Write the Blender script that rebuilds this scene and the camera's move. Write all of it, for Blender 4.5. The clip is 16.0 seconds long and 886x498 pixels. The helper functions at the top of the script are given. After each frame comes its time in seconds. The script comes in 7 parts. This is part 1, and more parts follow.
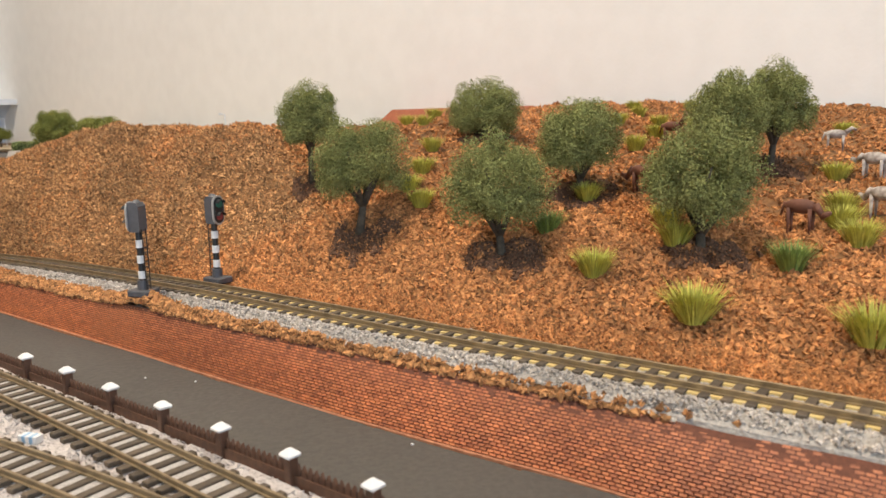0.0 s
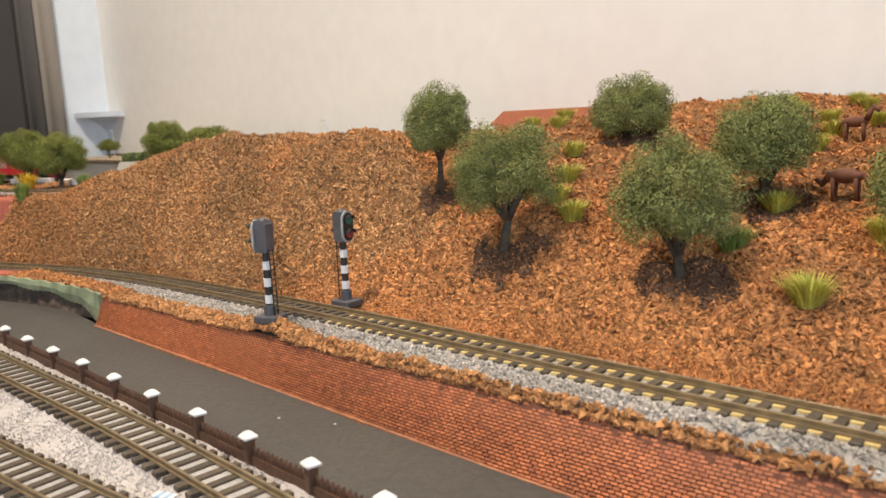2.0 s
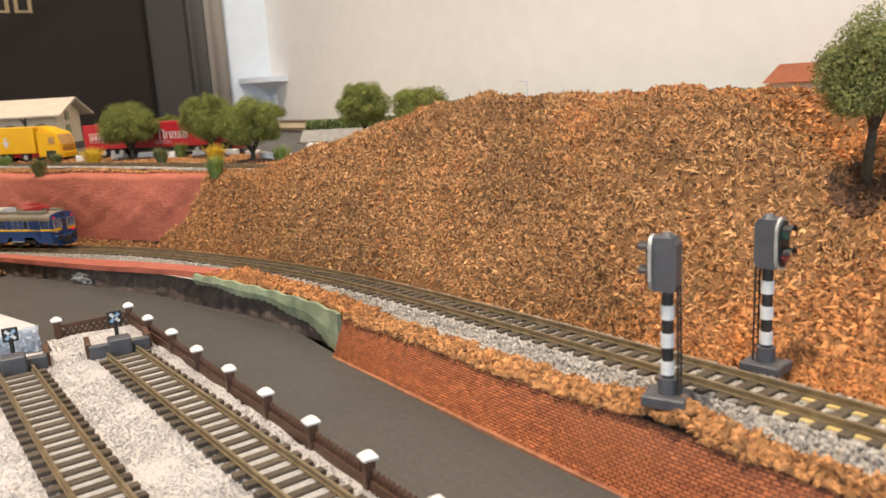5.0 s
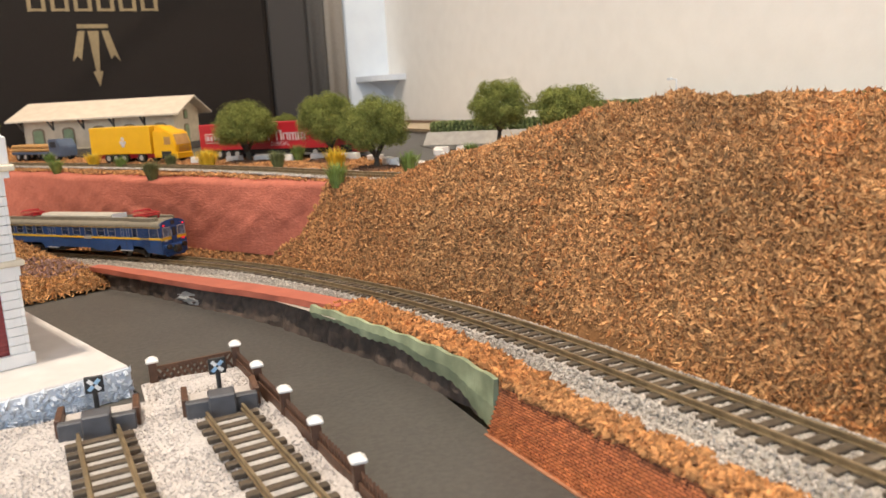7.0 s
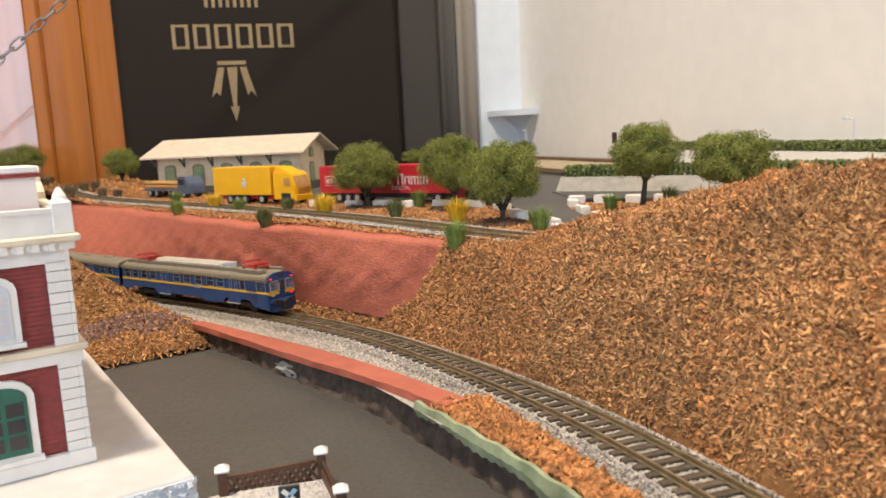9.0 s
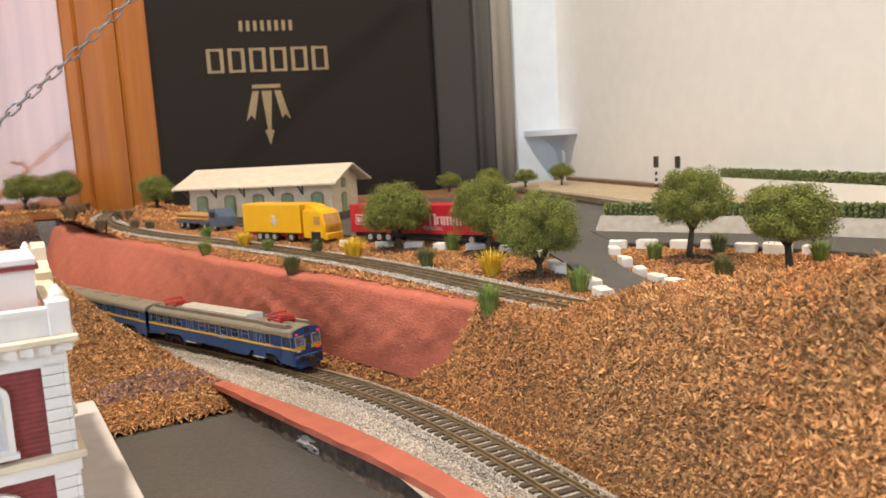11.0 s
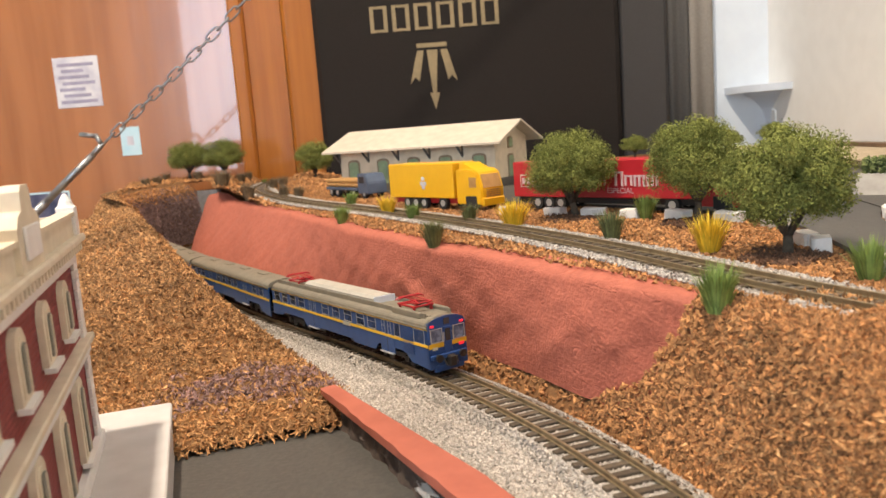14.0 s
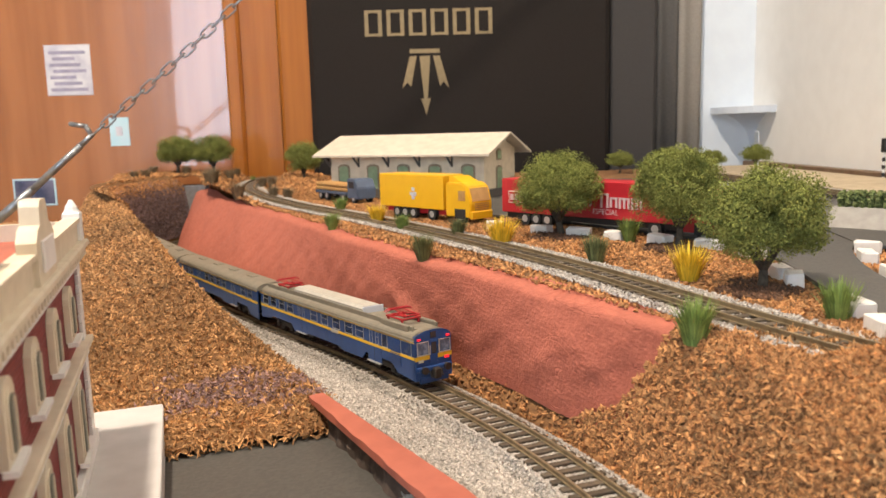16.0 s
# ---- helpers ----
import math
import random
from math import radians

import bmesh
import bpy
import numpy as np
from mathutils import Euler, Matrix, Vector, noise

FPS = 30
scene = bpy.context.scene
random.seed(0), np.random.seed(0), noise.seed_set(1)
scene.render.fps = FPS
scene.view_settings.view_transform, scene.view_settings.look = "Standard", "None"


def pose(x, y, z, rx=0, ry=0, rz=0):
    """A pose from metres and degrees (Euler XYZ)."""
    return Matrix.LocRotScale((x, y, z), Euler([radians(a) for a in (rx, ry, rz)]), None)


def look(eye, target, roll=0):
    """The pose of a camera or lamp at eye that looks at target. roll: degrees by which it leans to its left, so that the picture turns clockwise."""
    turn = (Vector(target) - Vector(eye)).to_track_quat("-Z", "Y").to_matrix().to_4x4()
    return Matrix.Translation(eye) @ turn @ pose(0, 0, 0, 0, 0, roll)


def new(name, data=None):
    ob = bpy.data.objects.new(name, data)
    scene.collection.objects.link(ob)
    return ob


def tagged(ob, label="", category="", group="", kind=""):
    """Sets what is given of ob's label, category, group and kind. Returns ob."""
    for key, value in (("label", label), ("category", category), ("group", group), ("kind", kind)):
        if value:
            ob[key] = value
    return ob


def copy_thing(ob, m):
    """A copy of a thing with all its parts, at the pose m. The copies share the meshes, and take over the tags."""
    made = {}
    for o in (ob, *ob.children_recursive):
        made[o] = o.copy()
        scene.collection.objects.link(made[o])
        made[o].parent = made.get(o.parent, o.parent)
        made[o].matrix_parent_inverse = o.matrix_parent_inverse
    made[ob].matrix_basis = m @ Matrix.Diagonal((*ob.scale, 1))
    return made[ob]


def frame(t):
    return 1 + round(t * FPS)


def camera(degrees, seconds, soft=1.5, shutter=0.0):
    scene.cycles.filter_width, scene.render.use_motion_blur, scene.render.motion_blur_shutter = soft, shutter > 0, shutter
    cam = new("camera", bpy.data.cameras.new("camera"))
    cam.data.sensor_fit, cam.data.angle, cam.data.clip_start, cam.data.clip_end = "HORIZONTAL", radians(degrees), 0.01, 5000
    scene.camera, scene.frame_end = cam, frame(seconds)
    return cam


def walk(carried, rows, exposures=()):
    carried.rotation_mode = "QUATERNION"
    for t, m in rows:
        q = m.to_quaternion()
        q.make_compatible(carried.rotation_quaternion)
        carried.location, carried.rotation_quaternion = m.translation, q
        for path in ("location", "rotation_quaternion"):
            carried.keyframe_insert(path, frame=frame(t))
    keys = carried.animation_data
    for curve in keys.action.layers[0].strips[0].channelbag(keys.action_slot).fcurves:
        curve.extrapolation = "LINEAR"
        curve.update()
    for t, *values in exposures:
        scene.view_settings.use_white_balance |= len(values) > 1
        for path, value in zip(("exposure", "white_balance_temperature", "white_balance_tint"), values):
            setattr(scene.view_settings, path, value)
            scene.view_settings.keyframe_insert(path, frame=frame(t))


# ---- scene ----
cam = camera(59.5, 16.0, soft=1.5)
cam.data.dof.use_dof, cam.data.dof.focus_distance, cam.data.dof.aperture_fstop = True, 0.26, 38.0
PATH = [
    (0.0, (-0.00221, 0.00388, 0.12401), (-1.3101, 1.4787, -0.2144), -1.22),
    (0.5, (-0.01036, 0.00358, 0.12140), (-1.3341, 1.4677, -0.2014), -1.40),
    (1.0, (-0.01749, 0.00874, 0.12205), (-1.3839, 1.4335, -0.1986), -1.86),
    (1.5, (-0.02556, 0.01170, 0.12397), (-1.4406, 1.3875, -0.1996), -2.34),
    (2.0, (-0.03849, 0.01196, 0.12518), (-1.5020, 1.3352, -0.2023), -2.66),
    (2.5, (-0.05831, 0.01529, 0.12063), (-1.5659, 1.2868, -0.2117), -2.72),
    (3.0, (-0.07465, 0.01870, 0.12161), (-1.6186, 1.2418, -0.2252), -2.81),
    (3.5, (-0.09033, 0.01757, 0.12386), (-1.6644, 1.1969, -0.2388), -2.91),
    (4.0, (-0.10596, 0.01997, 0.12281), (-1.7070, 1.1573, -0.2556), -3.01),
    (4.5, (-0.12583, 0.02133, 0.12500), (-1.7525, 1.1180, -0.2639), -3.16),
    (5.0, (-0.15399, 0.02215, 0.12527), (-1.8085, 1.0733, -0.2719), -3.36),
    (5.2, (-0.16182, 0.02332, 0.12608), (-1.8304, 1.0483, -0.2803), -3.50),
    (7.3, (-0.21651, 0.03820, 0.12576), (-2.0225, 0.8138, -0.2443), -2.99),
    (7.5, (-0.21999, 0.04039, 0.12616), (-2.0404, 0.7856, -0.2354), -2.92),
    (8.0, (-0.23040, 0.04529, 0.12777), (-2.0837, 0.7174, -0.2089), -2.41),
    (8.5, (-0.24327, 0.04795, 0.12724), (-2.1243, 0.6507, -0.1865), -2.06),
    (9.0, (-0.25339, 0.05331, 0.13284), (-2.1633, 0.5696, -0.1600), -2.84),
    (9.2, (-0.25900, 0.05686, 0.13320), (-2.1756, 0.5509, -0.1539), -2.57),
    (11.3, (-0.27825, 0.06335, 0.15089), (-2.2207, 0.4583, -0.1155), -3.58),
    (11.5, (-0.28713, 0.06615, 0.14661), (-2.2350, 0.4344, -0.1183), -3.78),
    (12.0, (-0.30771, 0.07121, 0.14065), (-2.2679, 0.3583, -0.1337), -3.97),
    (12.5, (-0.33159, 0.07350, 0.13913), (-2.3025, 0.2612, -0.1440), -4.29),
    (13.0, (-0.34617, 0.07683, 0.13985), (-2.3231, 0.1701, -0.1481), -4.64),
    (13.5, (-0.35833, 0.07614, 0.13346), (-2.3364, 0.0971, -0.1611), -4.44),
    (14.0, (-0.36223, 0.07622, 0.13312), (-2.3402, 0.0492, -0.1614), -4.27),
    (14.5, (-0.36315, 0.07498, 0.13312), (-2.3401, 0.0278, -0.1657), -3.65),
    (15.0, (-0.36225, 0.07472, 0.13354), (-2.3390, 0.0309, -0.1675), -2.93),
    (15.5, (-0.36029, 0.07598, 0.13420), (-2.3377, 0.0581, -0.1653), -2.11),
    (16.0, (-0.35479, 0.07361, 0.13988), (-2.3325, 0.0945, -0.1571), -1.52),
]
walk(cam, [(t, look(eye, target, roll)) for t, eye, target, roll in PATH], exposures=[(0.0, -0.14), (2.0, -0.12), (5.0, -0.02), (9.0, -0.02), (11.5, 0.04), (13.5, 0.16), (16.0, 0.16)])

# ---- light ----
world = bpy.data.worlds.new("room_sky")
scene.world = world
world.use_nodes = True
wn = world.node_tree.nodes
sky = wn.new("ShaderNodeTexSky")
sky.sky_type = "NISHITA"
sky.sun_disc = False
sky.sun_elevation, sky.sun_rotation = radians(40), radians(200)
world.node_tree.links.new(sky.outputs[0], wn["Background"].inputs[0])
wn["Background"].inputs[1].default_value = 0.12


def area_lamp(name, m, sx, sy, watts, colour):
    data = bpy.data.lights.new(name, "AREA")
    data.shape, data.size, data.size_y, data.energy, data.color = "RECTANGLE", sx, sy, watts, colour
    ob = new(name, data)
    ob.matrix_world = m
    return ob


# ceiling lamp of the room and the daylight of the window behind the walker
area_lamp("ceiling_light_glow", look((-0.33, -0.26, 1.52), (-0.38, 0.06, 0)), 0.09, 0.07, 27.0, (1.0, 0.86, 0.70))
area_lamp("window_daylight", look((1.02, -0.72, 0.55), (-0.6, -0.05, 0.2)), 0.42, 1.15, 14.5, (0.64, 0.80, 1.0))

# ---- materials ----


def material(name, a, b=None, rough=0.6, scale=300.0, detail=6.0, bump=0.0, bump_scale=None, metal=0.0, big=0.0,
             big_scale=12.0, island=0.0, objrand=0.0, spec=0.5, emit=0.0, coat=0.0, stretch=None, lo=0.35, hi=0.65):
    """A surface of two colours a and b mixed by fine noise, darkened or lightened by large noise, with bump."""
    m = bpy.data.materials.new(name)
    m.use_nodes = True
    nt = m.node_tree
    n, link = nt.nodes, nt.links.new
    bsdf = n["Principled BSDF"]
    tc = n.new("ShaderNodeTexCoord")
    src = tc.outputs["Object"]
    if stretch:
        mp = n.new("ShaderNodeMapping")
        mp.inputs["Scale"].default_value = stretch
        link(src, mp.inputs[0])
        src = mp.outputs[0]
    b = b or tuple(c * 0.75 for c in a)
    nz = n.new("ShaderNodeTexNoise")
    nz.inputs["Scale"].default_value, nz.inputs["Detail"].default_value = scale, detail
    link(src, nz.inputs["Vector"])
    ramp = n.new("ShaderNodeValToRGB")
    ramp.color_ramp.elements[0].position, ramp.color_ramp.elements[1].position = lo, hi
    ramp.color_ramp.elements[0].color, ramp.color_ramp.elements[1].color = (*a, 1), (*b, 1)
    link(nz.outputs["Fac"], ramp.inputs[0])
    col = ramp.outputs[0]

    def modulate(col, fac, amount):
        mr = n.new("ShaderNodeMapRange")
        mr.inputs["To Min"].default_value, mr.inputs["To Max"].default_value = 1 - amount, 1 + amount
        link(fac, mr.inputs["Value"])
        hsv = n.new("ShaderNodeHueSaturation")
        link(col, hsv.inputs["Color"])
        link(mr.outputs[0], hsv.inputs["Value"])
        return hsv.outputs[0]

    if big:
        nb = n.new("ShaderNodeTexNoise")
        nb.inputs["Scale"].default_value, nb.inputs["Detail"].default_value = big_scale, 3
        link(tc.outputs["Object"], nb.inputs["Vector"])
        mr = n.new("ShaderNodeMapRange")
        mr.inputs["From Min"].default_value, mr.inputs["From Max"].default_value = 0.3, 0.7
        link(nb.outputs["Fac"], mr.inputs["Value"])
        col = modulate(col, mr.outputs[0], big)
    if island:
        geo = n.new("ShaderNodeNewGeometry")
        col = modulate(col, geo.outputs["Random Per Island"], island)
    if objrand:
        oi = n.new("ShaderNodeObjectInfo")
        col = modulate(col, oi.outputs["Random"], objrand)
    link(col, bsdf.inputs["Base Color"])
    bsdf.inputs["Roughness"].default_value = rough
    bsdf.inputs["Metallic"].default_value = metal
    bsdf.inputs["Specular IOR Level"].default_value = spec
    bsdf.inputs["Coat Weight"].default_value = coat
    if emit:
        link(col, bsdf.inputs["Emission Color"])
        bsdf.inputs["Emission Strength"].default_value = emit
    if bump:
        bz = nz
        if bump_scale:
            bz = n.new("ShaderNodeTexNoise")
            bz.inputs["Scale"].default_value, bz.inputs["Detail"].default_value = bump_scale, 5
            link(src, bz.inputs["Vector"])
        bp = n.new("ShaderNodeBump")
        bp.inputs["Strength"].default_value = min(1.0, bump)
        bp.inputs["Distance"].default_value = 0.0006 * max(1.0, bump)
        link(bz.outputs["Fac"], bp.inputs["Height"])
        link(bp.outputs[0], bsdf.inputs["Normal"])
    return m


M = {}
M["wall"] = material("white_wall_paint", (0.83, 0.81, 0.77), (0.80, 0.78, 0.74), 0.8, 60, bump=0.15, bump_scale=500, big=0.03, big_scale=3)
M["wall_blue"] = material("pale_blue_wall_paint", (0.70, 0.755, 0.81), (0.67, 0.72, 0.78), 0.7, 60, bump=0.15, bump_scale=500, big=0.03, big_scale=3)
M["skirting"] = material("brown_wooden_edge", (0.23, 0.15, 0.09), (0.17, 0.105, 0.06), 0.7, 120)
M["ceiling"] = material("ceiling_paint", (0.8, 0.77, 0.72), None, 0.9, 40, lo=0.0, hi=1.0)
M["floor"] = material("brown_floor_tile", (0.30, 0.19, 0.12), (0.22, 0.14, 0.09), 0.4, 20)
M["earth"] = material("ochre_earth", (0.25, 0.12, 0.042), (0.14, 0.064, 0.022), 0.95, 500, bump=0.8, big=0.15, big_scale=20)
M["cork"] = material("orange_cork_granules", (0.53, 0.258, 0.092), (0.285, 0.127, 0.047), 0.88, 900, bump=0.5, island=0.5, big=0.16, big_scale=16)
M["cork_pale"] = material("pale_cork_granules", (0.58, 0.322, 0.133), (0.305, 0.148, 0.057), 0.85, 900, bump=0.5, island=0.6, big=0.30, big_scale=20)
M["cork_red"] = material("reddish_cork_granules", (0.56, 0.255, 0.085), (0.30, 0.120, 0.040), 0.85, 900, bump=0.5, island=0.5, big=0.22, big_scale=24)
M["ballast_bed"] = material("grey_ballast_bed", (0.50, 0.46, 0.405), (0.34, 0.31, 0.27), 0.95, 1100, bump=0.9, big=0.12, big_scale=30)
# purple stain and the shade of the cutting wall in one dark colour
M["cork_purple"] = material("purple_stain_and_shade_cork", (0.30, 0.185, 0.165), (0.18, 0.115, 0.110), 0.9, 900, bump=0.5, island=0.4)
M["ballast"] = material("grey_ballast_grains", (0.54, 0.485, 0.425), (0.36, 0.322, 0.282), 0.9, 1200, bump=0.4, island=0.36, big=0.12, big_scale=25)
M["ballast_pale"] = material("pale_fine_gravel", (0.61, 0.565, 0.535), (0.49, 0.45, 0.425), 0.85, 1500, bump=0.6, island=0.2, big=0.08, big_scale=25)
M["infill"] = material("glued_pale_gravel", (0.56, 0.53, 0.50), (0.40, 0.38, 0.37), 0.38, 1500, bump=0.5, big=0.1, big_scale=40)
M["brick_edge"] = material("pale_brick_card_edge", (0.46, 0.20, 0.10), (0.30, 0.12, 0.06), 0.7, 500, bump=0.3)
M["asphalt"] = material("dark_painted_road", (0.085, 0.078, 0.068), (0.065, 0.06, 0.053), 0.62, 700, bump=0.3, big=0.14, big_scale=18)
M["brick"] = material("orange_model_brick", (0.48, 0.156, 0.055), (0.32, 0.094, 0.036), 0.5, 500, bump=0.2, island=0.25, objrand=0.2, big=0.2, big_scale=22)
M["mortar"] = material("dark_brick_joint", (0.17, 0.062, 0.034), (0.12, 0.046, 0.026), 0.9, 900)
M["clay"] = material("terracotta_clay", (0.48, 0.141, 0.087), (0.40, 0.113, 0.070), 0.78, 420, bump=0.8, bump_scale=900, big=0.10, big_scale=14)
M["red_strip"] = material("salmon_painted_strip", (0.46, 0.135, 0.085), (0.39, 0.11, 0.07), 0.6, 120, bump=0.25, big=0.1)
M["green_strip"] = material("green_painted_strip", (0.33, 0.37, 0.23), (0.22, 0.26, 0.155), 0.7, 160, bump=0.8, big=0.2, big_scale=60)
M["foam"] = material("dark_torn_foam_edge", (0.125, 0.088, 0.066), (0.055, 0.040, 0.031), 0.9, 250, bump=1.0)
M["rail"] = material("weathered_brass_rail", (0.33, 0.25, 0.145), (0.22, 0.165, 0.095), 0.42, 300, metal=0.5)
M["sleeper"] = material("dusty_plastic_sleeper", (0.115, 0.086, 0.056), (0.070, 0.052, 0.036), 0.6, 600, objrand=0.25)
M["web"] = material("cream_track_web", (0.72, 0.56, 0.24), (0.62, 0.46, 0.18), 0.6, 300)
M["fence"] = material("brown_fence_plastic", (0.125, 0.06, 0.033), (0.08, 0.038, 0.022), 0.55, 500)
M["white"] = material("white_plastic", (0.80, 0.79, 0.77), (0.74, 0.73, 0.71), 0.45, 200, big=0.04)
M["cream"] = material("cream_plaster", (0.72, 0.64, 0.50), (0.64, 0.56, 0.43), 0.6, 200, big=0.06)
M["slab"] = material("white_foam_slab", (0.61, 0.58, 0.56), (0.55, 0.52, 0.50), 0.7, 120, bump=0.15, big=0.05)
M["burgundy"] = material("burgundy_brick_paint", (0.26, 0.045, 0.045), (0.20, 0.035, 0.035), 0.6, 500)
M["teal"] = material("green_window_joinery", (0.03, 0.14, 0.10), (0.025, 0.11, 0.08), 0.5, 300)
M["blue"] = material("blue_train_paint", (0.017, 0.068, 0.225), (0.014, 0.056, 0.19), 0.38, 200, spec=0.5)
M["yellow_line"] = material("yellow_train_stripe", (0.80, 0.50, 0.03), (0.74, 0.45, 0.025), 0.45, 200)
M["roof"] = material("grey_brown_train_roof", (0.24, 0.21, 0.155), (0.20, 0.175, 0.13), 0.55, 300, big=0.08)
M["pod"] = material("pale_roof_unit", (0.50, 0.47, 0.40), (0.44, 0.41, 0.35), 0.5, 300)
M["chassis"] = material("black_chassis", (0.022, 0.018, 0.016), (0.03, 0.022, 0.016), 0.55, 400)
M["panto"] = material("red_pantograph", (0.42, 0.02, 0.025), (0.34, 0.015, 0.02), 0.4, 300)
M["silver"] = material("silver_window_frame", (0.58, 0.58, 0.56), (0.5, 0.5, 0.48), 0.3, 300, metal=0.5)
M["glass"] = material("dark_train_glass", (0.045, 0.045, 0.05), (0.06, 0.055, 0.05), 0.12, 200)
M["interior"] = material("pale_cab_window", (0.22, 0.27, 0.36), (0.10, 0.13, 0.19), 0.12, 500, lo=0.42, hi=0.58)
M["red_light"] = material("red_tail_lamp", (0.85, 0.02, 0.035), (0.85, 0.03, 0.05), 0.3, 100, emit=0.7)
M["lamp_glass"] = material("lamp_lens", (0.75, 0.72, 0.6), None, 0.2, 100)
M["signal_grey"] = material("grey_signal_paint", (0.10, 0.10, 0.11), (0.075, 0.075, 0.08), 0.5, 300)
M["black"] = material("black_paint", (0.02, 0.02, 0.02), (0.028, 0.026, 0.024), 0.5, 300)
M["bark"] = material("grey_brown_bark", (0.095, 0.075, 0.05), (0.05, 0.04, 0.028), 0.9, 700, bump=0.6)
M["leaf"] = material("olive_green_foliage", (0.295, 0.305, 0.110), (0.172, 0.186, 0.062), 0.9, 250, island=0.35, spec=0.15, big=0.15, big_scale=120)
M["leaf_dark"] = material("dark_green_foliage", (0.275, 0.285, 0.075), (0.150, 0.170, 0.042), 0.9, 250, island=0.35, spec=0.15, big=0.15, big_scale=120)
M["grass_lime"] = material("lime_grass_blades", (0.54, 0.51, 0.085), (0.38, 0.38, 0.065), 0.7, 400, island=0.3)
M["grass_green"] = material("green_grass_blades", (0.25, 0.33, 0.075), (0.16, 0.23, 0.05), 0.7, 400, island=0.3)
M["grass_dark"] = material("dark_grass_blades", (0.19, 0.20, 0.07), (0.12, 0.13, 0.045), 0.7, 400, island=0.3)
M["grass_yellow"] = material("yellow_grass_blades", (0.88, 0.60, 0.04), (0.72, 0.48, 0.03), 0.7, 400, island=0.25)
M["grass_brown"] = material("brown_dry_tuft", (0.27, 0.195, 0.105), (0.17, 0.12, 0.065), 0.8, 400, island=0.3)
M["hedge"] = material("far_green_hedge", (0.17, 0.20, 0.06), (0.10, 0.125, 0.04), 0.85, 500, bump=0.8, island=0.3)
M["stone"] = material("white_plaster_block", (0.78, 0.74, 0.68), (0.68, 0.64, 0.58), 0.8, 200, bump=0.3)
M["paving"] = material("pale_grey_paving", (0.36, 0.335, 0.295), (0.29, 0.265, 0.235), 0.8, 200, big=0.1)
M["tan"] = material("pale_wood_deck", (0.50, 0.40, 0.26), (0.40, 0.31, 0.2), 0.7, 150, big=0.1)
M["portal"] = material("dark_purple_grey_stone", (0.12, 0.095, 0.085), (0.065, 0.05, 0.047), 0.9, 300, bump=0.7, big=0.15)
M["portal_light"] = material("grey_stone_trim", (0.31, 0.295, 0.30), (0.24, 0.225, 0.23), 0.85, 300, bump=0.4)
M["lorry_yellow"] = material("yellow_lorry_plastic", (0.85, 0.46, 0.012), (0.8, 0.42, 0.01), 0.35, 100)
M["lorry_red"] = material("red_lorry_plastic", (0.50, 0.022, 0.03), (0.44, 0.018, 0.025), 0.38, 100)
M["lorry_blue"] = material("grey_blue_lorry_plastic", (0.09, 0.12, 0.18), (0.07, 0.09, 0.13), 0.45, 100)
M["log"] = material("honey_coloured_logs", (0.52, 0.29, 0.10), (0.42, 0.22, 0.07), 0.6, 200)
M["tyre"] = material("black_tyre", (0.018, 0.017, 0.016), (0.025, 0.023, 0.02), 0.7, 300)
M["shed_roof"] = material("cream_shed_roof", (0.66, 0.56, 0.44), (0.58, 0.49, 0.38), 0.65, 150, big=0.05)
M["shed_wall"] = material("cream_shed_wall", (0.74, 0.62, 0.45), (0.64, 0.53, 0.38), 0.75, 200, big=0.08)
M["shed_base"] = material("dark_shed_plinth", (0.13, 0.115, 0.10), (0.09, 0.08, 0.07), 0.8, 200)
M["shed_door"] = material("grey_green_doors", (0.30, 0.38, 0.22), (0.22, 0.29, 0.16), 0.6, 200)
M["wood"] = material("varnished_orange_door_wood", (0.395, 0.150, 0.053), (0.315, 0.114, 0.037), 0.24, 9, stretch=(6, 6, 0.5), bump=0.5, bump_scale=7, big=0.08, big_scale=2.5, coat=0.7)
M["wood_trim"] = material("varnished_wood_trim", (0.40, 0.135, 0.016), (0.32, 0.100, 0.011), 0.5, 14, stretch=(7, 7, 0.4), spec=0.3, coat=0.05)
M["board"] = material("matt_black_fabric", (0.021, 0.016, 0.013), (0.016, 0.012, 0.010), 0.85, 900, bump=0.2, spec=0.25)
M["board_side"] = material("grey_fabric_side", (0.048, 0.043, 0.041), (0.04, 0.036, 0.034), 0.85, 900)
M["shed_frame"] = material("brown_beige_shed_trim", (0.30, 0.22, 0.14), (0.22, 0.16, 0.10), 0.7, 200)
M["pane_grey"] = material("grey_green_window_film", (0.20, 0.20, 0.165), (0.15, 0.15, 0.125), 0.35, 300)
M["print_pink"] = material("pale_pink_print", (0.66, 0.50, 0.47), (0.58, 0.40, 0.38), 0.6, 300)
M["photo_dark"] = material("dark_blue_photo_print", (0.035, 0.040, 0.085), (0.16, 0.15, 0.22), 0.35, 38, big=0.3, big_scale=60)
M["curtain"] = material("grey_beige_cloth", (0.37, 0.33, 0.28), (0.31, 0.275, 0.235), 0.85, 600)
M["curtain_grey"] = material("mid_grey_cloth", (0.125, 0.115, 0.105), (0.10, 0.092, 0.085), 0.85, 600)
# dark soil tone with the shade of the tree crowns put into it
M["soil_shade"] = material("dark_soil_and_tree_shade", (0.17, 0.085, 0.042), (0.085, 0.042, 0.024), 0.92, 900, bump=0.5, island=0.4)
M["cork_stain"] = material("violet_stained_cork", (0.36, 0.225, 0.20), (0.20, 0.118, 0.110), 0.9, 900, bump=0.5, island=0.45)
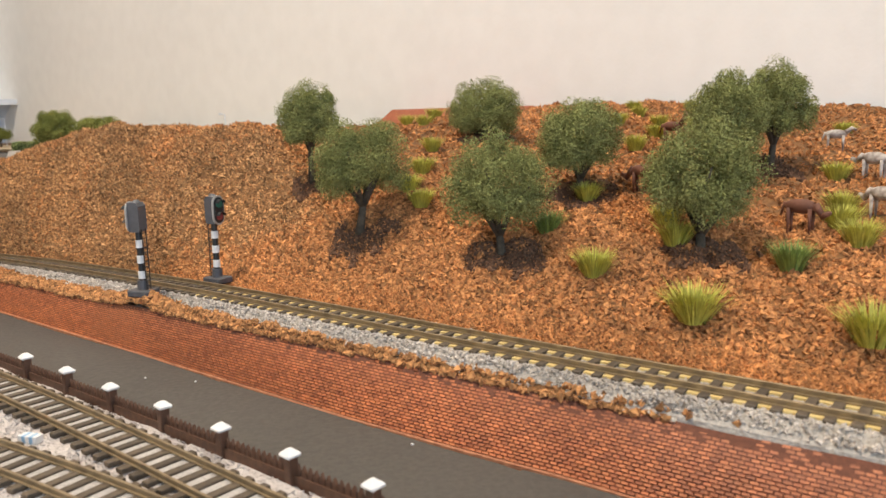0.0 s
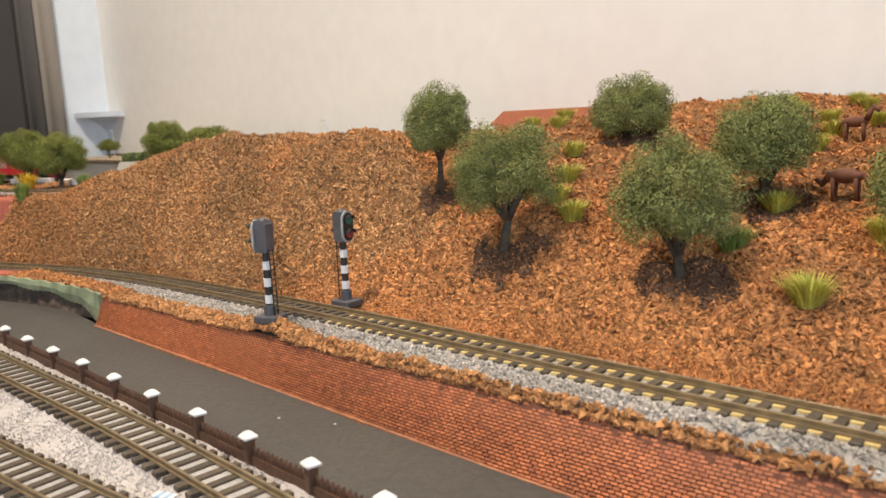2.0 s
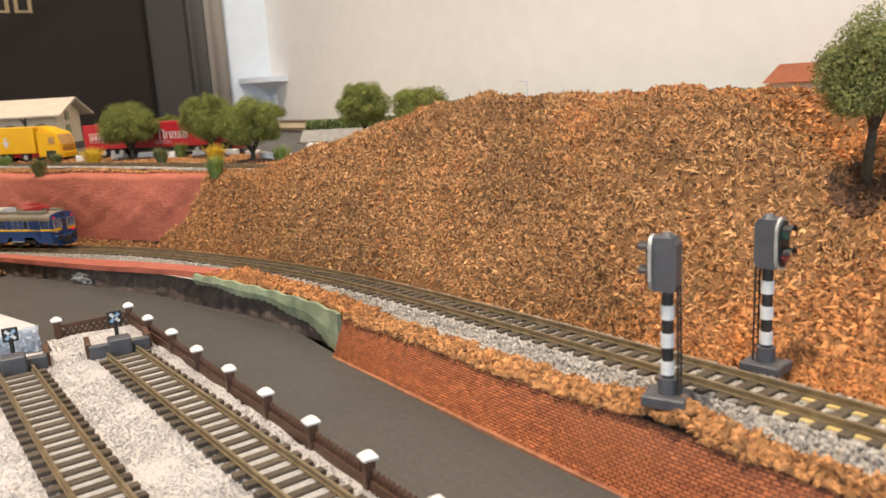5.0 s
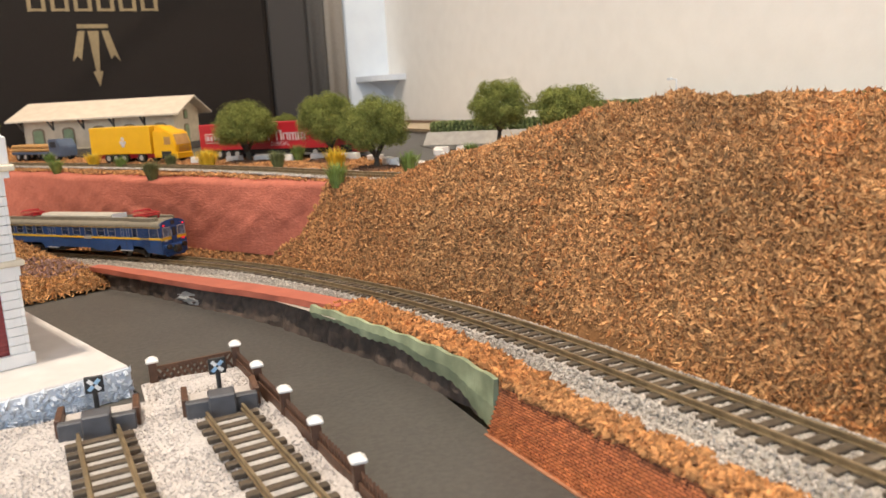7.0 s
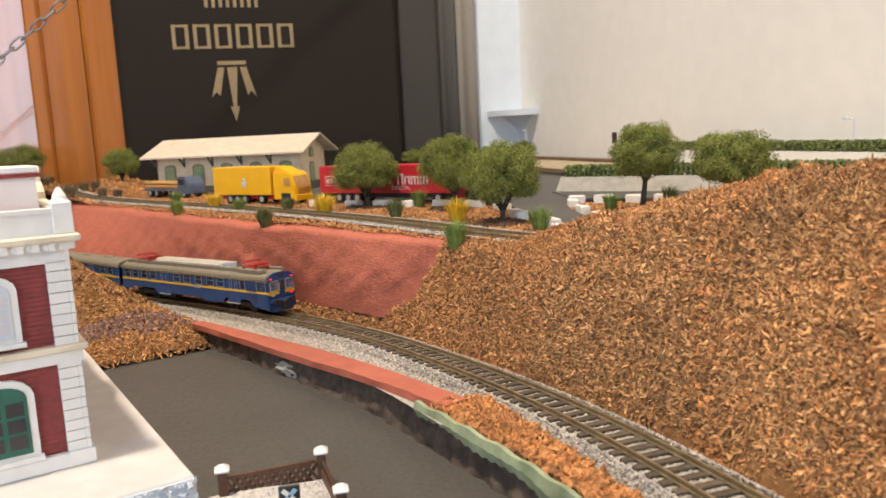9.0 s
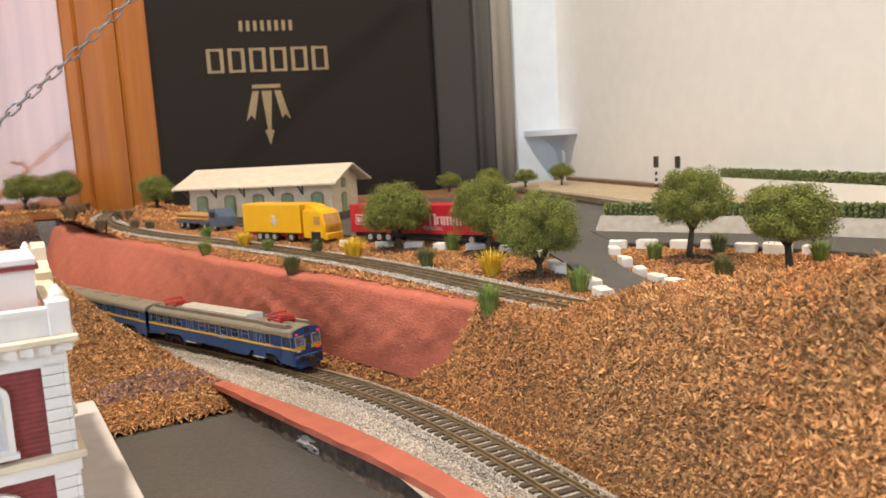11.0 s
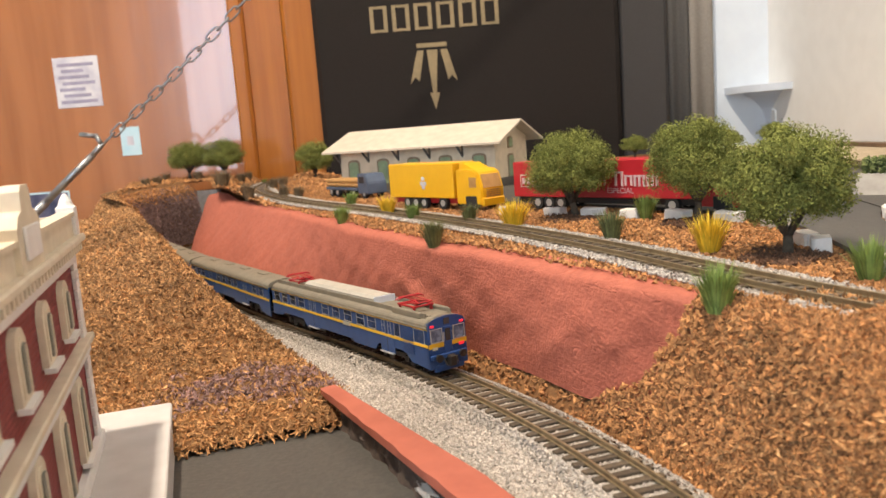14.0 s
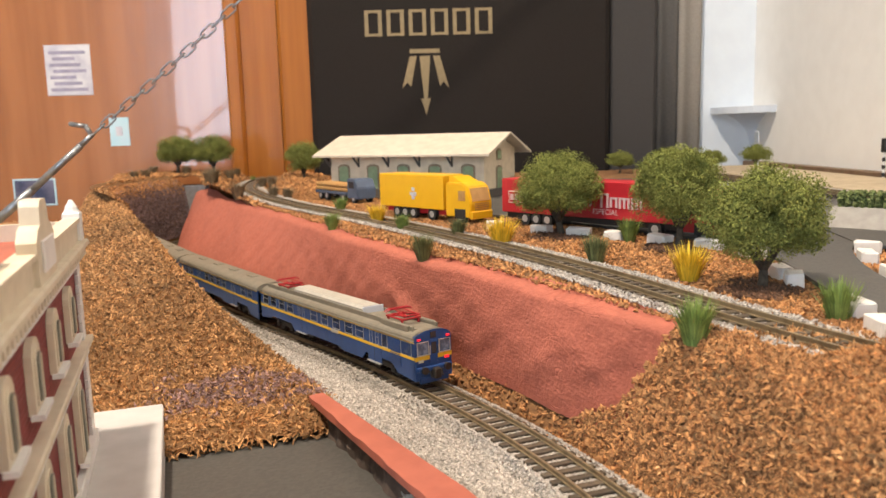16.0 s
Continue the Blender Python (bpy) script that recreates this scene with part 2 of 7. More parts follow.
M["gold"] = material("dull_gold_print", (0.30, 0.22, 0.11), (0.25, 0.185, 0.09), 0.6, 200)
M["steel"] = material("grey_chain_steel", (0.34, 0.35, 0.36), (0.24, 0.25, 0.26), 0.35, 200, metal=0.8)
M["paper"] = material("printed_paper", (0.68, 0.66, 0.68), (0.50, 0.48, 0.55), 0.7, 60)
M["paper_blue"] = material("pale_blue_sticker", (0.45, 0.66, 0.74), (0.55, 0.70, 0.76), 0.5, 60)
M["ink"] = material("grey_violet_ink", (0.36, 0.33, 0.44), None, 0.7, 100)
M["shelf"] = material("pale_blue_white_shelf", (0.62, 0.66, 0.72), (0.58, 0.62, 0.68), 0.5, 60)
M["toy_brown"] = material("brown_toy_figure", (0.17, 0.062, 0.032), (0.11, 0.04, 0.022), 0.7, 300)
M["toy_white"] = material("white_toy_figure", (0.62, 0.56, 0.5), (0.16, 0.12, 0.10), 0.55, 350)
M["table"] = material("raw_board_edge", (0.45, 0.32, 0.18), (0.38, 0.26, 0.14), 0.7, 80)
M["tile_roof"] = material("rust_red_card_roof", (0.33, 0.10, 0.045), (0.27, 0.08, 0.035), 0.8, 300)
M["blue_sign"] = material("pale_blue_sign", (0.35, 0.55, 0.75), None, 0.5, 100)

# fine combed ridges and a few fine creases in the clay
ct_ = M["clay"].node_tree
cn = ct_.nodes
co = cn.new("ShaderNodeTexCoord")
cw = cn.new("ShaderNodeTexWave")
cw.bands_direction = "Z"
cw.inputs["Scale"].default_value, cw.inputs["Distortion"].default_value, cw.inputs["Detail"].default_value = 260, 5.0, 3
ct_.links.new(co.outputs["Object"], cw.inputs["Vector"])
cmp_ = cn.new("ShaderNodeMapping")
cmp_.inputs["Scale"].default_value = (1.0, 1.0, 2.2)
ct_.links.new(co.outputs["Object"], cmp_.inputs[0])
cv = cn.new("ShaderNodeTexNoise")
cv.inputs["Scale"].default_value, cv.inputs["Detail"].default_value, cv.inputs["Distortion"].default_value = 42, 2, 1.2
ct_.links.new(cmp_.outputs[0], cv.inputs["Vector"])
csub = cn.new("ShaderNodeMath")
csub.operation = "SUBTRACT"
csub.inputs[1].default_value = 0.62
ct_.links.new(cv.outputs["Fac"], csub.inputs[0])
cab_ = cn.new("ShaderNodeMath")
cab_.operation = "ABSOLUTE"
ct_.links.new(csub.outputs[0], cab_.inputs[0])
cr_ = cn.new("ShaderNodeMapRange")
cr_.inputs["From Min"].default_value, cr_.inputs["From Max"].default_value = 0.0, 0.016
ct_.links.new(cab_.outputs[0], cr_.inputs["Value"])
old = [q for q in cn if q.type == "BUMP"][0]
for src, strength, dist in ((cw.outputs["Fac"], 0.07, 0.0003), (cr_.outputs[0], 0.40, 0.0006)):
    cb = cn.new("ShaderNodeBump")
    cb.inputs["Strength"].default_value, cb.inputs["Distance"].default_value = strength, dist
    ct_.links.new(src, cb.inputs["Height"])
    ct_.links.new(old.outputs[0], cb.inputs["Normal"])
    old = cb
ct_.links.new(old.outputs[0], cn["Principled BSDF"].inputs["Normal"])

# brick courses of the station walls
bt = M["burgundy"].node_tree
bo = bt.nodes.new("ShaderNodeTexCoord")
bw_ = bt.nodes.new("ShaderNodeTexWave")
bw_.bands_direction = "Z"
bw_.inputs["Scale"].default_value = 285
bt.links.new(bo.outputs["Object"], bw_.inputs["Vector"])
bb = bt.nodes.new("ShaderNodeBump")
bb.inputs["Strength"].default_value, bb.inputs["Distance"].default_value = 0.6, 0.0003
bt.links.new(bw_.outputs["Fac"], bb.inputs["Height"])
bt.links.new(bb.outputs[0], bt.nodes["Principled BSDF"].inputs["Normal"])

# ---- mesh helpers ----


def link_mesh(name, me, mat, parent=None, label=""):
    if mat:
        me.materials.append(M[mat] if isinstance(mat, str) else mat)
    ob = new(name, me)
    if parent:
        ob.parent = parent
    return tagged(ob, label)


def part(name, bm, mat, parent=None, label="", smooth=False):
    """Links a bmesh as one mesh object under a thing or a part."""
    me = bpy.data.meshes.new(name)
    bmesh.ops.recalc_face_normals(bm, faces=bm.faces)
    if smooth:
        for f in bm.faces:
            f.smooth = True
    bm.to_mesh(me)
    bm.free()
    return link_mesh(name, me, mat, parent, label)


def pydata(name, v, f, mat, parent=None, label="", smooth=False):
    me = bpy.data.meshes.new(name)
    v = np.asarray(v, dtype=np.float64)
    me.from_pydata(v.tolist(), [], f.tolist() if hasattr(f, "tolist") else f)
    if smooth:
        me.polygons.foreach_set("use_smooth", [True] * len(me.polygons))
    me.update()
    return link_mesh(name, me, mat, parent, label)


def thing(name, label, category, group="", kind="", at=None):
    ob = new(name)
    ob.empty_display_size = 0.01
    if at is not None:
        ob.matrix_basis = at
    return tagged(ob, label, category, group, kind)


def box(bm, x0, x1, y0, y1, z0, z1, m=None, bevel=0.0):
    v = [bm.verts.new((x, y, z)) for z in (z0, z1) for y in (y0, y1) for x in (x0, x1)]
    fs = [bm.faces.new([v[i] for i in q]) for q in ((0, 2, 3, 1), (4, 5, 7, 6), (0, 1, 5, 4), (2, 6, 7, 3), (0, 4, 6, 2), (1, 3, 7, 5))]
    if bevel:
        es = list({e for f in fs for e in f.edges})
        r = bmesh.ops.bevel(bm, geom=es, offset=bevel, segments=1, affect="EDGES")
        v = [w for w in bm.verts if w in set(r["verts"]) or w in v]
    if m is not None:
        bmesh.ops.transform(bm, matrix=m, verts=[w for w in v if w.is_valid])
    return bm


def boxed(name, dims, mat, parent=None, label="", m=None, bevel=0.0):
    return part(name, box(bmesh.new(), *dims, m=m, bevel=bevel), mat, parent, label)


def cyl(bm, r0, r1, z0, z1, n=12, m=None):
    mm = Matrix.Translation((0, 0, (z0 + z1) / 2))
    if m is not None:
        mm = m @ mm
    bmesh.ops.create_cone(bm, cap_ends=True, segments=n, radius1=r0, radius2=r1, depth=z1 - z0, matrix=mm)
    return bm


def rod(bm, a, b, r, n=8, r2=None):
    a, b = Vector(a), Vector(b)
    q = (b - a).to_track_quat("Z", "Y").to_matrix().to_4x4()
    return cyl(bm, r, r if r2 is None else r2, 0, (b - a).length, n, Matrix.Translation(a) @ q)


def prism(bm, outline, y0, y1, m=None):
    """Extrudes an outline of (x, z) from y0 to y1."""
    a = [bm.verts.new((x, y0, z)) for x, z in outline]
    b = [bm.verts.new((x, y1, z)) for x, z in outline]
    k = len(outline)
    bm.faces.new(a)
    bm.faces.new(b[::-1])
    for i in range(k):
        bm.faces.new((a[i], b[i], b[(i + 1) % k], a[(i + 1) % k]))
    if m is not None:
        bmesh.ops.transform(bm, matrix=m, verts=a + b)
    return bm


def polyline(points, step):
    """Even points along a smoothed line through control points."""
    p = np.array(points, float)
    for _ in range(4):
        q = np.empty((2 * len(p), p.shape[1]))
        q[0], q[-1] = p[0], p[-1]
        q[1:-1:2] = 0.75 * p[:-1] + 0.25 * p[1:]
        q[2::2] = 0.25 * p[:-1] + 0.75 * p[1:]
        p = q
    s = np.r_[0, np.cumsum(np.linalg.norm(np.diff(p, axis=0), axis=1))]
    u = np.arange(0, s[-1], step)
    return np.stack([np.interp(u, s, p[:, k]) for k in range(p.shape[1])], 1)


def ribbon(name, line, profile, mat, parent=None, label="", smooth=False, closed=False):
    """Sweeps a profile of (side, height) along a line in space; side is to the left of the way."""
    line = np.asarray(line, float)
    d = np.gradient(line[:, :2], axis=0)
    d /= np.linalg.norm(d, axis=1)[:, None]
    nrm = np.stack([-d[:, 1], d[:, 0]], 1)
    k = len(profile)
    v = np.empty((len(line), k, 3))
    for j, (s, h) in enumerate(profile):
        v[:, j, :2] = line[:, :2] + nrm * s
        v[:, j, 2] = line[:, 2] + h
    f = []
    m = k if closed else k - 1
    for i in range(len(line) - 1):
        for j in range(m):
            a, b = i * k + j, i * k + (j + 1) % k
            f.append((a, b, b + k, a + k))
    if closed:
        f.append(tuple(range(k))[::-1])
        f.append(tuple((len(line) - 1) * k + j for j in range(k)))
    return pydata(name, v.reshape(-1, 3), f, mat, parent, label, smooth)


OCTA = np.array([(1, 0, 0), (-1, 0, 0), (0, 1, 0), (0, -1, 0), (0, 0, 1), (0, 0, -1)], float)
OCTF = np.array([(0, 2, 4), (2, 1, 4), (1, 3, 4), (3, 0, 4), (2, 0, 5), (1, 2, 5), (3, 1, 5), (0, 3, 5)])


CHIP = np.array([(1, 0.15, -0.25), (-0.9, 0.5, -0.3), (-0.4, -0.9, -0.2), (0.1, 0.05, 1.0)], float)
CHIPF = np.array([(0, 2, 1), (0, 1, 3), (1, 2, 3), (2, 0, 3)])
NUGGET = np.array([(1, 0.1, 0), (-0.6, 0.9, 0.1), (-0.5, -0.85, -0.1), (0.1, 0, 0.95), (0, 0.1, -0.9)], float)
NUGGETF = np.array([(0, 1, 3), (1, 2, 3), (2, 0, 3), (1, 0, 4), (2, 1, 4), (0, 2, 4)])


def grains(name, points, size, mat, seed, parent=None, label="", stretch=1.8, flat=0.6, jitter=0.3, chip=False):
    """Loose irregular chips at the points, all in one mesh."""
    rng = np.random.default_rng(seed)
    n = len(points)
    q = rng.normal(size=(n, 4))
    q /= np.linalg.norm(q, axis=1)[:, None]
    w, x, y, z = q.T
    R = np.stack([1 - 2 * (y * y + z * z), 2 * (x * y - z * w), 2 * (x * z + y * w), 2 * (x * y + z * w), 1 - 2 * (x * x + z * z),
                  2 * (y * z - x * w), 2 * (x * z - y * w), 2 * (y * z + x * w), 1 - 2 * (x * x + y * y)], 1).reshape(n, 3, 3)
    s = size * rng.uniform(0.55, 1.3, n)[:, None] * np.stack([rng.uniform(1, stretch, n), rng.uniform(0.7, 1.1, n), rng.uniform(flat * 0.7, flat * 1.2, n)], 1)
    SH, SF = {False: (OCTA, OCTF), True: (CHIP, CHIPF), "nugget": (NUGGET, NUGGETF)}[chip]
    c = len(SH)
    v = (SH[None] * (1 + rng.uniform(-jitter, jitter, (n, c, 1))) + rng.uniform(-jitter, jitter, (n, c, 3)) * 0.5) * s[:, None, :]
    v = np.einsum("nij,nkj->nki", R, v) + np.asarray(points)[:, None, :]
    f = (SF[None] + (np.arange(n) * c)[:, None, None]).reshape(-1, 3)
    ob = pydata(name, v.reshape(-1, 3), f, mat, parent, label)
    return ob

# ---- plan of the layout ----
G = 0.0080          # gauge of the model track
MAIN = [(0.42, 0.183, 0.0695), (0.2, 0.172, 0.0695), (0.05, 0.1635, 0.0695), (-0.04, 0.1565, 0.0695), (-0.12, 0.1495, 0.0695), (-0.17, 0.1462, 0.0695), (-0.22, 0.1435, 0.0692),
        (-0.28, 0.1412, 0.0678), (-0.34, 0.1398, 0.0655), (-0.38, 0.1385, 0.0637), (-0.42, 0.1350, 0.062), (-0.46, 0.1275, 0.0605), (-0.5, 0.1172, 0.059), (-0.54, 0.1040, 0.0579),
        (-0.575, 0.0885, 0.0567), (-0.61, 0.0690, 0.0556), (-0.65, 0.0440, 0.0545), (-0.714, -0.0025, 0.0528), (-0.763, -0.035, 0.0518), (-0.82, -0.072, 0.051), (-0.89, -0.1165, 0.050),
        (-0.95, -0.148, 0.0495), (-1.01, -0.164, 0.049), (-1.07, -0.158, 0.049), (-1.115, -0.127, 0.049), (-1.14, -0.07, 0.049)]
UPPER = [(-0.40, 0.218, 0.0955), (-0.46, 0.180, 0.0955), (-0.51, 0.1565, 0.0955), (-0.54, 0.1445, 0.0955), (-0.60, 0.1245, 0.0955), (-0.67, 0.0945, 0.0955), (-0.74, 0.0590, 0.0955),
         (-0.80, 0.026, 0.0955), (-0.89, -0.030, 0.0960), (-0.99, -0.0735, 0.0970), (-1.055, -0.0930, 0.0975), (-1.125, -0.1040, 0.0980), (-1.195, -0.1035, 0.0980)]
main_line = polyline(MAIN, 0.001)
upper_line = polyline(UPPER, 0.001)
ROAD_Z = 0.0505
_mx = main_line[::-1]


def ty(x):
    return np.interp(x, _mx[:, 0], _mx[:, 1])


def tz(x):
    return np.interp(x, _mx[:, 0], _mx[:, 2])


def brick_top(x):
    return np.interp(x, [-0.357, -0.33, -0.28, -0.23, -0.19, -0.12, -0.054, 0.0, 0.4], [0.1150, 0.1180, 0.1215, 0.1255, 0.1305, 0.1375, 0.1440, 0.1475, 0.170])


def brick_top_z(x):
    return np.interp(x, [-0.357, -0.23, -0.1, 0.3], [0.0615, 0.0635, 0.0635, 0.0635])


def brick_foot(x):
    return np.interp(x, [-0.357, -0.31, -0.25, -0.19, -0.144, -0.11, -0.083, 0.0, 0.4], [0.1104, 0.1135, 0.1175, 0.1213, 0.1240, 0.1272, 0.1305, 0.136, 0.160])


# rise of the hill above the rails: rows by x, columns by distance from the track
HX = np.array([-0.525, -0.46, -0.41, -0.37, -0.33, -0.25, -0.14, -0.05, 0.3])
HD = np.array([0.0140, 0.022, 0.034, 0.052, 0.09, 0.14, 0.20, 0.32])
HR = np.array([
    [-0.0045, 0.0335, 0.0365, 0.0355, 0.0355, 0.0355, 0.0355, 0.0355],
    [-0.0045, 0.024, 0.043, 0.049, 0.037, 0.033, 0.033, 0.033],
    [-0.0045, 0.030, 0.050, 0.0575, 0.047, 0.033, 0.031, 0.031],
    [-0.0045, 0.029, 0.049, 0.057, 0.055, 0.042, 0.034, 0.030],
    [-0.0045, 0.016, 0.035, 0.051, 0.056, 0.051, 0.045, 0.038],
    [-0.0045, 0.001, 0.010, 0.021, 0.041, 0.053, 0.058, 0.060],
    [-0.0045, 0.000, 0.007, 0.014, 0.031, 0.038, 0.047, 0.058],
    [-0.0045, -0.001, 0.006, 0.012, 0.022, 0.030, 0.040, 0.055],
    [-0.0045, -0.001, 0.006, 0.012, 0.022, 0.030, 0.040, 0.055]])


def lumps(x, y, s, seed=0.0):
    """Smooth random relief between about -1 and 1."""
    return (np.sin(x * s + 1.3 * np.sin(y * s * 0.7 + seed) + seed) * np.cos(y * s * 1.1 - 0.8 * np.sin(x * s * 0.6 + 2 * seed))
            + 0.5 * np.sin(x * s * 2.3 + y * s * 1.7 + 3 * seed))


def smooth_weights(v, knots):
    i = np.clip(np.searchsorted(knots, v) - 1, 0, len(knots) - 2)
    u = np.clip((v - knots[i]) / (knots[i + 1] - knots[i]), 0, 1)
    return i, u


def hill(x, y):
    """Height of the ground beyond the track."""
    x, y = np.asarray(x, float), np.asarray(y, float)
    d = y - ty(x)
    i, u = smooth_weights(x, HX)
    u = u * u * (3 - 2 * u)
    j, w = smooth_weights(d, HD)
    r = (HR[i, j] * (1 - u) + HR[i + 1, j] * u) * (1 - w) + (HR[i, j + 1] * (1 - u) + HR[i + 1, j + 1] * u) * w
    h = tz(x) + r + (0.0013 * lumps(x, y, 70, 1.0) + 0.0009 * lumps(x, y, 190, 2.2) + 0.0005 * lumps(x, y, 430, 0.4)) * np.clip((d - 0.012) / 0.03, 0, 1)
    cap = 0.0931 + 0.0003 * lumps(x, y, 190, 2.2) + 0.6 * np.clip(x + 0.500, 0, None)
    h = np.where(x < -0.44, np.minimum(h, cap), h)
    flat = np.clip((-0.43 - x) / 0.05, 0, 1) * np.clip((d - 0.05) / 0.02, 0, 1)
    return h * (1 - flat) + 0.0935 * flat


def beside_clay(x, y):
    """Where the cork bank lies over the end of the clay."""
    d = y - ty(x)
    edge = np.interp(d, [0.0135, 0.0155, 0.0175, 0.020, 0.024], [-0.566, -0.560, -0.545, -0.5355, -0.5310]) + 0.0012 * np.sin(y * 700) + 0.0008 * np.sin(x * 1900)
    return (x > edge) | (x > -0.5300)


def grid(name, x0, x1, y0, y1, step, height, mat, keep=None, label="", category="", kind=""):
    xs, ys = np.arange(x0, x1 + step / 2, step), np.arange(y0, y1 + step / 2, step)
    X, Y = np.meshgrid(xs, ys)
    Z = height(X, Y)
    v = np.stack([X, Y, Z], -1).reshape(-1, 3)
    nx = len(xs)
    f = []
    K = keep(X, Y) if keep is not None else np.ones_like(X, bool)
    for j in range(len(ys) - 1):
        for i in range(nx - 1):
            if K[j, i] and K[j, i + 1] and K[j + 1, i] and K[j + 1, i + 1]:
                a = j * nx + i
                f.append((a, a + 1, a + nx + 1, a + nx))
    ob = pydata(name, v, f, mat, smooth=True)
    return tagged(ob, label, category, kind=kind)


WALL_Y, WALL_X = 0.447, -1.262

# ---- room ----
T = 0.06


def structure(name, dims, mat, label):
    return tagged(boxed(name, dims, mat), label, "wall", kind="structure")


structure("wall_north", (WALL_X - T, 1.3, WALL_Y, WALL_Y + T, -0.85, 1.62), "wall", "white painted plaster wall behind the model railway")
structure("wall_west", (WALL_X - T, WALL_X, -1.6, WALL_Y, -0.85, 1.62), "wall_blue", "pale blue white wall behind the wooden door")
structure("wall_south", (WALL_X - T, 1.3, -1.66, -1.6, -0.85, 1.62), "wall", "plain white room wall")
tagged(boxed("floor", (WALL_X, 1.3, -1.6, WALL_Y, -0.91, -0.85), "floor"), "brown tiled room floor", "floor", kind="structure")
tagged(boxed("ceiling", (WALL_X, 1.3, -1.6, WALL_Y, 1.62, 1.68), "ceiling"), "plain white room ceiling", "ceiling", kind="structure")
bm = bmesh.new()
box(bm, 1.24, 1.3, -1.6, WALL_Y, -0.85, 0.2)
box(bm, 1.24, 1.3, -1.6, WALL_Y, 1.3, 1.62)
box(bm, 1.24, 1.3, -1.6, -1.15, 0.2, 1.3)
box(bm, 1.24, 1.3, 0.1, WALL_Y, 0.2, 1.3)
tagged(part("wall_east", bm, "wall"), "white wall with a window opening", "wall", kind="structure")

# table that carries the layout
table = thing("layout_table", "raw plywood table under the model railway", "table")
boxed("tabletop", (-1.2, 0.45, -0.45, WALL_Y - 0.004, 0.026, 0.044), "table", table)
for lx in (-1.15, 0.4):
    for ly in (-0.4, 0.4):
        boxed("leg", (lx - 0.02, lx + 0.02, ly - 0.02, ly + 0.02, -0.85, 0.026), "table", table)

# ---- ground of the layout ----
grid("hill_ground", -0.5750, 0.42, 0.112, WALL_Y - 0.004, 0.003, hill, "earth",
     keep=lambda x, y: (y > ty(x) + 0.0095) & beside_clay(x, y) & ((x > -0.535) | (y < ty(x) + 0.030)), label="ochre hillside covered with cork crumbs", category="hillside", kind="structure")


def south_fall(x, y):
    """How far the ground drops outside the crest above the cutting."""
    line = np.interp(x, [-1.2, -1.1, -0.99, -0.90, -0.84, -0.78, -0.74, -0.68], [-0.262, -0.225, -0.190, -0.161, -0.137, -0.116, -0.108, -0.30])
    d = np.clip(line - y, 0, 0.06)
    return d * np.clip(d / 0.012, 0, 1) * 1.05


def plateau_z(x, y):
    off = np.abs(y - np.interp(x, upper_line[::-1, 0], upper_line[::-1, 1]))
    return 0.0930 + 0.0005 * lumps(x, y, 60, 2.0) + 0.010 * np.clip((-0.872 - x) / 0.033, 0, 1) * np.clip((-0.03 - y) / 0.05, 0, 1) * np.clip((off - 0.014) / 0.022, 0, 1) + 0.0018 * np.clip((-0.92 - x) / 0.06, 0, 1) - south_fall(x, y)


CLAY_TOP = [(-0.5300, 0.1298), (-0.5385, 0.1258), (-0.5522, 0.1190), (-0.5755, 0.1093), (-0.6059, 0.0930), (-0.6531, 0.0652), (-0.7207, 0.0297), (-0.7773, 0.0044), (-0.8280, -0.0199), (-0.9023, -0.0597), (-0.9650, -0.0970), (-0.9900, -0.1120), (-1.0250, -0.1300)]
clay_top = polyline(CLAY_TOP, 0.002)
_ct = clay_top[::-1]


def clay_y(x):
    return np.interp(x, _ct[:, 0], _ct[:, 1])


def in_cutting(x, y):
    """The open cutting between the clay bank and the dark outer wall, up to the tunnel mouth."""
    roof = np.interp(x, [-1.125, -0.965], [-0.157, -0.1060])
    slope = (ty(x - 0.001) - ty(x + 0.001)) / 0.002
    off = (y - ty(x)) / np.sqrt(1 + slope * slope)
    return (x > -1.125) & (x < -0.80) & (off > -0.0340) & (y < np.where(x > -0.965, clay_y(x) + 0.002, roof))


grid("plateau_ground", -1.2, -0.50, -0.32, WALL_Y - 0.004, 0.003, plateau_z, "earth",
     keep=lambda x, y: ((y > clay_y(x) + 0.0070) & (x < -0.528)) | ((x < -0.895) & ~in_cutting(x, y)),
     label="flat upper level of ochre ground", category="ground", kind="structure")

# track bed, ballast and the cork verge
ribbon("track_bed", main_line[::6], [(0.0126, -0.014), (0.0115, -0.0050), (0.008, -0.0021), (-0.008, -0.0021), (-0.0115, -0.0045), (-0.014, -0.012)], "ballast_bed")
tagged(bpy.data.objects["track_bed"], "pale grey ballast bed under the main line", "ballast", kind="structure")


def verge(x, y):
    a, b = brick_top(x), ty(x) - 0.0125
    u = np.clip((y - a) / np.maximum(b - a, 1e-4), 0, 1)
    heap = 0.0030 * np.exp(-((x + 0.2452) / 0.012) ** 2 - ((y - 0.1268) / 0.0055) ** 2)
    return brick_top_z(x) * (1 - u) + (tz(x) - 0.0045) * u + 0.0012 * np.sin(np.pi * u) + heap + 0.0004 * lumps(x, y, 300, 1.0)


def cork_limit(x):
    return np.interp(x, [-0.36, -0.28, -0.1, 0.1], [0.0162, 0.0145, 0.0112, 0.0100])


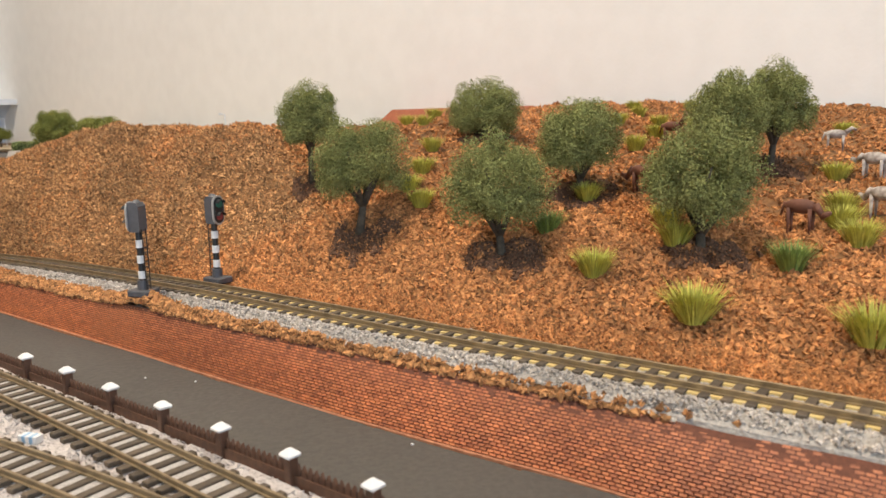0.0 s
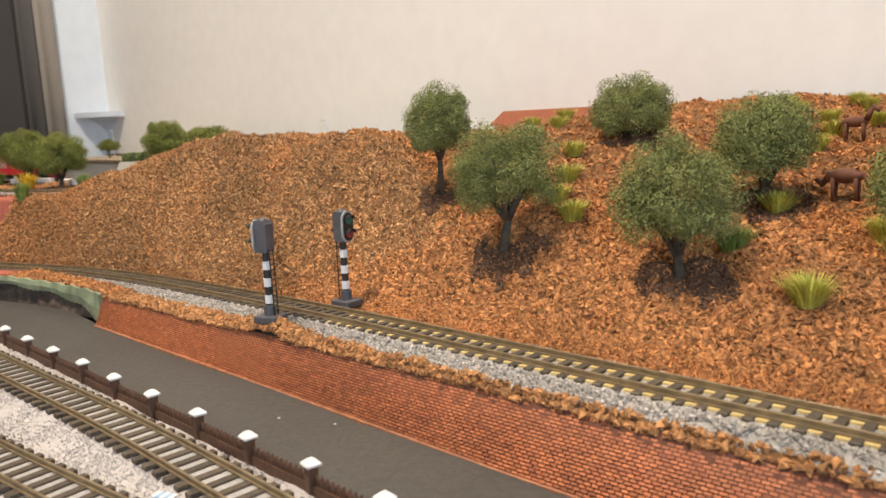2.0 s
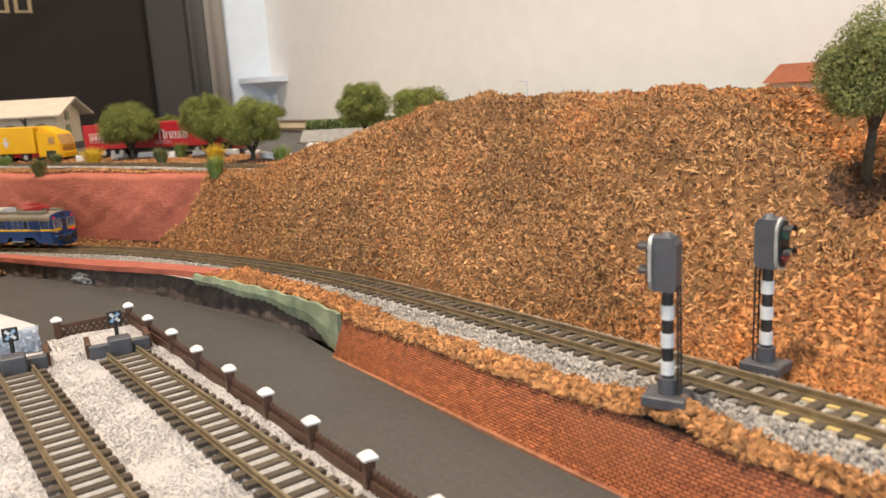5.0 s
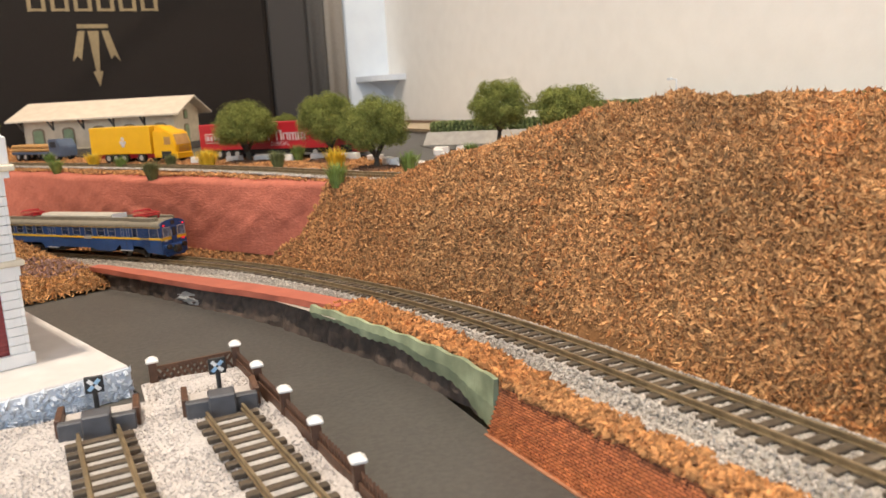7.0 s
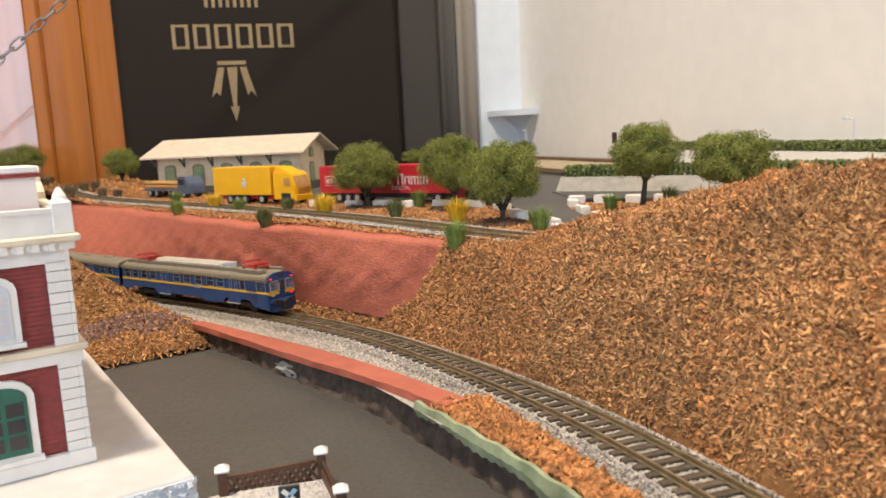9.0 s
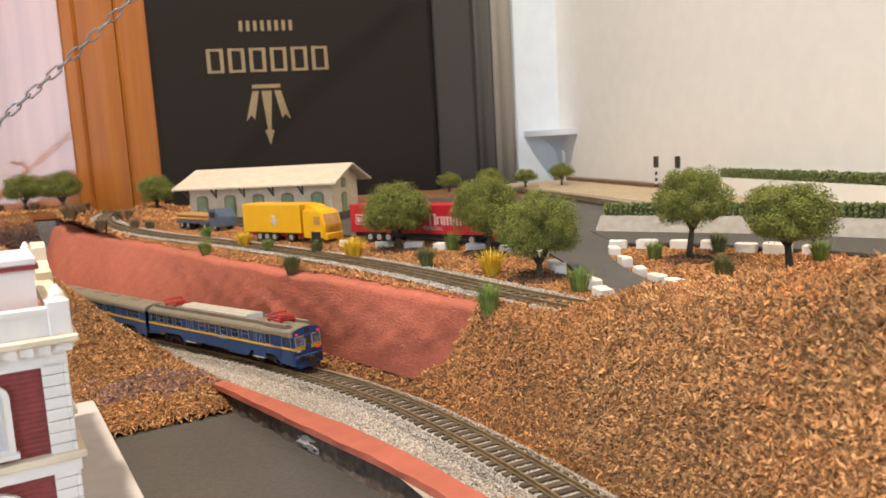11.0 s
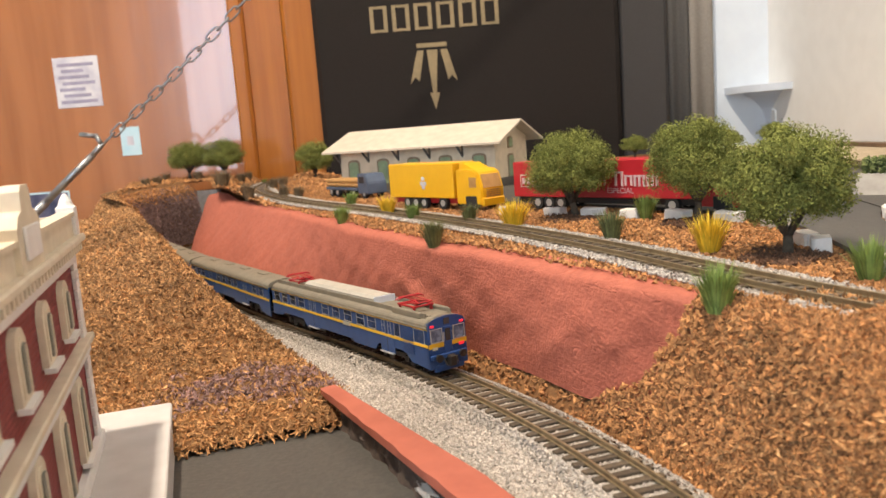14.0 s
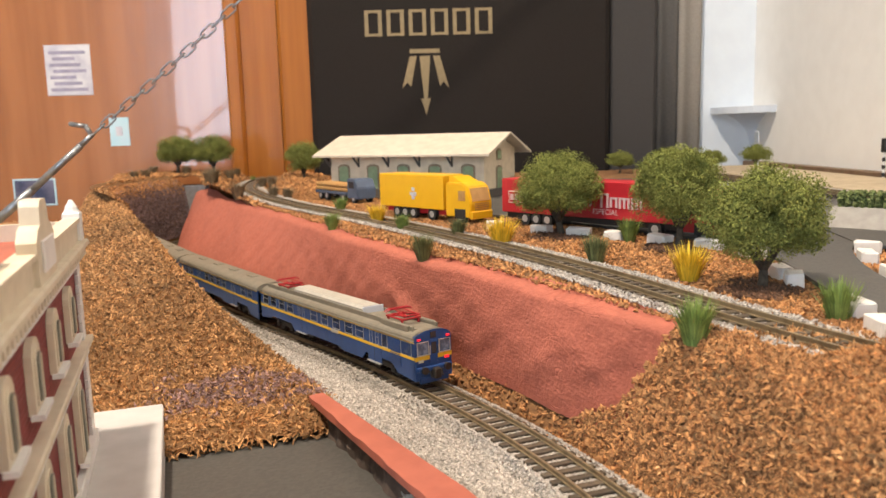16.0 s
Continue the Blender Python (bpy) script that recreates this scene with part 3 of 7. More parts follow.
for vx0, vx1, vm, vl in ((-0.356, -0.0645, "earth", "narrow ochre verge between brick slope and ballast"), (-0.066, 0.20, "ballast_bed", "grey gravel verge between brick slope and track")):
    grid("verge_ground", vx0, vx1, 0.10, 0.17, 0.0015, verge, vm, keep=lambda x, y: (y > brick_top(x) + np.where(x > -0.064, 0.0004, -0.0016)) & (y < ty(x) - 0.010), label=vl, category="verge", kind="structure")

# dark road and yard ground
grid("road", -0.62, 0.42, -0.30, 0.165, 0.004, lambda x, y: ROAD_Z + 0.0004 * lumps(x, y, 30, 4.0), "asphalt",
     keep=lambda x, y: (y < brick_foot(x) + 0.003) & (y < ty(x) - 0.016), label="dark grey painted road with dust specks", category="road", kind="structure")


def fence_y(x):
    return np.interp(x, [-0.4331, -0.3, -0.2, -0.1, 0.0, 0.3], [0.0690, 0.0790, 0.0862, 0.0925, 0.0965, 0.104])


grid("yard_gravel", -0.4315, 0.42, -0.10, 0.12, 0.0025, lambda x, y: 0.0527 + 0.0003 * lumps(x, y, 160, 5.0), "ballast_pale",
     keep=lambda x, y: (y < fence_y(x) + 0.001) & ((x > -0.418) | (y > 0.041)), label="pale fine gravel of the siding yard", category="gravel", kind="structure")

# ---- track ----
sl_bm = box(bmesh.new(), -0.00105, 0.00105, -0.0073, 0.0073, -0.0012, 0.0, bevel=0.00015)
sl_me = bpy.data.meshes.new("sleeper")
sl_bm.to_mesh(sl_me)
sl_bm.free()
sl_me.materials.append(M["sleeper"])


def rails_along(line, name, label, pitch=0.0046, first=0, last=None, web=None):
    tr = thing(name, label, "railway track")
    for s in (-1, 1):
        c = s * (G / 2 + 0.0003)
        ribbon("rail", line[::5], [(c - 0.0006, -0.0015), (c - 0.0006, -0.0012), (c - 0.00022, -0.0011), (c - 0.00036, -0.0001), (c - 0.00028, 0.0), (c + 0.00028, 0.0),
                                   (c + 0.00036, -0.0001), (c + 0.00022, -0.0011), (c + 0.0006, -0.0012), (c + 0.0006, -0.0015)], "rail", tr, closed=True)
        if web:
            w = line[(line[:, 0] > web[0]) & (line[:, 0] < web[1])][::6]
            o = c + s * 0.0008
            for lo in (c - 0.0017, c + 0.0005):
                ribbon("web_strip", w, [(lo, -0.0024), (lo, -0.0016), (lo + 0.0012, -0.0016), (lo + 0.0012, -0.0024)], "web", tr, "cream strip joining the sleepers", closed=True)
    u = np.arange(0.002, (len(line) - 1) * 0.001, pitch)
    idx = np.arange(len(line)) * 0.001
    px, py, pz = (np.interp(u, idx, line[:, c]) for c in range(3))
    dx, dy = np.gradient(px), np.gradient(py)
    for a, b, c, e, f in zip(px, py, pz, dx, dy):
        ob = new("sleeper", sl_me)
        ob.parent = tr
        ob.matrix_basis = Matrix.Translation((a, b, c - 0.0013)) @ Matrix.Rotation(math.atan2(f, e), 4, "Z")
    return tr


main_vis = main_line[main_line[:, 0] < 0.17]
rails_along(main_vis, "main_track", "main line with dark sleepers and weathered brass rails", web=(-0.235, 0.3))
rails_along(upper_line[(np.arange(len(upper_line)) > 0)], "upper_track", "upper level track with dark sleepers")
for sid, (label, pts) in enumerate((
        ("siding ending at a buffer stop beside the fence", [(0.25, 0.083, 0.0555), (0.0, 0.083, 0.0555), (-0.10, 0.0795, 0.0555), (-0.17, 0.0775, 0.0555), (-0.23, 0.0745, 0.0555), (-0.283, 0.0690, 0.0555), (-0.395, 0.0590, 0.0555)]),
        ("siding ending at a buffer stop beside the platform", [(0.25, 0.075, 0.0555), (0.0, 0.0735, 0.0555), (-0.08, 0.0700, 0.0555), (-0.141, 0.0640, 0.0555), (-0.20, 0.0525, 0.0555), (-0.25, 0.0435, 0.0555), (-0.305, 0.0372, 0.0555), (-0.398, 0.0310, 0.0555)]))):
    line = polyline(pts, 0.001)
    sid_tr = rails_along(line, "siding_track", label, pitch=0.0050)
    ribbon("infill", line[::6], [(-0.0041, -0.0026), (-0.0041, -0.00185), (0.0041, -0.00185), (0.0041, -0.0026)], "infill", sid_tr, "pale glossy gravel between the rails", closed=True)

# ---- loose grains ----
rng = np.random.default_rng(7)


def strew(n, x0, x1, y0, y1, height, keep, lift=0.0):
    x, y = rng.uniform(x0, x1, n), rng.uniform(y0, y1, n)
    k = keep(x, y)
    x, y = x[k], y[k]
    return np.stack([x, y, height(x, y) + lift], 1)


def stuff(ob, label, category):
    return tagged(ob, label, category, kind="stuff")


d_of = lambda x, y: y - ty(x)
near = strew(150000, -0.52, 0.06, 0.125, 0.27, hill, lambda x, y: (d_of(x, y) > 0.0138) & (d_of(x, y) < 0.085) & (x < 0.02), 0.0002)
st_ = strew(150000, -0.525, -0.30, 0.105, 0.22, hill, lambda x, y: (d_of(x, y) > 0.0138) & (d_of(x, y) < 0.055), 0.0002)
toe = main_line[(main_line[:, 0] < 0.04) & (main_line[:, 0] > -0.50)][rng.integers(0, 530, 42000)]
toe = np.stack([toe[:, 0] + rng.uniform(-0.001, 0.001, len(toe)), toe[:, 1] + rng.uniform(0.0130, 0.0215, len(toe)), toe[:, 2]], 1)
toe[:, 2] = hill(toe[:, 0], toe[:, 1]) + 0.0002
near = np.concatenate([near, st_, toe])
red = lumps(near[:, 0], near[:, 1], 60, 3.3) + rng.normal(0, 0.6, len(near)) > 1.25
split = np.where(red, 1.0, 0.0) + near[:, 0] + 0.25 + 0.02 * np.sin(near[:, 1] * 90) + rng.normal(0, 0.012, len(near))
stuff(grains("cork_crumbs", near[split < 0], 0.00066, "cork_pale", 1, stretch=3.2, flat=0.6, chip=True), "pale orange cork crumbs on the steep bank", "cork crumbs")
stuff(grains("cork_crumbs", near[split >= 0], 0.00104, "cork_red", 2, stretch=1.5, flat=0.8, chip="nugget"), "rust orange cork crumbs on the hillside", "cork crumbs")
far = strew(75000, -0.48, 0.3, 0.20, WALL_Y - 0.006, hill, lambda x, y: (d_of(x, y) > 0.080) & ((x > -0.44) | (d_of(x, y) < 0.05)), 0.0002)
stuff(grains("cork_crumbs", far, 0.0011, "cork_red", 3, stretch=1.5, flat=0.7, chip=True), "rust orange cork crumbs on the upper hillside", "cork crumbs")
vg = strew(90000, -0.356, 0.1, 0.105, 0.17, verge, lambda x, y: (y > brick_top(x) + np.where(x > -0.066, 0.0003, -0.0010)) & (y < ty(x) - 0.0088), 0.0002)
grey = (vg[:, 1] > ty(vg[:, 0]) - cork_limit(vg[:, 0]) + rng.normal(0, 0.0005, len(vg))) | (vg[:, 0] + rng.normal(0, 0.012, len(vg)) > -0.06)
stuff(grains("verge_crumbs", vg[~grey], 0.00098, "cork", 4, stretch=1.4, flat=0.8), "orange cork crumbs along the brick slope", "cork crumbs")
stuff(grains("verge_stones", vg[grey] + (0, 0, 0.0003), 0.00046, "ballast", 9, stretch=1.3, flat=0.8), "grey beige stones between bricks and track", "ballast")


def perp(x, y):
    slope = (ty(x - 0.001) - ty(x + 0.001)) / 0.002
    return np.abs(d_of(x, y)) / np.sqrt(1 + slope * slope)


def along(line, n, x0, x1, lo, hi):
    """Random places beside a track: position and distance from its centre."""
    sel = line[(line[:, 0] > x0) & (line[:, 0] < x1)]
    d = np.gradient(sel[:, :2], axis=0)
    d /= np.linalg.norm(d, axis=1)[:, None]
    i = rng.integers(0, len(sel), n)
    lat = rng.uniform(lo, hi, n)
    p = sel[i].copy()
    p[:, :2] += d[i] * rng.uniform(-0.0005, 0.0005, n)[:, None] + np.stack([-d[i, 1], d[i, 0]], 1) * lat[:, None]
    return p, np.abs(lat)


bl, lat = along(main_line, 95000, -1.02, 0.13, -0.0175, 0.0155)
bl[:, 2] -= np.interp(lat, [0, 0.0078, 0.0085, 0.0115, 0.0135, 0.017], [0.0022, 0.0022, 0.0018, 0.0036, 0.0048, 0.012]) - 0.0001
ok = (np.abs(lat - 0.0043) > 0.0010) & ((lat > 0.0055) | (bl[:, 0] < -0.25) | (rng.uniform(0, 1, len(lat)) < 0.35))
stuff(grains("ballast_stones", bl[ok & ((bl[:, 0] < -0.36) | (bl[:, 1] > brick_top(bl[:, 0]) + np.where(bl[:, 0] > -0.075, 0.0002, 0.0012)))], 0.00042, "ballast", 5, stretch=1.3, flat=0.8), "grey and beige ballast stones", "ballast")
yd = strew(130000, -0.43, 0.02, -0.04, 0.10, lambda x, y: 0.0529 + 0 * x, lambda x, y: (y < fence_y(x) - 0.001) & ((x > -0.416) | (y > 0.043)), 0.0)
stuff(grains("yard_stones", yd, 0.00033, "ballast_pale", 6, stretch=1.3, flat=0.8, chip="nugget"), "pale gravel stones between the sidings", "gravel")

# ---- clay retaining bank, red and green edging strips ----
CLAY_FOOT = [(-0.5355, 0.1268), (-0.5440, 0.1225), (-0.5600, 0.1150), (-0.5719, 0.1078), (-0.5934, 0.0990), (-0.6147, 0.0873), (-0.6465, 0.0710), (-0.6706, 0.0530), (-0.7296, 0.0195), (-0.7827, -0.0176), (-0.8500, -0.0660), (-0.9350, -0.1165), (-0.9560, -0.1280), (-0.9850, -0.1385)]


def evenly(line, n):
    q = np.r_[0, np.cumsum(np.linalg.norm(np.diff(line, axis=0), axis=1))]
    u = np.linspace(0, q[-1], n)
    return np.stack([np.interp(u, q, line[:, 0]), np.interp(u, q, line[:, 1])], 1)


ct, cf = evenly(clay_top, 260), evenly(polyline(CLAY_FOOT, 0.002), 260)
dirs = np.gradient(ct, axis=0)
dirs /= np.linalg.norm(dirs, axis=1)[:, None]
south = np.stack([-dirs[:, 1], dirs[:, 0]], 1)
v, f = [], []
NP = 26
for i, (p, nrm, foot) in enumerate(zip(ct, south, cf)):
    rise = 0.0046 * min(max((-0.965 - p[0]) / 0.03, 0), 1)
    lip = 0.0908 + rise + 0.0004 * math.sin(i * 0.17) + 0.0003 * math.sin(i * 0.41)
    v.append((p[0] - nrm[0] * 0.0100, p[1] - nrm[1] * 0.0100, 0.0929 + rise))
    v.append((p[0] - nrm[0] * 0.0030, p[1] - nrm[1] * 0.0030, lip + 0.0010))
    zf = float(tz(foot[0])) + 0.0010
    for j in range(NP - 2):
        u = j / (NP - 3)
        q = p * (1 - u) + foot * u
        z = lip * (1 - u) + zf * u
        bulge = (0.0010 + 0.0008 * float(lumps(p[0], u * 0.04, 45, 3.0)) + 0.00045 * float(lumps(p[0], u * 0.05, 160, 1.7)) + 0.00020 * float(lumps(p[0] + 0.02 * u, u * 0.05, 420, 0.7))) * math.sin(math.pi * u)
        # a pinched fold runs down the bank
        fold = math.exp(-((p[0] + 0.690 - 0.05 * u) / 0.006) ** 2) * math.exp(-((u - 0.62) / 0.22) ** 2)
        bulge += 0.0022 * fold
        v.append((q[0] + nrm[0] * bulge, q[1] + nrm[1] * bulge, z))
    if i:
        for j in range(NP - 1):
            a = (i - 1) * NP + j
            f.append((a, a + 1, a + NP + 1, a + NP))
tagged(pydata("clay_bank", v, f, "clay", smooth=True), "terracotta clay retaining bank with cracks", "bank", kind="structure")

# strips that edge the road
def edge_strip(name, pts, width, thick, mat, label, drop=0.0):
    line = polyline(pts, 0.0015)
    n = len(line)
    wob = 0.00022 * np.sin(np.arange(n) * 0.31) + 0.00015 * np.sin(np.arange(n) * 0.83 + 1)
    d = np.gradient(line[:, :2], axis=0)
    d /= np.linalg.norm(d, axis=1)[:, None]
    nr = np.stack([-d[:, 1], d[:, 0]], 1)
    v, f = [], []
    for i, p in enumerate(line):
        w = float(np.interp(i / (n - 1), np.linspace(0, 1, len(width)), width))
        for s, h in ((0.0, -thick), (0.0 + wob[i], 0.0), (-w, 0.0002), (-w, -thick)):
            q = p[:2] + nr[i] * s
            v.append((q[0], q[1], p[2] + h))
        if i:
            a = (i - 1) * 4
            for j in range(4):
                f.append((a + j, a + (j + 1) % 4, a + 4 + (j + 1) % 4, a + 4 + j))
    f.append((3, 2, 1, 0))
    f.append(tuple(4 * (n - 1) + j for j in range(4)))
    return tagged(pydata(name, v, f, mat), label, "edging strip", kind="structure")


edge_strip("red_edging", [(-0.4400, 0.1025, 0.0632), (-0.4790, 0.0875, 0.0618), (-0.5100, 0.0730, 0.0603), (-0.5445, 0.0555, 0.0600), (-0.5807, 0.0366, 0.0600), (-0.5880, 0.0330, 0.0598)], (0.0070, 0.0098, 0.0045), 0.0022, "red_strip",
           "salmon red painted card strip along the ballast")
# torn green card, tallest where it meets the bricks
gl = polyline([(-0.3580, 0.1134, 0.0626), (-0.3740, 0.1134, 0.0628), (-0.3870, 0.1112, 0.0628), (-0.4000, 0.1088, 0.0628), (-0.4116, 0.1058, 0.0630), (-0.4304, 0.1005, 0.0632), (-0.4470, 0.0958, 0.0630)], 0.0010)
v, f = [], []
for i, p in enumerate(gl):
    u = i / (len(gl) - 1)
    deep = float(np.interp(u, [0, 0.10, 0.24, 0.45, 1.0], [0.0122, 0.0118, 0.0075, 0.0050, 0.0034])) + 0.0003 * math.sin(i * 1.7) + 0.0005 * math.sin(i * 0.21 + 1)
    bend = 0.0002 * math.sin(i * 0.33)
    for dy, dz in ((0.0, 0.0), (-0.0004 + bend, -deep * 0.5), (0.0002, -deep), (0.0010, -deep), (0.0012, 0.0)):
        v.append((p[0], p[1] + dy, p[2] + dz + (0.0003 * math.sin(i * 0.5) if dz == 0 else 0)))
    if i:
        f += [((i - 1) * 5 + j, (i - 1) * 5 + (j + 1) % 5, i * 5 + (j + 1) % 5, i * 5 + j) for j in range(5)]
f += [(4, 3, 2, 1, 0), tuple((len(gl) - 1) * 5 + j for j in range(5))]
tagged(pydata("green_edging", v, f, "green_strip"), "torn green painted card strip over a dark gap", "edging strip", kind="structure")
# rough foam face below the strips
foam_line = polyline([(-0.352, 0.1150, 0.0570), (-0.375, 0.1140, 0.0568), (-0.40, 0.1090, 0.0565), (-0.44, 0.0995, 0.0565), (-0.479, 0.0890, 0.0560), (-0.525, 0.0660, 0.0550), (-0.563, 0.0465, 0.0545), (-0.588, 0.0330, 0.0540)], 0.0015)
v, f = [], []
for i, p in enumerate(foam_line):
    for j in range(5):
        b = 0.0008 * float(lumps(p[0] + j * 0.01, p[1], 260, 2.0)) + 0.0016
        v.append((p[0], p[1] + 0.001 + b - 0.0006 * j, p[2] + 0.0045 - j * 0.0028))
    if i:
        a = (i - 1) * 5
        f += [(a + j, a + j + 1, a + j + 6, a + j + 5) for j in range(4)]
tagged(pydata("foam_face", v, f, "foam"), "dark torn foam edge under the strips", "foam edge", kind="structure")

# crumpled foil stuffed under the red strip
bm = bmesh.new()
bmesh.ops.create_icosphere(bm, subdivisions=3, radius=1.0)
fo = random.Random(12)
for w in bm.verts:
    w.co *= 1 + fo.uniform(-0.32, 0.32)
bmesh.ops.transform(bm, matrix=Matrix.Translation((-0.5255, 0.0680, 0.0530)) @ Matrix.Rotation(radians(28), 4, "Z") @ Matrix.Diagonal((0.0080, 0.0018, 0.0026, 1)), verts=bm.verts)
tagged(part("crumpled_foil", bm, "silver"), "crumpled silvery foil wedged under the red strip", "foil")

# verge of larger cork crumbs behind the green strip
def verge2(x, y):
    return 0.0618 + (tz(x) - 0.0615) * 0.2


g2 = strew(14000, -0.446, -0.352, 0.09, 0.135, verge2, lambda x, y: (perp(x, y) > 0.0158) & (y > np.interp(x, [-0.446, -0.43, -0.40, -0.374, -0.352], [0.1000, 0.1035, 0.1118, 0.1160, 0.1165])), 0.0)
stuff(grains("verge_crumbs", g2, 0.0016, "cork_red", 14, stretch=1.35, flat=0.85, chip="nugget"), "coarse orange cork crumbs behind the green strip", "cork crumbs")
ribbon("foot_bank", main_line[(main_line[:, 0] < -0.50) & (main_line[:, 0] > -0.90)][::6], [(-0.0115, -0.0046), (-0.0170, -0.0012), (-0.0225, 0.0018)], "earth")
tagged(bpy.data.objects["foot_bank"], "ochre earth along the foot of the clay bank", "verge", kind="structure")
ribbon("verge_fill", main_line[(main_line[:, 0] < -0.438) & (main_line[:, 0] > -0.88)][::6], [(0.0335, 0.0002), (0.0220, -0.0016), (0.0125, -0.0046)], "ballast_bed")
ribbon("verge_bank", main_line[(main_line[:, 0] < -0.345) & (main_line[:, 0] > -0.445)][::6], [(0.0245, -0.006), (0.0205, -0.0026), (0.0125, -0.0044)], "earth")
tagged(bpy.data.objects["verge_bank"], "ochre bank under the coarse cork crumbs", "verge", kind="structure")
tagged(bpy.data.objects["verge_fill"], "grey ballast shoulder beside the track", "ballast", kind="structure")
sh, lat = along(main_line, 60000, -0.84, -0.30, 0.0112, 0.0335)
sh[:, 2] += np.interp(lat, [0.0112, 0.0220, 0.0335], [-0.0042, -0.0012, 0.0006])
inner = np.interp(sh[:, 0], [-0.84, -0.66, -0.5903, -0.5608, -0.5343, -0.5086, -0.479, -0.44, -0.43], [-0.2, 0.0, 0.0355, 0.0554, 0.0706, 0.0840, 0.0925, 0.1085, 0.116])
ok = (sh[:, 1] > inner - 0.0005) & ((sh[:, 0] < -0.436) | (lat < 0.0165)) & ((sh[:, 0] > -0.80) | (lat < 0.0255))
stuff(grains("ballast_stones", sh[ok], 0.0006, "ballast", 15, stretch=1.3, flat=0.8), "grey ballast stones on the shoulder", "ballast")
clay_foot = polyline(CLAY_FOOT, 0.002)[::-1]
ft = strew(60000, -0.94, -0.50, -0.13, 0.14, lambda x, y: tz(x) - 0.0035 + 0.0062 * np.clip((perp(x, y) - 0.0115) / 0.010, 0, 1), lambda x, y: (perp(x, y) > 0.0122) & (y < np.interp(x, clay_foot[:, 0], clay_foot[:, 1]) + 0.0020) & (y > ty(x)), 0.0)
stuff(grains("cork_crumbs", ft, 0.00105, "cork", 16, stretch=1.5, chip="nugget"), "cork crumbs along the foot of the clay bank", "cork crumbs")

# ---- mound beside the station and tunnel mouth ----
def mound_edge(y):
    return np.interp(y, [-0.3, -0.0016, 0.014, 0.031, 0.045], [-0.50, -0.5635, -0.5690, -0.5725, -0.5780])


def mound_gap(x):
    return np.interp(x, [-0.88, -0.80, -0.75, -0.70, -0.62], [0.0165, 0.0225, 0.0275, 0.0300, 0.0300])


def mound_z(x, y):
    u = np.clip((-0.566 - x) / 0.15, 0, 1)
    u = u * u * (3 - 2 * u) * 0.75 + u * 0.25
    w = np.clip((perp(x, y) - mound_gap(x)) / np.interp(x, [-0.85, -0.77, -0.66], [0.013, 0.018, 0.032]), 0, 1)
    w = w * (2 - w)
    m = (mound_edge(y) - x) / 0.012
    base = 0.0506 + np.where(m < 0, 0.006 * m, 0.0042 * np.clip(m, 0, 1) * (2 - np.clip(m, 0, 1)))
    back = np.clip((-0.77 - x) / 0.09, 0, 1) * np.clip((perp(x, y) - 0.034) / 0.03, 0, 1)
    return base + 0.046 * u * w + 0.004 * back * back * (3 - 2 * back) + 0.0010 * lumps(x, y, 95, 6.0) * np.clip(u * 3, 0, 1) * w + 0.005 * np.clip((-0.880 - x) / 0.022, 0, 1) - south_fall(x, y)


def mound_keep(x, y, out=0.0):
    return (x < mound_edge(y) + out) & (y < ty(x)) & (perp(x, y) > mound_gap(x) + 0.001 - out) & (x > -0.935)


grid("mound_ground", -0.94, -0.545, -0.32, 0.06, 0.0016, mound_z, "earth", keep=lambda x, y: mound_keep(x, y, -0.0008), label="ochre mound beside the cutting", category="mound", kind="structure")
mp = strew(172000, -0.935, -0.545, -0.22, 0.06, mound_z, lambda x, y: mound_keep(x, y) & (y > -0.215), 0.0002)
su, sv_ = mp[:, 0] + 0.598, mp[:, 1] - 0.014
stain = (np.hypot((su + 0.35 * sv_) / 0.013, sv_ / 0.028) + 0.45 * lumps(mp[:, 0], mp[:, 1], 210, 2.0) + rng.normal(0, 0.12, len(mp))) < 0.95
stain &= rng.uniform(0, 1, len(mp)) < 0.80
stuff(grains("mound_crumbs", mp[~stain], 0.00064, "cork_pale", 17, stretch=3.2, flat=0.55, chip=True), "pale orange cork crumbs covering the mound", "cork crumbs")
stuff(grains("mound_crumbs", mp[stain], 0.00072, "cork_stain", 18, stretch=2.8, flat=0.55, chip=True), "purple stained cork crumbs", "cork crumbs")

# dark outer wall of the cutting, curving round to the tunnel mouth
WALL_SIDE, WALL_RISE = (0.0150, 0.0170, 0.0185, 0.0210, 0.0240, 0.0310, 0.0385), (-0.004, 0.010, 0.026, 0.040, 0.0490, 0.0535, 0.0572)
cw_line = main_line[(main_line[:, 0] < -0.872) & (main_line[:, 0] > -1.088)]
ribbon("cutting_wall", cw_line[::4], list(zip(WALL_SIDE, WALL_RISE)), "earth", smooth=True)
tagged(bpy.data.objects["cutting_wall"], "dark earth wall round the outside of the cutting", "bank", kind="structure")
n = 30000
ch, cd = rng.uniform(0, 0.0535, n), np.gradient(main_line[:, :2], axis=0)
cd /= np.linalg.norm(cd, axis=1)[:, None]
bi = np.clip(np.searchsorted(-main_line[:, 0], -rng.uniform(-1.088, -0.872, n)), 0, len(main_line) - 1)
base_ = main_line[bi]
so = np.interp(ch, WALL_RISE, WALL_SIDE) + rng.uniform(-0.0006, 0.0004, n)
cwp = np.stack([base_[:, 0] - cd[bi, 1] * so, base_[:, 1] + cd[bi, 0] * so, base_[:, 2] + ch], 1)
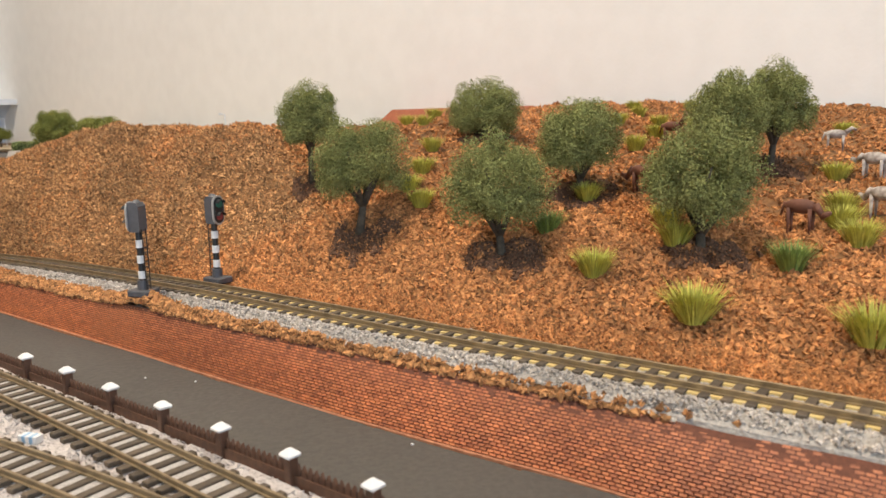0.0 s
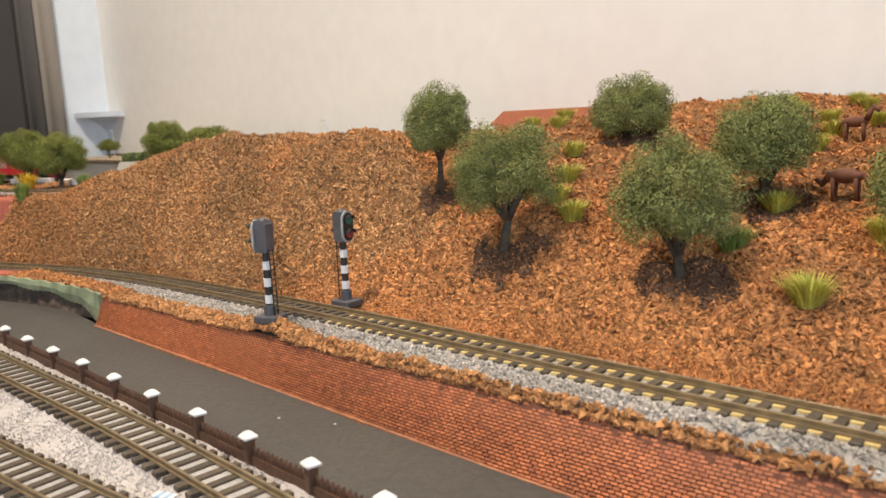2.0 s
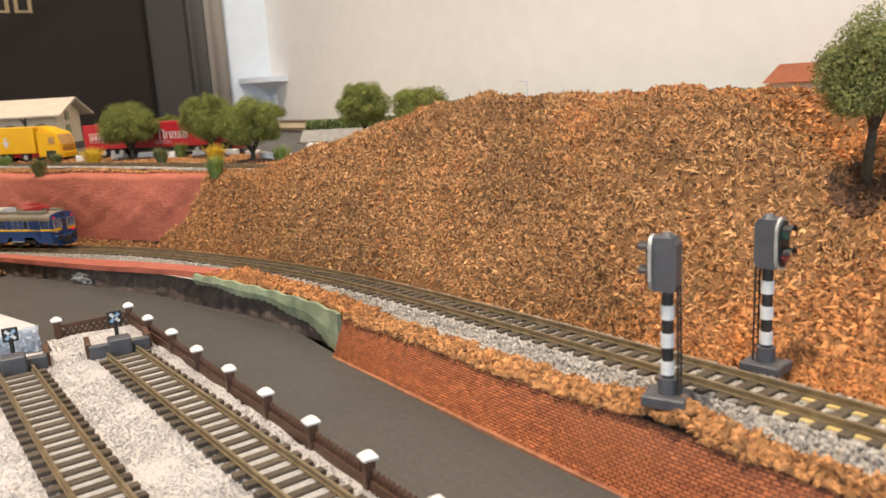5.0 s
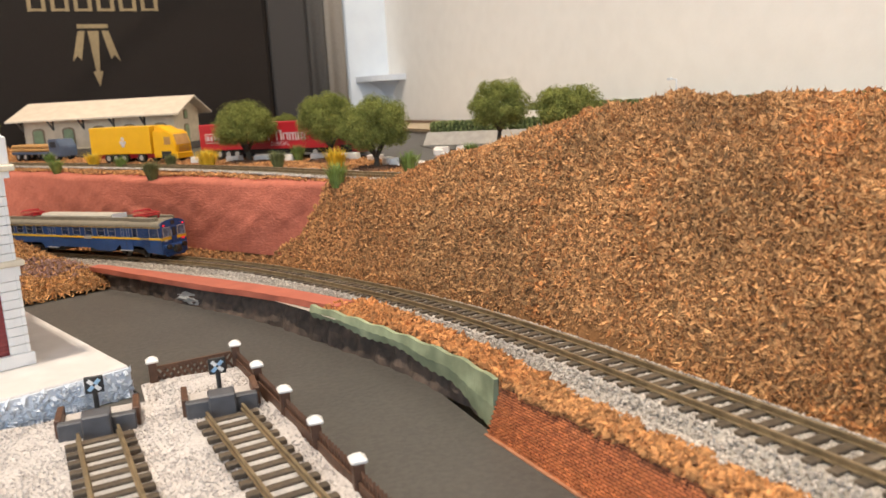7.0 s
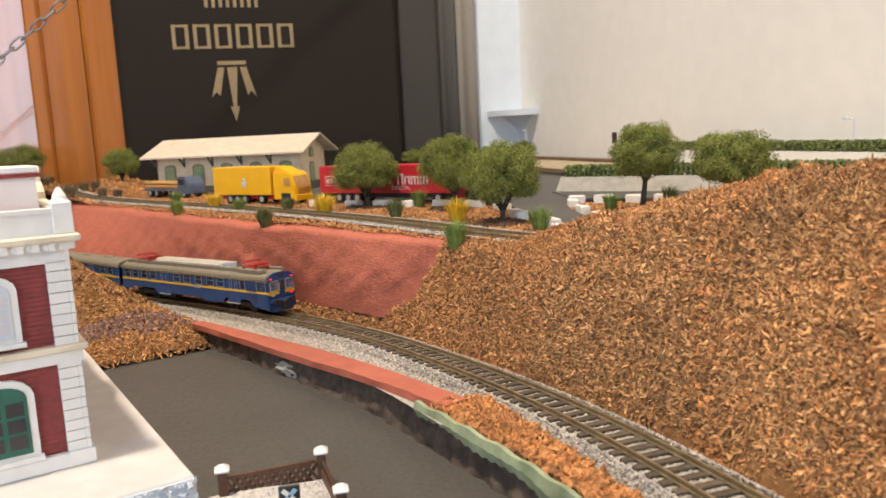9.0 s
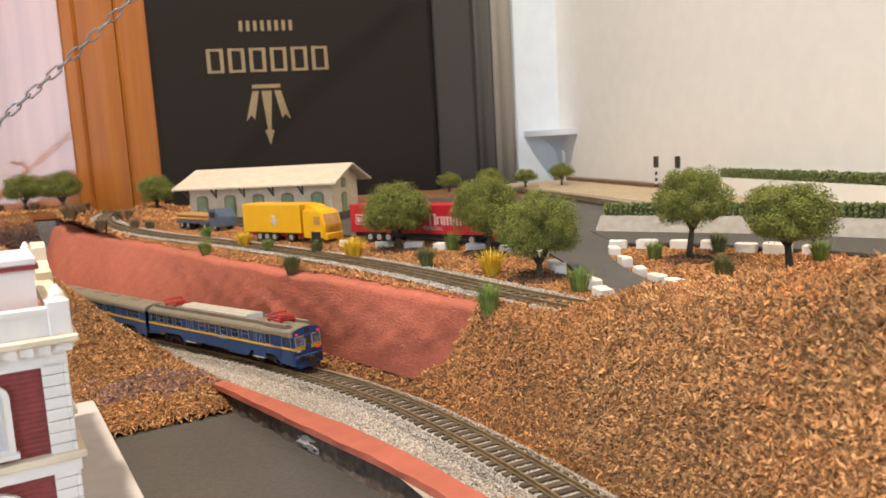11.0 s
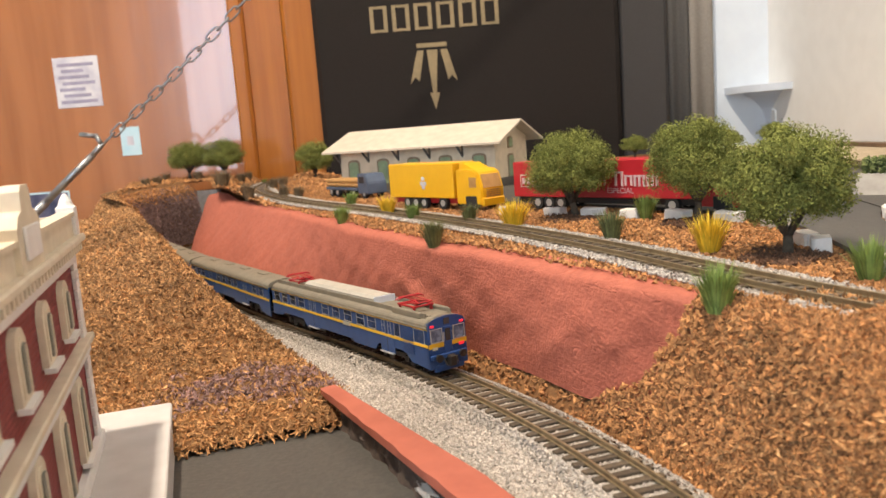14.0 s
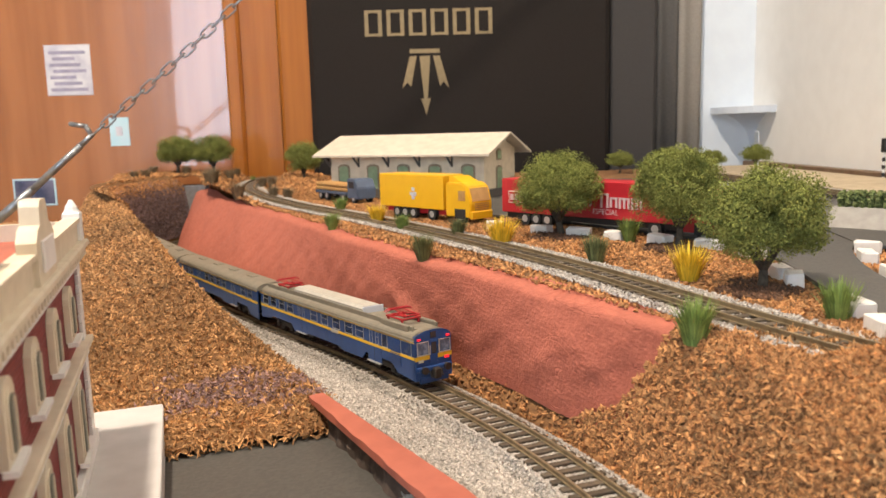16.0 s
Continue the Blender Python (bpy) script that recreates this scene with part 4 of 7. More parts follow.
# low crumbs get the dark colour that holds the cutting's shade, the crest stays plain
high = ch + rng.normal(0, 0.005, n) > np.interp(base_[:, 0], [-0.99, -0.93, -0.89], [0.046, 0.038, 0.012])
stuff(grains("cork_crumbs", cwp[~high], 0.0010, "cork_purple", 91, stretch=1.8, chip=True), "stained cork crumbs with the shade of the cutting in their dark colour", "cork crumbs")
stuff(grains("cork_crumbs", cwp[high], 0.0010, "cork", 92, stretch=1.8, chip=True), "cork crumbs along the crest above the cutting", "cork crumbs")

portal = thing("tunnel_portal", "grey stone tunnel portal where the cutting ends", "tunnel portal")
pm = Matrix.Translation((-1.128, -0.1640, 0.0)) @ Matrix.Rotation(radians(17.5), 4, "Z")
boxed("pillar", (-0.010, 0.0, -0.0085, 0.0135, 0.044, 0.0945), "portal_light", portal, "light blue grey stone pillar", m=pm, bevel=0.0006)
boxed("lintel", (0.004, 0.135, 0.0110, 0.0140, 0.0800, 0.0950), "portal", portal, m=pm, bevel=0.0005)
# added lining: stops light leaking in, shows as earth through the mouth
boxed("tunnel_lining", (-0.060, 0.160, 0.095, 0.099, 0.044, 0.0925), "earth", portal, m=pm)
boxed("tunnel_lining", (-0.064, -0.060, -0.012, 0.099, 0.044, 0.0925), "earth", portal, m=pm)
tp = strew(9000, -1.19, -0.87, -0.30, 0.0, lambda x, y: plateau_z(x, y), lambda x, y: (x < -0.885) & ((x < -1.02) | (y < clay_y(x) + 0.02)) & ~in_cutting(x, y) & (np.abs(y - np.interp(x, upper_line[::-1, 0], upper_line[::-1, 1])) > 0.0125), 0.0004)
stuff(grains("cork_crumbs", tp, 0.0019, "cork", 19), "cork crumbs on the ground above the tunnel", "cork crumbs")
for k in range(3):
    boxed("road_speck", (0, 0.0006, 0, 0.0005, 0, 0.0003), "white", bpy.data.objects["road"], m=Matrix.Translation(((-0.2105, 0.107, ROAD_Z + 0.0004), (-0.196, 0.1145, ROAD_Z + 0.0004), (-0.118, 0.122, ROAD_Z + 0.0004))[k]))

# ---- fence ----
fence = thing("picket_fence", "brown plastic picket fence with white capped posts beside the road", "fence")
pk = bmesh.new()
prism(pk, [(-0.00058, 0.0), (0.00058, 0.0), (0.00058, 0.0050), (0.0, 0.0063), (-0.00058, 0.0050)], -0.0003, 0.0003)
pk_me = bpy.data.meshes.new("picket")
pk.to_mesh(pk_me)
pk.free()
pk_me.materials.append(M["fence"])
po = bmesh.new()
box(po, -0.0011, 0.0011, -0.0011, 0.0011, -0.001, 0.0082, bevel=0.0002)
po_me = bpy.data.meshes.new("post")
po.to_mesh(po_me)
po.free()
po_me.materials.append(M["fence"])
ca = bmesh.new()
box(ca, -0.0017, 0.0017, -0.0017, 0.0017, 0.0080, 0.0089, bevel=0.0003)
cyl(ca, 0.0019, 0.0008, 0.0089, 0.0096, 4, Matrix.Rotation(radians(45), 4, "Z"))
ca_me = bpy.data.meshes.new("cap")
ca.to_mesh(ca_me)
ca.free()
ca_me.materials.append(M["white"])
fx = [-0.4331 + 0.0223 * k for k in range(21)]
fr = random.Random(3)
for k, x in enumerate(fx):
    y = float(fence_y(x))
    p = new("post", po_me)
    p.parent = fence
    p.matrix_basis = Matrix.Translation((x, y, ROAD_Z)) @ Matrix.Rotation(radians(-4 + fr.uniform(-4, 4)), 4, "Z") @ Matrix.Rotation(radians(fr.uniform(-2, 2)), 4, "X")
    c = new("cap", ca_me)
    c.parent = p
    if k < len(fx) - 1:
        x2 = fx[k + 1]
        y2 = float(fence_y(x2))
        a = math.atan2(y2 - y, x2 - x)
        pm2 = Matrix.Translation((x, y, ROAD_Z)) @ Matrix.Rotation(a, 4, "Z")
        L = math.hypot(x2 - x, y2 - y)
        pan = boxed("rail_board", (0.0011, L - 0.0011, -0.00055, -0.0002, 0.0006, 0.0044), "fence", fence)
        pan.matrix_basis = pm2
        n = 12
        for j in range(n):
            q = new("picket", pk_me)
            q.parent = pan
            q.matrix_basis = Matrix.Translation((0.0018 + (L - 0.0036) * j / (n - 1), 0.0002, 0.0004))
# trellis across the end of the yard
trel = thing("trellis_fence", "brown trellis fence with white capped posts across the siding end", "fence")
a, b = Vector((-0.4331, 0.0675, ROAD_Z)), Vector((-0.4311, 0.0460, ROAD_Z))
p = new("post", po_me)
p.parent = trel
p.matrix_basis = Matrix.Translation(b)
c = new("cap", ca_me)
c.parent = p
m = Matrix.Translation(b) @ Matrix.Rotation(math.atan2((a - b).y, (a - b).x), 4, "Z")
L = (a - b).length
boxed("bottom_rail", (0.001, L, -0.0004, 0.0004, 0.0006, 0.0014), "fence", trel, m=m)
boxed("top_rail", (0.001, L, -0.0004, 0.0004, 0.0058, 0.0066), "fence", trel, m=m)
for j in range(11):
    for s in (-1, 1):
        x = 0.002 + (L - 0.003) * j / 10
        bm = bmesh.new()
        box(bm, -0.0004, 0.0004, -0.0002, 0.0002, -0.0034, 0.0034, m=m @ Matrix.Translation((x, 0.00025 * s, 0.0036)) @ Matrix.Rotation(radians(38 * s), 4, "Y"))
        part("lath", bm, "fence", trel)

# ---- buffer stops ----


def buffer_stop(x, y, turn):
    t = thing("buffer_stop", "dark grey siding buffer stop with a blue and white disc sign", "buffer stop", "buffer stops", at=Matrix.Translation((x, y, 0.0525)) @ Matrix.Rotation(radians(turn), 4, "Z"))
    boxed("cross_beam", (-0.0025, 0.0, -0.0085, 0.0085, 0.0, 0.0045), "signal_grey", t, bevel=0.0003)
    boxed("buffer_block", (-0.003, 0.0025, -0.0032, 0.0032, 0.0, 0.0062), "signal_grey", t, bevel=0.0004)
    for s in (-1, 1):
        boxed("side_wall", (-0.0125, -0.0025, 8.5e-3 * s - 0.0008, 8.5e-3 * s + 0.0008, 0.0, 0.0048), "fence", t, "rusty brown side wall", bevel=0.0002)
    boxed("gravel_fill", (-0.012, -0.0028, -0.0076, 0.0076, 0.0, 0.0026), "ballast_pale", t)
    bm = bmesh.new()
    rod(bm, (-0.006, 0, 0.002), (-0.006, 0, 0.0095), 0.0006, 8)
    po_ = part("sign_post", bm, "black", t)
    sign = boxed("sign", (-0.0064, -0.0058, -0.0021, 0.0021, 0.0088, 0.0130), "black", t, bevel=0.0002)
    for k in range(4):
        bm = bmesh.new()
        box(bm, -0.0057, -0.0055, -0.00045, 0.00045, 0.0003, 0.0018, m=Matrix.Translation((0, 0, 0.0109)) @ Matrix.Rotation(radians(45 + 90 * k), 4, "X"))
        part("sign_petal", bm, "blue_sign" if k % 2 else "white", sign)
    return t


buffer_stop(-0.3965, 0.0590, -5)
buffer_stop(-0.3995, 0.0310, -4)

# ---- signals ----


def signal(x, y, z, turn, facing, label):
    t = thing("railway_signal", label, "railway signal", "line signals", at=Matrix.Translation((x, y, z)) @ Matrix.Rotation(radians(turn), 4, "Z"))
    boxed("base_plate", (-0.0040, 0.0040, -0.0034, 0.0034, -0.001, 0.0012), "signal_grey", t, bevel=0.0003)
    part("base_drum", cyl(bmesh.new(), 0.0018, 0.0018, 0.0012, 0.0042, 16), "signal_grey", t)
    part("mast", cyl(bmesh.new(), 0.00105, 0.00105, 0.0042, 0.0215, 16), "black", t)
    for k in range(3):
        part("white_band", cyl(bmesh.new(), 0.00125, 0.00125, 0.0048 + 0.0052 * k, 0.0074 + 0.0052 * k, 16), "white", t, "white painted mast band")
    head = part("lamp_head", prism(bmesh.new(), [(-0.0022, 0.0205), (0.0016, 0.0205), (0.0020, 0.0215), (0.0020, 0.0290), (0.0012, 0.0302), (-0.0022, 0.0302)], -0.0020, 0.0020), "signal_grey", t)
    part("cap_dome", cyl(bmesh.new(), 0.0016, 0.0008, 0.0302, 0.0310, 12), "signal_grey", t)
    # oval target plate on the face
    bm = bmesh.new()
    o = []
    for k in range(24):
        a_ = 2 * math.pi * k / 24
        o.append((0.0026 * math.cos(a_), 0.02535 + 0.0022 * (1 if math.sin(a_) > 0 else -1) * (abs(math.sin(a_)) > 1e-6) + 0.0030 * math.sin(a_)))
    prism(bm, o, -0.0003, 0.0003, m=Matrix.Translation((-0.0025, 0, 0)) @ Matrix.Rotation(radians(90), 4, "Z"))
    plate = part("target_plate", bm, "silver", t, "pale rimmed oval target plate")
    bm = bmesh.new()
    prism(bm, [(px * 0.82, 0.02535 + (pz - 0.02535) * 0.88) for px, pz in o], -0.0002, 0.0002, m=Matrix.Translation((-0.0029, 0, 0)) @ Matrix.Rotation(radians(90), 4, "Z"))
    part("target_face", bm, "black", plate)
    for zc, mname in ((0.0276, "teal"), (0.0232, "burgundy")):
        bm = bmesh.new()
        cyl(bm, 0.0014, 0.0014, 0.0, 0.0004, 14, Matrix.Translation((-0.0031, 0, zc)) @ Matrix.Rotation(radians(-90), 4, "Y"))
        lens = part("lens", bm, mname, plate)
        bm = bmesh.new()
        for k in range(8):
            a0, a1 = radians(10 + 20 * k), radians(30 + 20 * k)
            q = [(-0.0031, 0.0016 * math.cos(a0), zc + 0.0016 * math.sin(a0)), (-0.0031, 0.0016 * math.cos(a1), zc + 0.0016 * math.sin(a1)), (-0.0049, 0.0016 * math.cos(a1), zc + 0.0016 * math.sin(a1)), (-0.0049, 0.0016 * math.cos(a0), zc + 0.0016 * math.sin(a0))]
            bm.faces.new([bm.verts.new(w) for w in q])
        part("hood", bm, "black", plate)
    ladder = part("ladder_rail", rod(bmesh.new(), (0.0022, -0.0010, 0.001), (0.0020, -0.0010, 0.0215), 0.0002, 6), "black", t)
    part("ladder_rail", rod(bmesh.new(), (0.0022, 0.0010, 0.001), (0.0020, 0.0010, 0.0215), 0.0002, 6), "black", t)
    for k in range(12):
        part("rung", rod(bmesh.new(), (0.0022, -0.0010, 0.0025 + 0.0016 * k), (0.0022, 0.0010, 0.0025 + 0.0016 * k), 0.00016, 5), "black", t)
    return t


signal(-0.2452, 0.1268, 0.0680, 25, -1, "grey signal on a black and white banded mast")
signal(-0.2443, 0.1545, 0.0676, 190, 1, "colour light signal with an oval target plate at the hill foot")

# ---- trees and tufts ----


def leaf_cloud(rngs, centre, radii, n, size, flat_bottom=0.55):
    """Small leaf blades spread through an uneven crown of overlapping clumps."""
    k = 120
    u = rngs.normal(size=(k, 3))
    u /= np.linalg.norm(u, axis=1)[:, None]
    u[:, 2] = np.where(u[:, 2] < -flat_bottom, -flat_bottom * rngs.uniform(0.3, 1, k), u[:, 2])
    cl = u * rngs.uniform(0.45, 0.80, k)[:, None]
    cr = rngs.uniform(0.18, 0.32, k)
    w = rngs.integers(0, k, n)
    d = rngs.normal(size=(n, 3))
    d /= np.linalg.norm(d, axis=1)[:, None]
    p = cl[w] + d * (cr[w] * rngs.uniform(0.30, 1.05, n) ** 0.5)[:, None]
    p = p * np.array(radii) + np.array(centre)
    a = rngs.normal(size=(n, 3))
    a /= np.linalg.norm(a, axis=1)[:, None]
    b = np.cross(a, d)
    b /= np.maximum(np.linalg.norm(b, axis=1), 1e-6)[:, None]
    s = size * rngs.uniform(0.6, 1.4, n)[:, None]
    v = np.stack([p - a * s * 0.9 + b * s * 0.5, p + a * s, p - a * s * 0.5 - b * s * 0.75], 1).reshape(-1, 3)
    f = (np.arange(n)[:, None] * 3 + np.arange(3)[None]).tolist()
    return v, f


def tree(seed, x, y, z, top, radii, mat="leaf", label="", n=5200, leaf=0.00075):
    r = np.random.default_rng(seed)
    rr = random.Random(seed)
    radii = tuple(q * 1.22 for q in radii)
    n = int(n * 9.0)
    leaf *= 0.42
    t = thing("model_tree", label, "tree", "olive trees", at=Matrix.Translation((x, y, z)))
    cz = top - z - radii[2] * 0.93
    bm = bmesh.new()
    w = max(radii) * 0.078
    fork = max(0.25 * cz, cz - radii[2] * 0.75)
    lean = (rr.uniform(-0.1, 0.1) * cz, rr.uniform(-0.1, 0.1) * cz)
    rod(bm, (0, 0, -0.002), (lean[0], lean[1], fork), w * 1.15, 9, w * 0.75)
    for k in range(6):
        a = k * 1.05 + rr.uniform(-0.3, 0.3)
        e = (lean[0] + math.cos(a) * radii[0] * 0.55, lean[1] + math.sin(a) * radii[1] * 0.55, cz + rr.uniform(-0.2, 0.3) * radii[2])
        mid = ((lean[0] + e[0]) / 2 + rr.uniform(-1, 1) * w, (lean[1] + e[1]) / 2, fork + (e[2] - fork) * 0.6)
        rod(bm, (lean[0], lean[1], fork - w * 0.5), mid, w * 0.62, 7, w * 0.42)
        rod(bm, mid, e, w * 0.42, 6, w * 0.15)
    part("trunk", bm, "bark", t, smooth=True)
    v, f = leaf_cloud(r, (lean[0], lean[1], cz), radii, n, leaf)
    pydata("crown", v, f, mat, t)
    return t


TREES = [  # x, y, crown top, half widths
    (-0.2045, 0.1870, 0.1255, (0.0168, 0.0168, 0.0155), "leaf"), (-0.1455, 0.1930, 0.1200, (0.0158, 0.0158, 0.0160), "leaf"), (-0.2560, 0.2090, 0.1385, (0.0116, 0.0116, 0.0135), "leaf"),
    (-0.2115, 0.2665, 0.1400, (0.0145, 0.0145, 0.0130), "leaf"), (-0.1420, 0.2300, 0.1310, (0.0135, 0.0135, 0.0140), "leaf"), (-0.0900, 0.2110, 0.1235, (0.0148, 0.0148, 0.0165), "leaf"),
    (-0.1075, 0.2690, 0.1375, (0.0128, 0.0128, 0.0140), "leaf"), (-0.0985, 0.2890, 0.1405, (0.0126, 0.0126, 0.0140), "leaf")]
for k, (x, y, top, rad, mat) in enumerate(TREES):
    tree(20 + k, x, y, float(hill(x, y)), top, rad, mat, "olive green model tree with a rounded crown on the cork hillside", leaf=0.0008)
PTREES = [(-0.5760, 0.2375, 0.1355, (0.0145, 0.0145, 0.0138), "leaf_dark"), (-0.5215, 0.2480, 0.1300, (0.0160, 0.0150, 0.0118), "leaf_dark"), (-0.6950, 0.1305, 0.1315, (0.0176, 0.0176, 0.0152), "leaf_dark"),
          (-0.6500, 0.1680, 0.1330, (0.0168, 0.0168, 0.0155), "leaf_dark"), (-0.5710, 0.1670, 0.1300, (0.0160, 0.0160, 0.0150), "leaf_dark")]
for k, (x, y, top, rad, mat) in enumerate(PTREES):
    tree(40 + k, x, y, 0.0935, top, rad, mat, "dark green bushy model tree standing on the upper level", n=6500, leaf=0.0009)
for k, (x, y, top, rad) in enumerate([(-1.12, -0.053, 0.136, (0.0165, 0.0165, 0.0160)), (-1.155, -0.187, 0.1450, (0.0188, 0.0188, 0.0155)), (-1.160, -0.150, 0.1452, (0.0205, 0.0205, 0.0160))]):
    tree(60 + k, x, y, float(plateau_z(x, y)), top, rad, "leaf_dark", "dark green model tree near the tunnel top", n=3500, leaf=0.0012)


# dark crumbs in a shifted disc per crown: soil with tree shade painted in
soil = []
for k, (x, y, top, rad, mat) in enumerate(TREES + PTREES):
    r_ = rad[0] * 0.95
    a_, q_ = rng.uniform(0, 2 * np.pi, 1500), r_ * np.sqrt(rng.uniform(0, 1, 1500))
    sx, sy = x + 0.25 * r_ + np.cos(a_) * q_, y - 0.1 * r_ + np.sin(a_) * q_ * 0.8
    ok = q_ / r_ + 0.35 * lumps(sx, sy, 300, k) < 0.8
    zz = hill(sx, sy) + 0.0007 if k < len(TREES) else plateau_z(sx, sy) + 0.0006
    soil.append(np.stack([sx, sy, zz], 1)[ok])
stuff(grains("soil_crumbs", np.concatenate(soil), 0.0010, "soil_shade", 97, stretch=1.5, chip="nugget"), "dark brown soil crumbs with the tree shade in their colour", "soil crumbs")


def tuft(seed, x, y, z, h, r, mat, label, n=150):
    g = np.random.default_rng(seed)
    a = g.uniform(0, 2 * np.pi, n)
    q = r * 0.30 * np.sqrt(g.uniform(0, 1, n))
    base = np.stack([np.cos(a) * q, np.sin(a) * q, np.full(n, -0.0003)], 1)
    out = g.uniform(0.1, 1.25, n) * r
    tip = np.stack([np.cos(a) * (q + out * 0.6), np.sin(a) * (q + out * 0.6), h * g.uniform(0.6, 1.0, n)], 1)
    mid = base * 0.5 + tip * 0.5 + np.array([0, 0, 0.12 * h])
    side = np.stack([-np.sin(a), np.cos(a), 0 * a], 1) * 0.00015 * (h / 0.008)
    v = np.stack([base - side, base + side, mid + side * 0.8, mid - side * 0.8, tip], 1).reshape(-1, 3)
    i = np.arange(n)[:, None] * 5
    f = (i + np.array([[0, 1, 2, 3]])).tolist() + (i + np.array([[3, 2, 4]])).tolist()
    ob = pydata("grass_tuft", v, f, mat)
    ob.matrix_basis = Matrix.Translation((x, y, z))
    return tagged(ob, label, "grass tuft", "grass tufts")


LIME = [(-0.0789, 0.1828, 0.0125), (-0.2898, 0.3016, 0.0080), (-0.2196, 0.2437, 0.0080), (-0.2091, 0.2262, 0.0090), (-0.2025, 0.2117, 0.0090), (-0.1910, 0.2054, 0.0090), (-0.1398, 0.2099, 0.0095), (-0.1348, 0.2257, 0.0085), (-0.1063, 0.2242, 0.0090),
        (-0.0968, 0.2101, 0.0100), (-0.1807, 0.3291, 0.0080), (-0.1489, 0.2851, 0.0085), (-0.1920, 0.3701, 0.0080), (-0.0654, 0.2111, 0.0100), (-0.0766, 0.2904, 0.0090), (-0.0658, 0.2571, 0.0095), (-0.0616, 0.2397, 0.0095),
        (-0.0537, 0.2276, 0.0100), (-0.0402, 0.1867, 0.0120), (-0.1659, 0.3820, 0.0080), (-0.0928, 0.3609, 0.0080), (-0.1110, 0.1898, 0.0100), (-0.1771, 0.3994, 0.0080), (-0.1669, 0.3418, 0.0080), (-0.1548, 0.3147, 0.0080),
        (-0.2021, 0.3835, 0.0080), (-0.1451, 0.3315, 0.0080), (-0.3350, 0.3300, 0.0080), (-0.3300, 0.3520, 0.0080), (-0.3000, 0.3220, 0.0080), (-0.3100, 0.3620, 0.0080), (-0.2495, 0.2718, 0.0080), (-0.2644, 0.2953, 0.0080)]
for k, (x, y, h) in enumerate(LIME):
    tuft(100 + k, x, y, float(hill(x, y)), h * 0.80, h * 0.95, "grass_lime" if k not in (6, 13) else "grass_green", "bright lime green grass tuft among cork crumbs", n=380)
PT = [(-0.7503, 0.0215, "green", 0.012), (-0.8344, 0.0160, "green", 0.012), (-0.7691, 0.0432, "yellow", 0.011), (-0.7327, 0.0580, "green", 0.011), (-0.6515, 0.0690, "dark", 0.013), (-0.7037, 0.0842, "dark", 0.011),
      (-0.6737, 0.1014, "yellow", 0.013), (-0.6208, 0.1296, "dark", 0.013), (-0.6731, 0.1545, "green", 0.013), (-0.5870, 0.1510, "yellow", 0.012), (-0.5240, 0.1315, "green", 0.013), (-0.5314, 0.1680, "green", 0.013),
      (-0.5885, 0.2279, "green", 0.011), (-0.5857, 0.2583, "dark", 0.012), (-0.5286, 0.2246, "dark", 0.013), (-0.5451, 0.2790, "green", 0.012), (-1.082, -0.204, "brown", 0.013), (-1.095, -0.198, "brown", 0.014), (-1.170, -0.217, "brown", 0.014), (-1.148, -0.176, "brown", 0.015), (-0.985, -0.1050, "brown", 0.020), (-0.923, -0.0690, "brown", 0.016),
      (-1.13, -0.128, "brown", 0.014), (-1.17, -0.131, "brown", 0.013), (-0.949, -0.0485, "brown", 0.013), (-0.935, -0.0350, "brown", 0.012), (-1.050, -0.0785, "brown", 0.014), (-1.03, -0.066, "brown", 0.014), (-1.16, -0.112, "green", 0.008)]
for k, (x, y, c, h) in enumerate(PT):
    tuft(200 + k, x, y, float(plateau_z(x, y)) - 0.0015 * float(y < clay_y(x) + 0.006), h * (1.0 if c == "yellow" else 0.85), h * (0.78 if c == "yellow" else 0.57), "grass_" + c, {"green": "fresh green", "yellow": "bright yellow", "dark": "dark olive", "brown": "dry brown"}[c] + " upright grass tuft beside the upper track", n=260)

# ---- train ----
CL, CW = 0.1330, 0.0148     # car length and width
HW = CW / 2


def car_outline(roof_rise=0.0033):
    eave, foot = 0.0162, 0.0042
    return eave, foot


def window(parent, x, side, w, h, zc, mat="glass", bar=True, name="window"):
    y = side * HW
    t = 0.00012
    win = boxed(name, (x - w / 2, x + w / 2, min(y, y - side * 0.0004), max(y, y - side * 0.0004) if side < 0 else y + 0.00004, zc - h / 2, zc + h / 2), mat, parent)
    e = 0.00022
    bm = bmesh.new()
    y0, y1 = sorted((y - side * 0.0001, y + side * t))
    box(bm, x - w / 2 - e, x - w / 2, y0, y1, zc - h / 2 - e, zc + h / 2 + e)
    box(bm, x + w / 2, x + w / 2 + e, y0, y1, zc - h / 2 - e, zc + h / 2 + e)
    box(bm, x - w / 2, x + w / 2, y0, y1, zc + h / 2, zc + h / 2 + e)
    box(bm, x - w / 2, x + w / 2, y0, y1, zc - h / 2 - e, zc - h / 2)
    if bar:
        box(bm, x - w / 2, x + w / 2, y0, y1, zc + h * 0.08, zc + h * 0.08 + e * 0.7)
    part("window_frame", bm, "silver", win, "silver window frame")
    return win


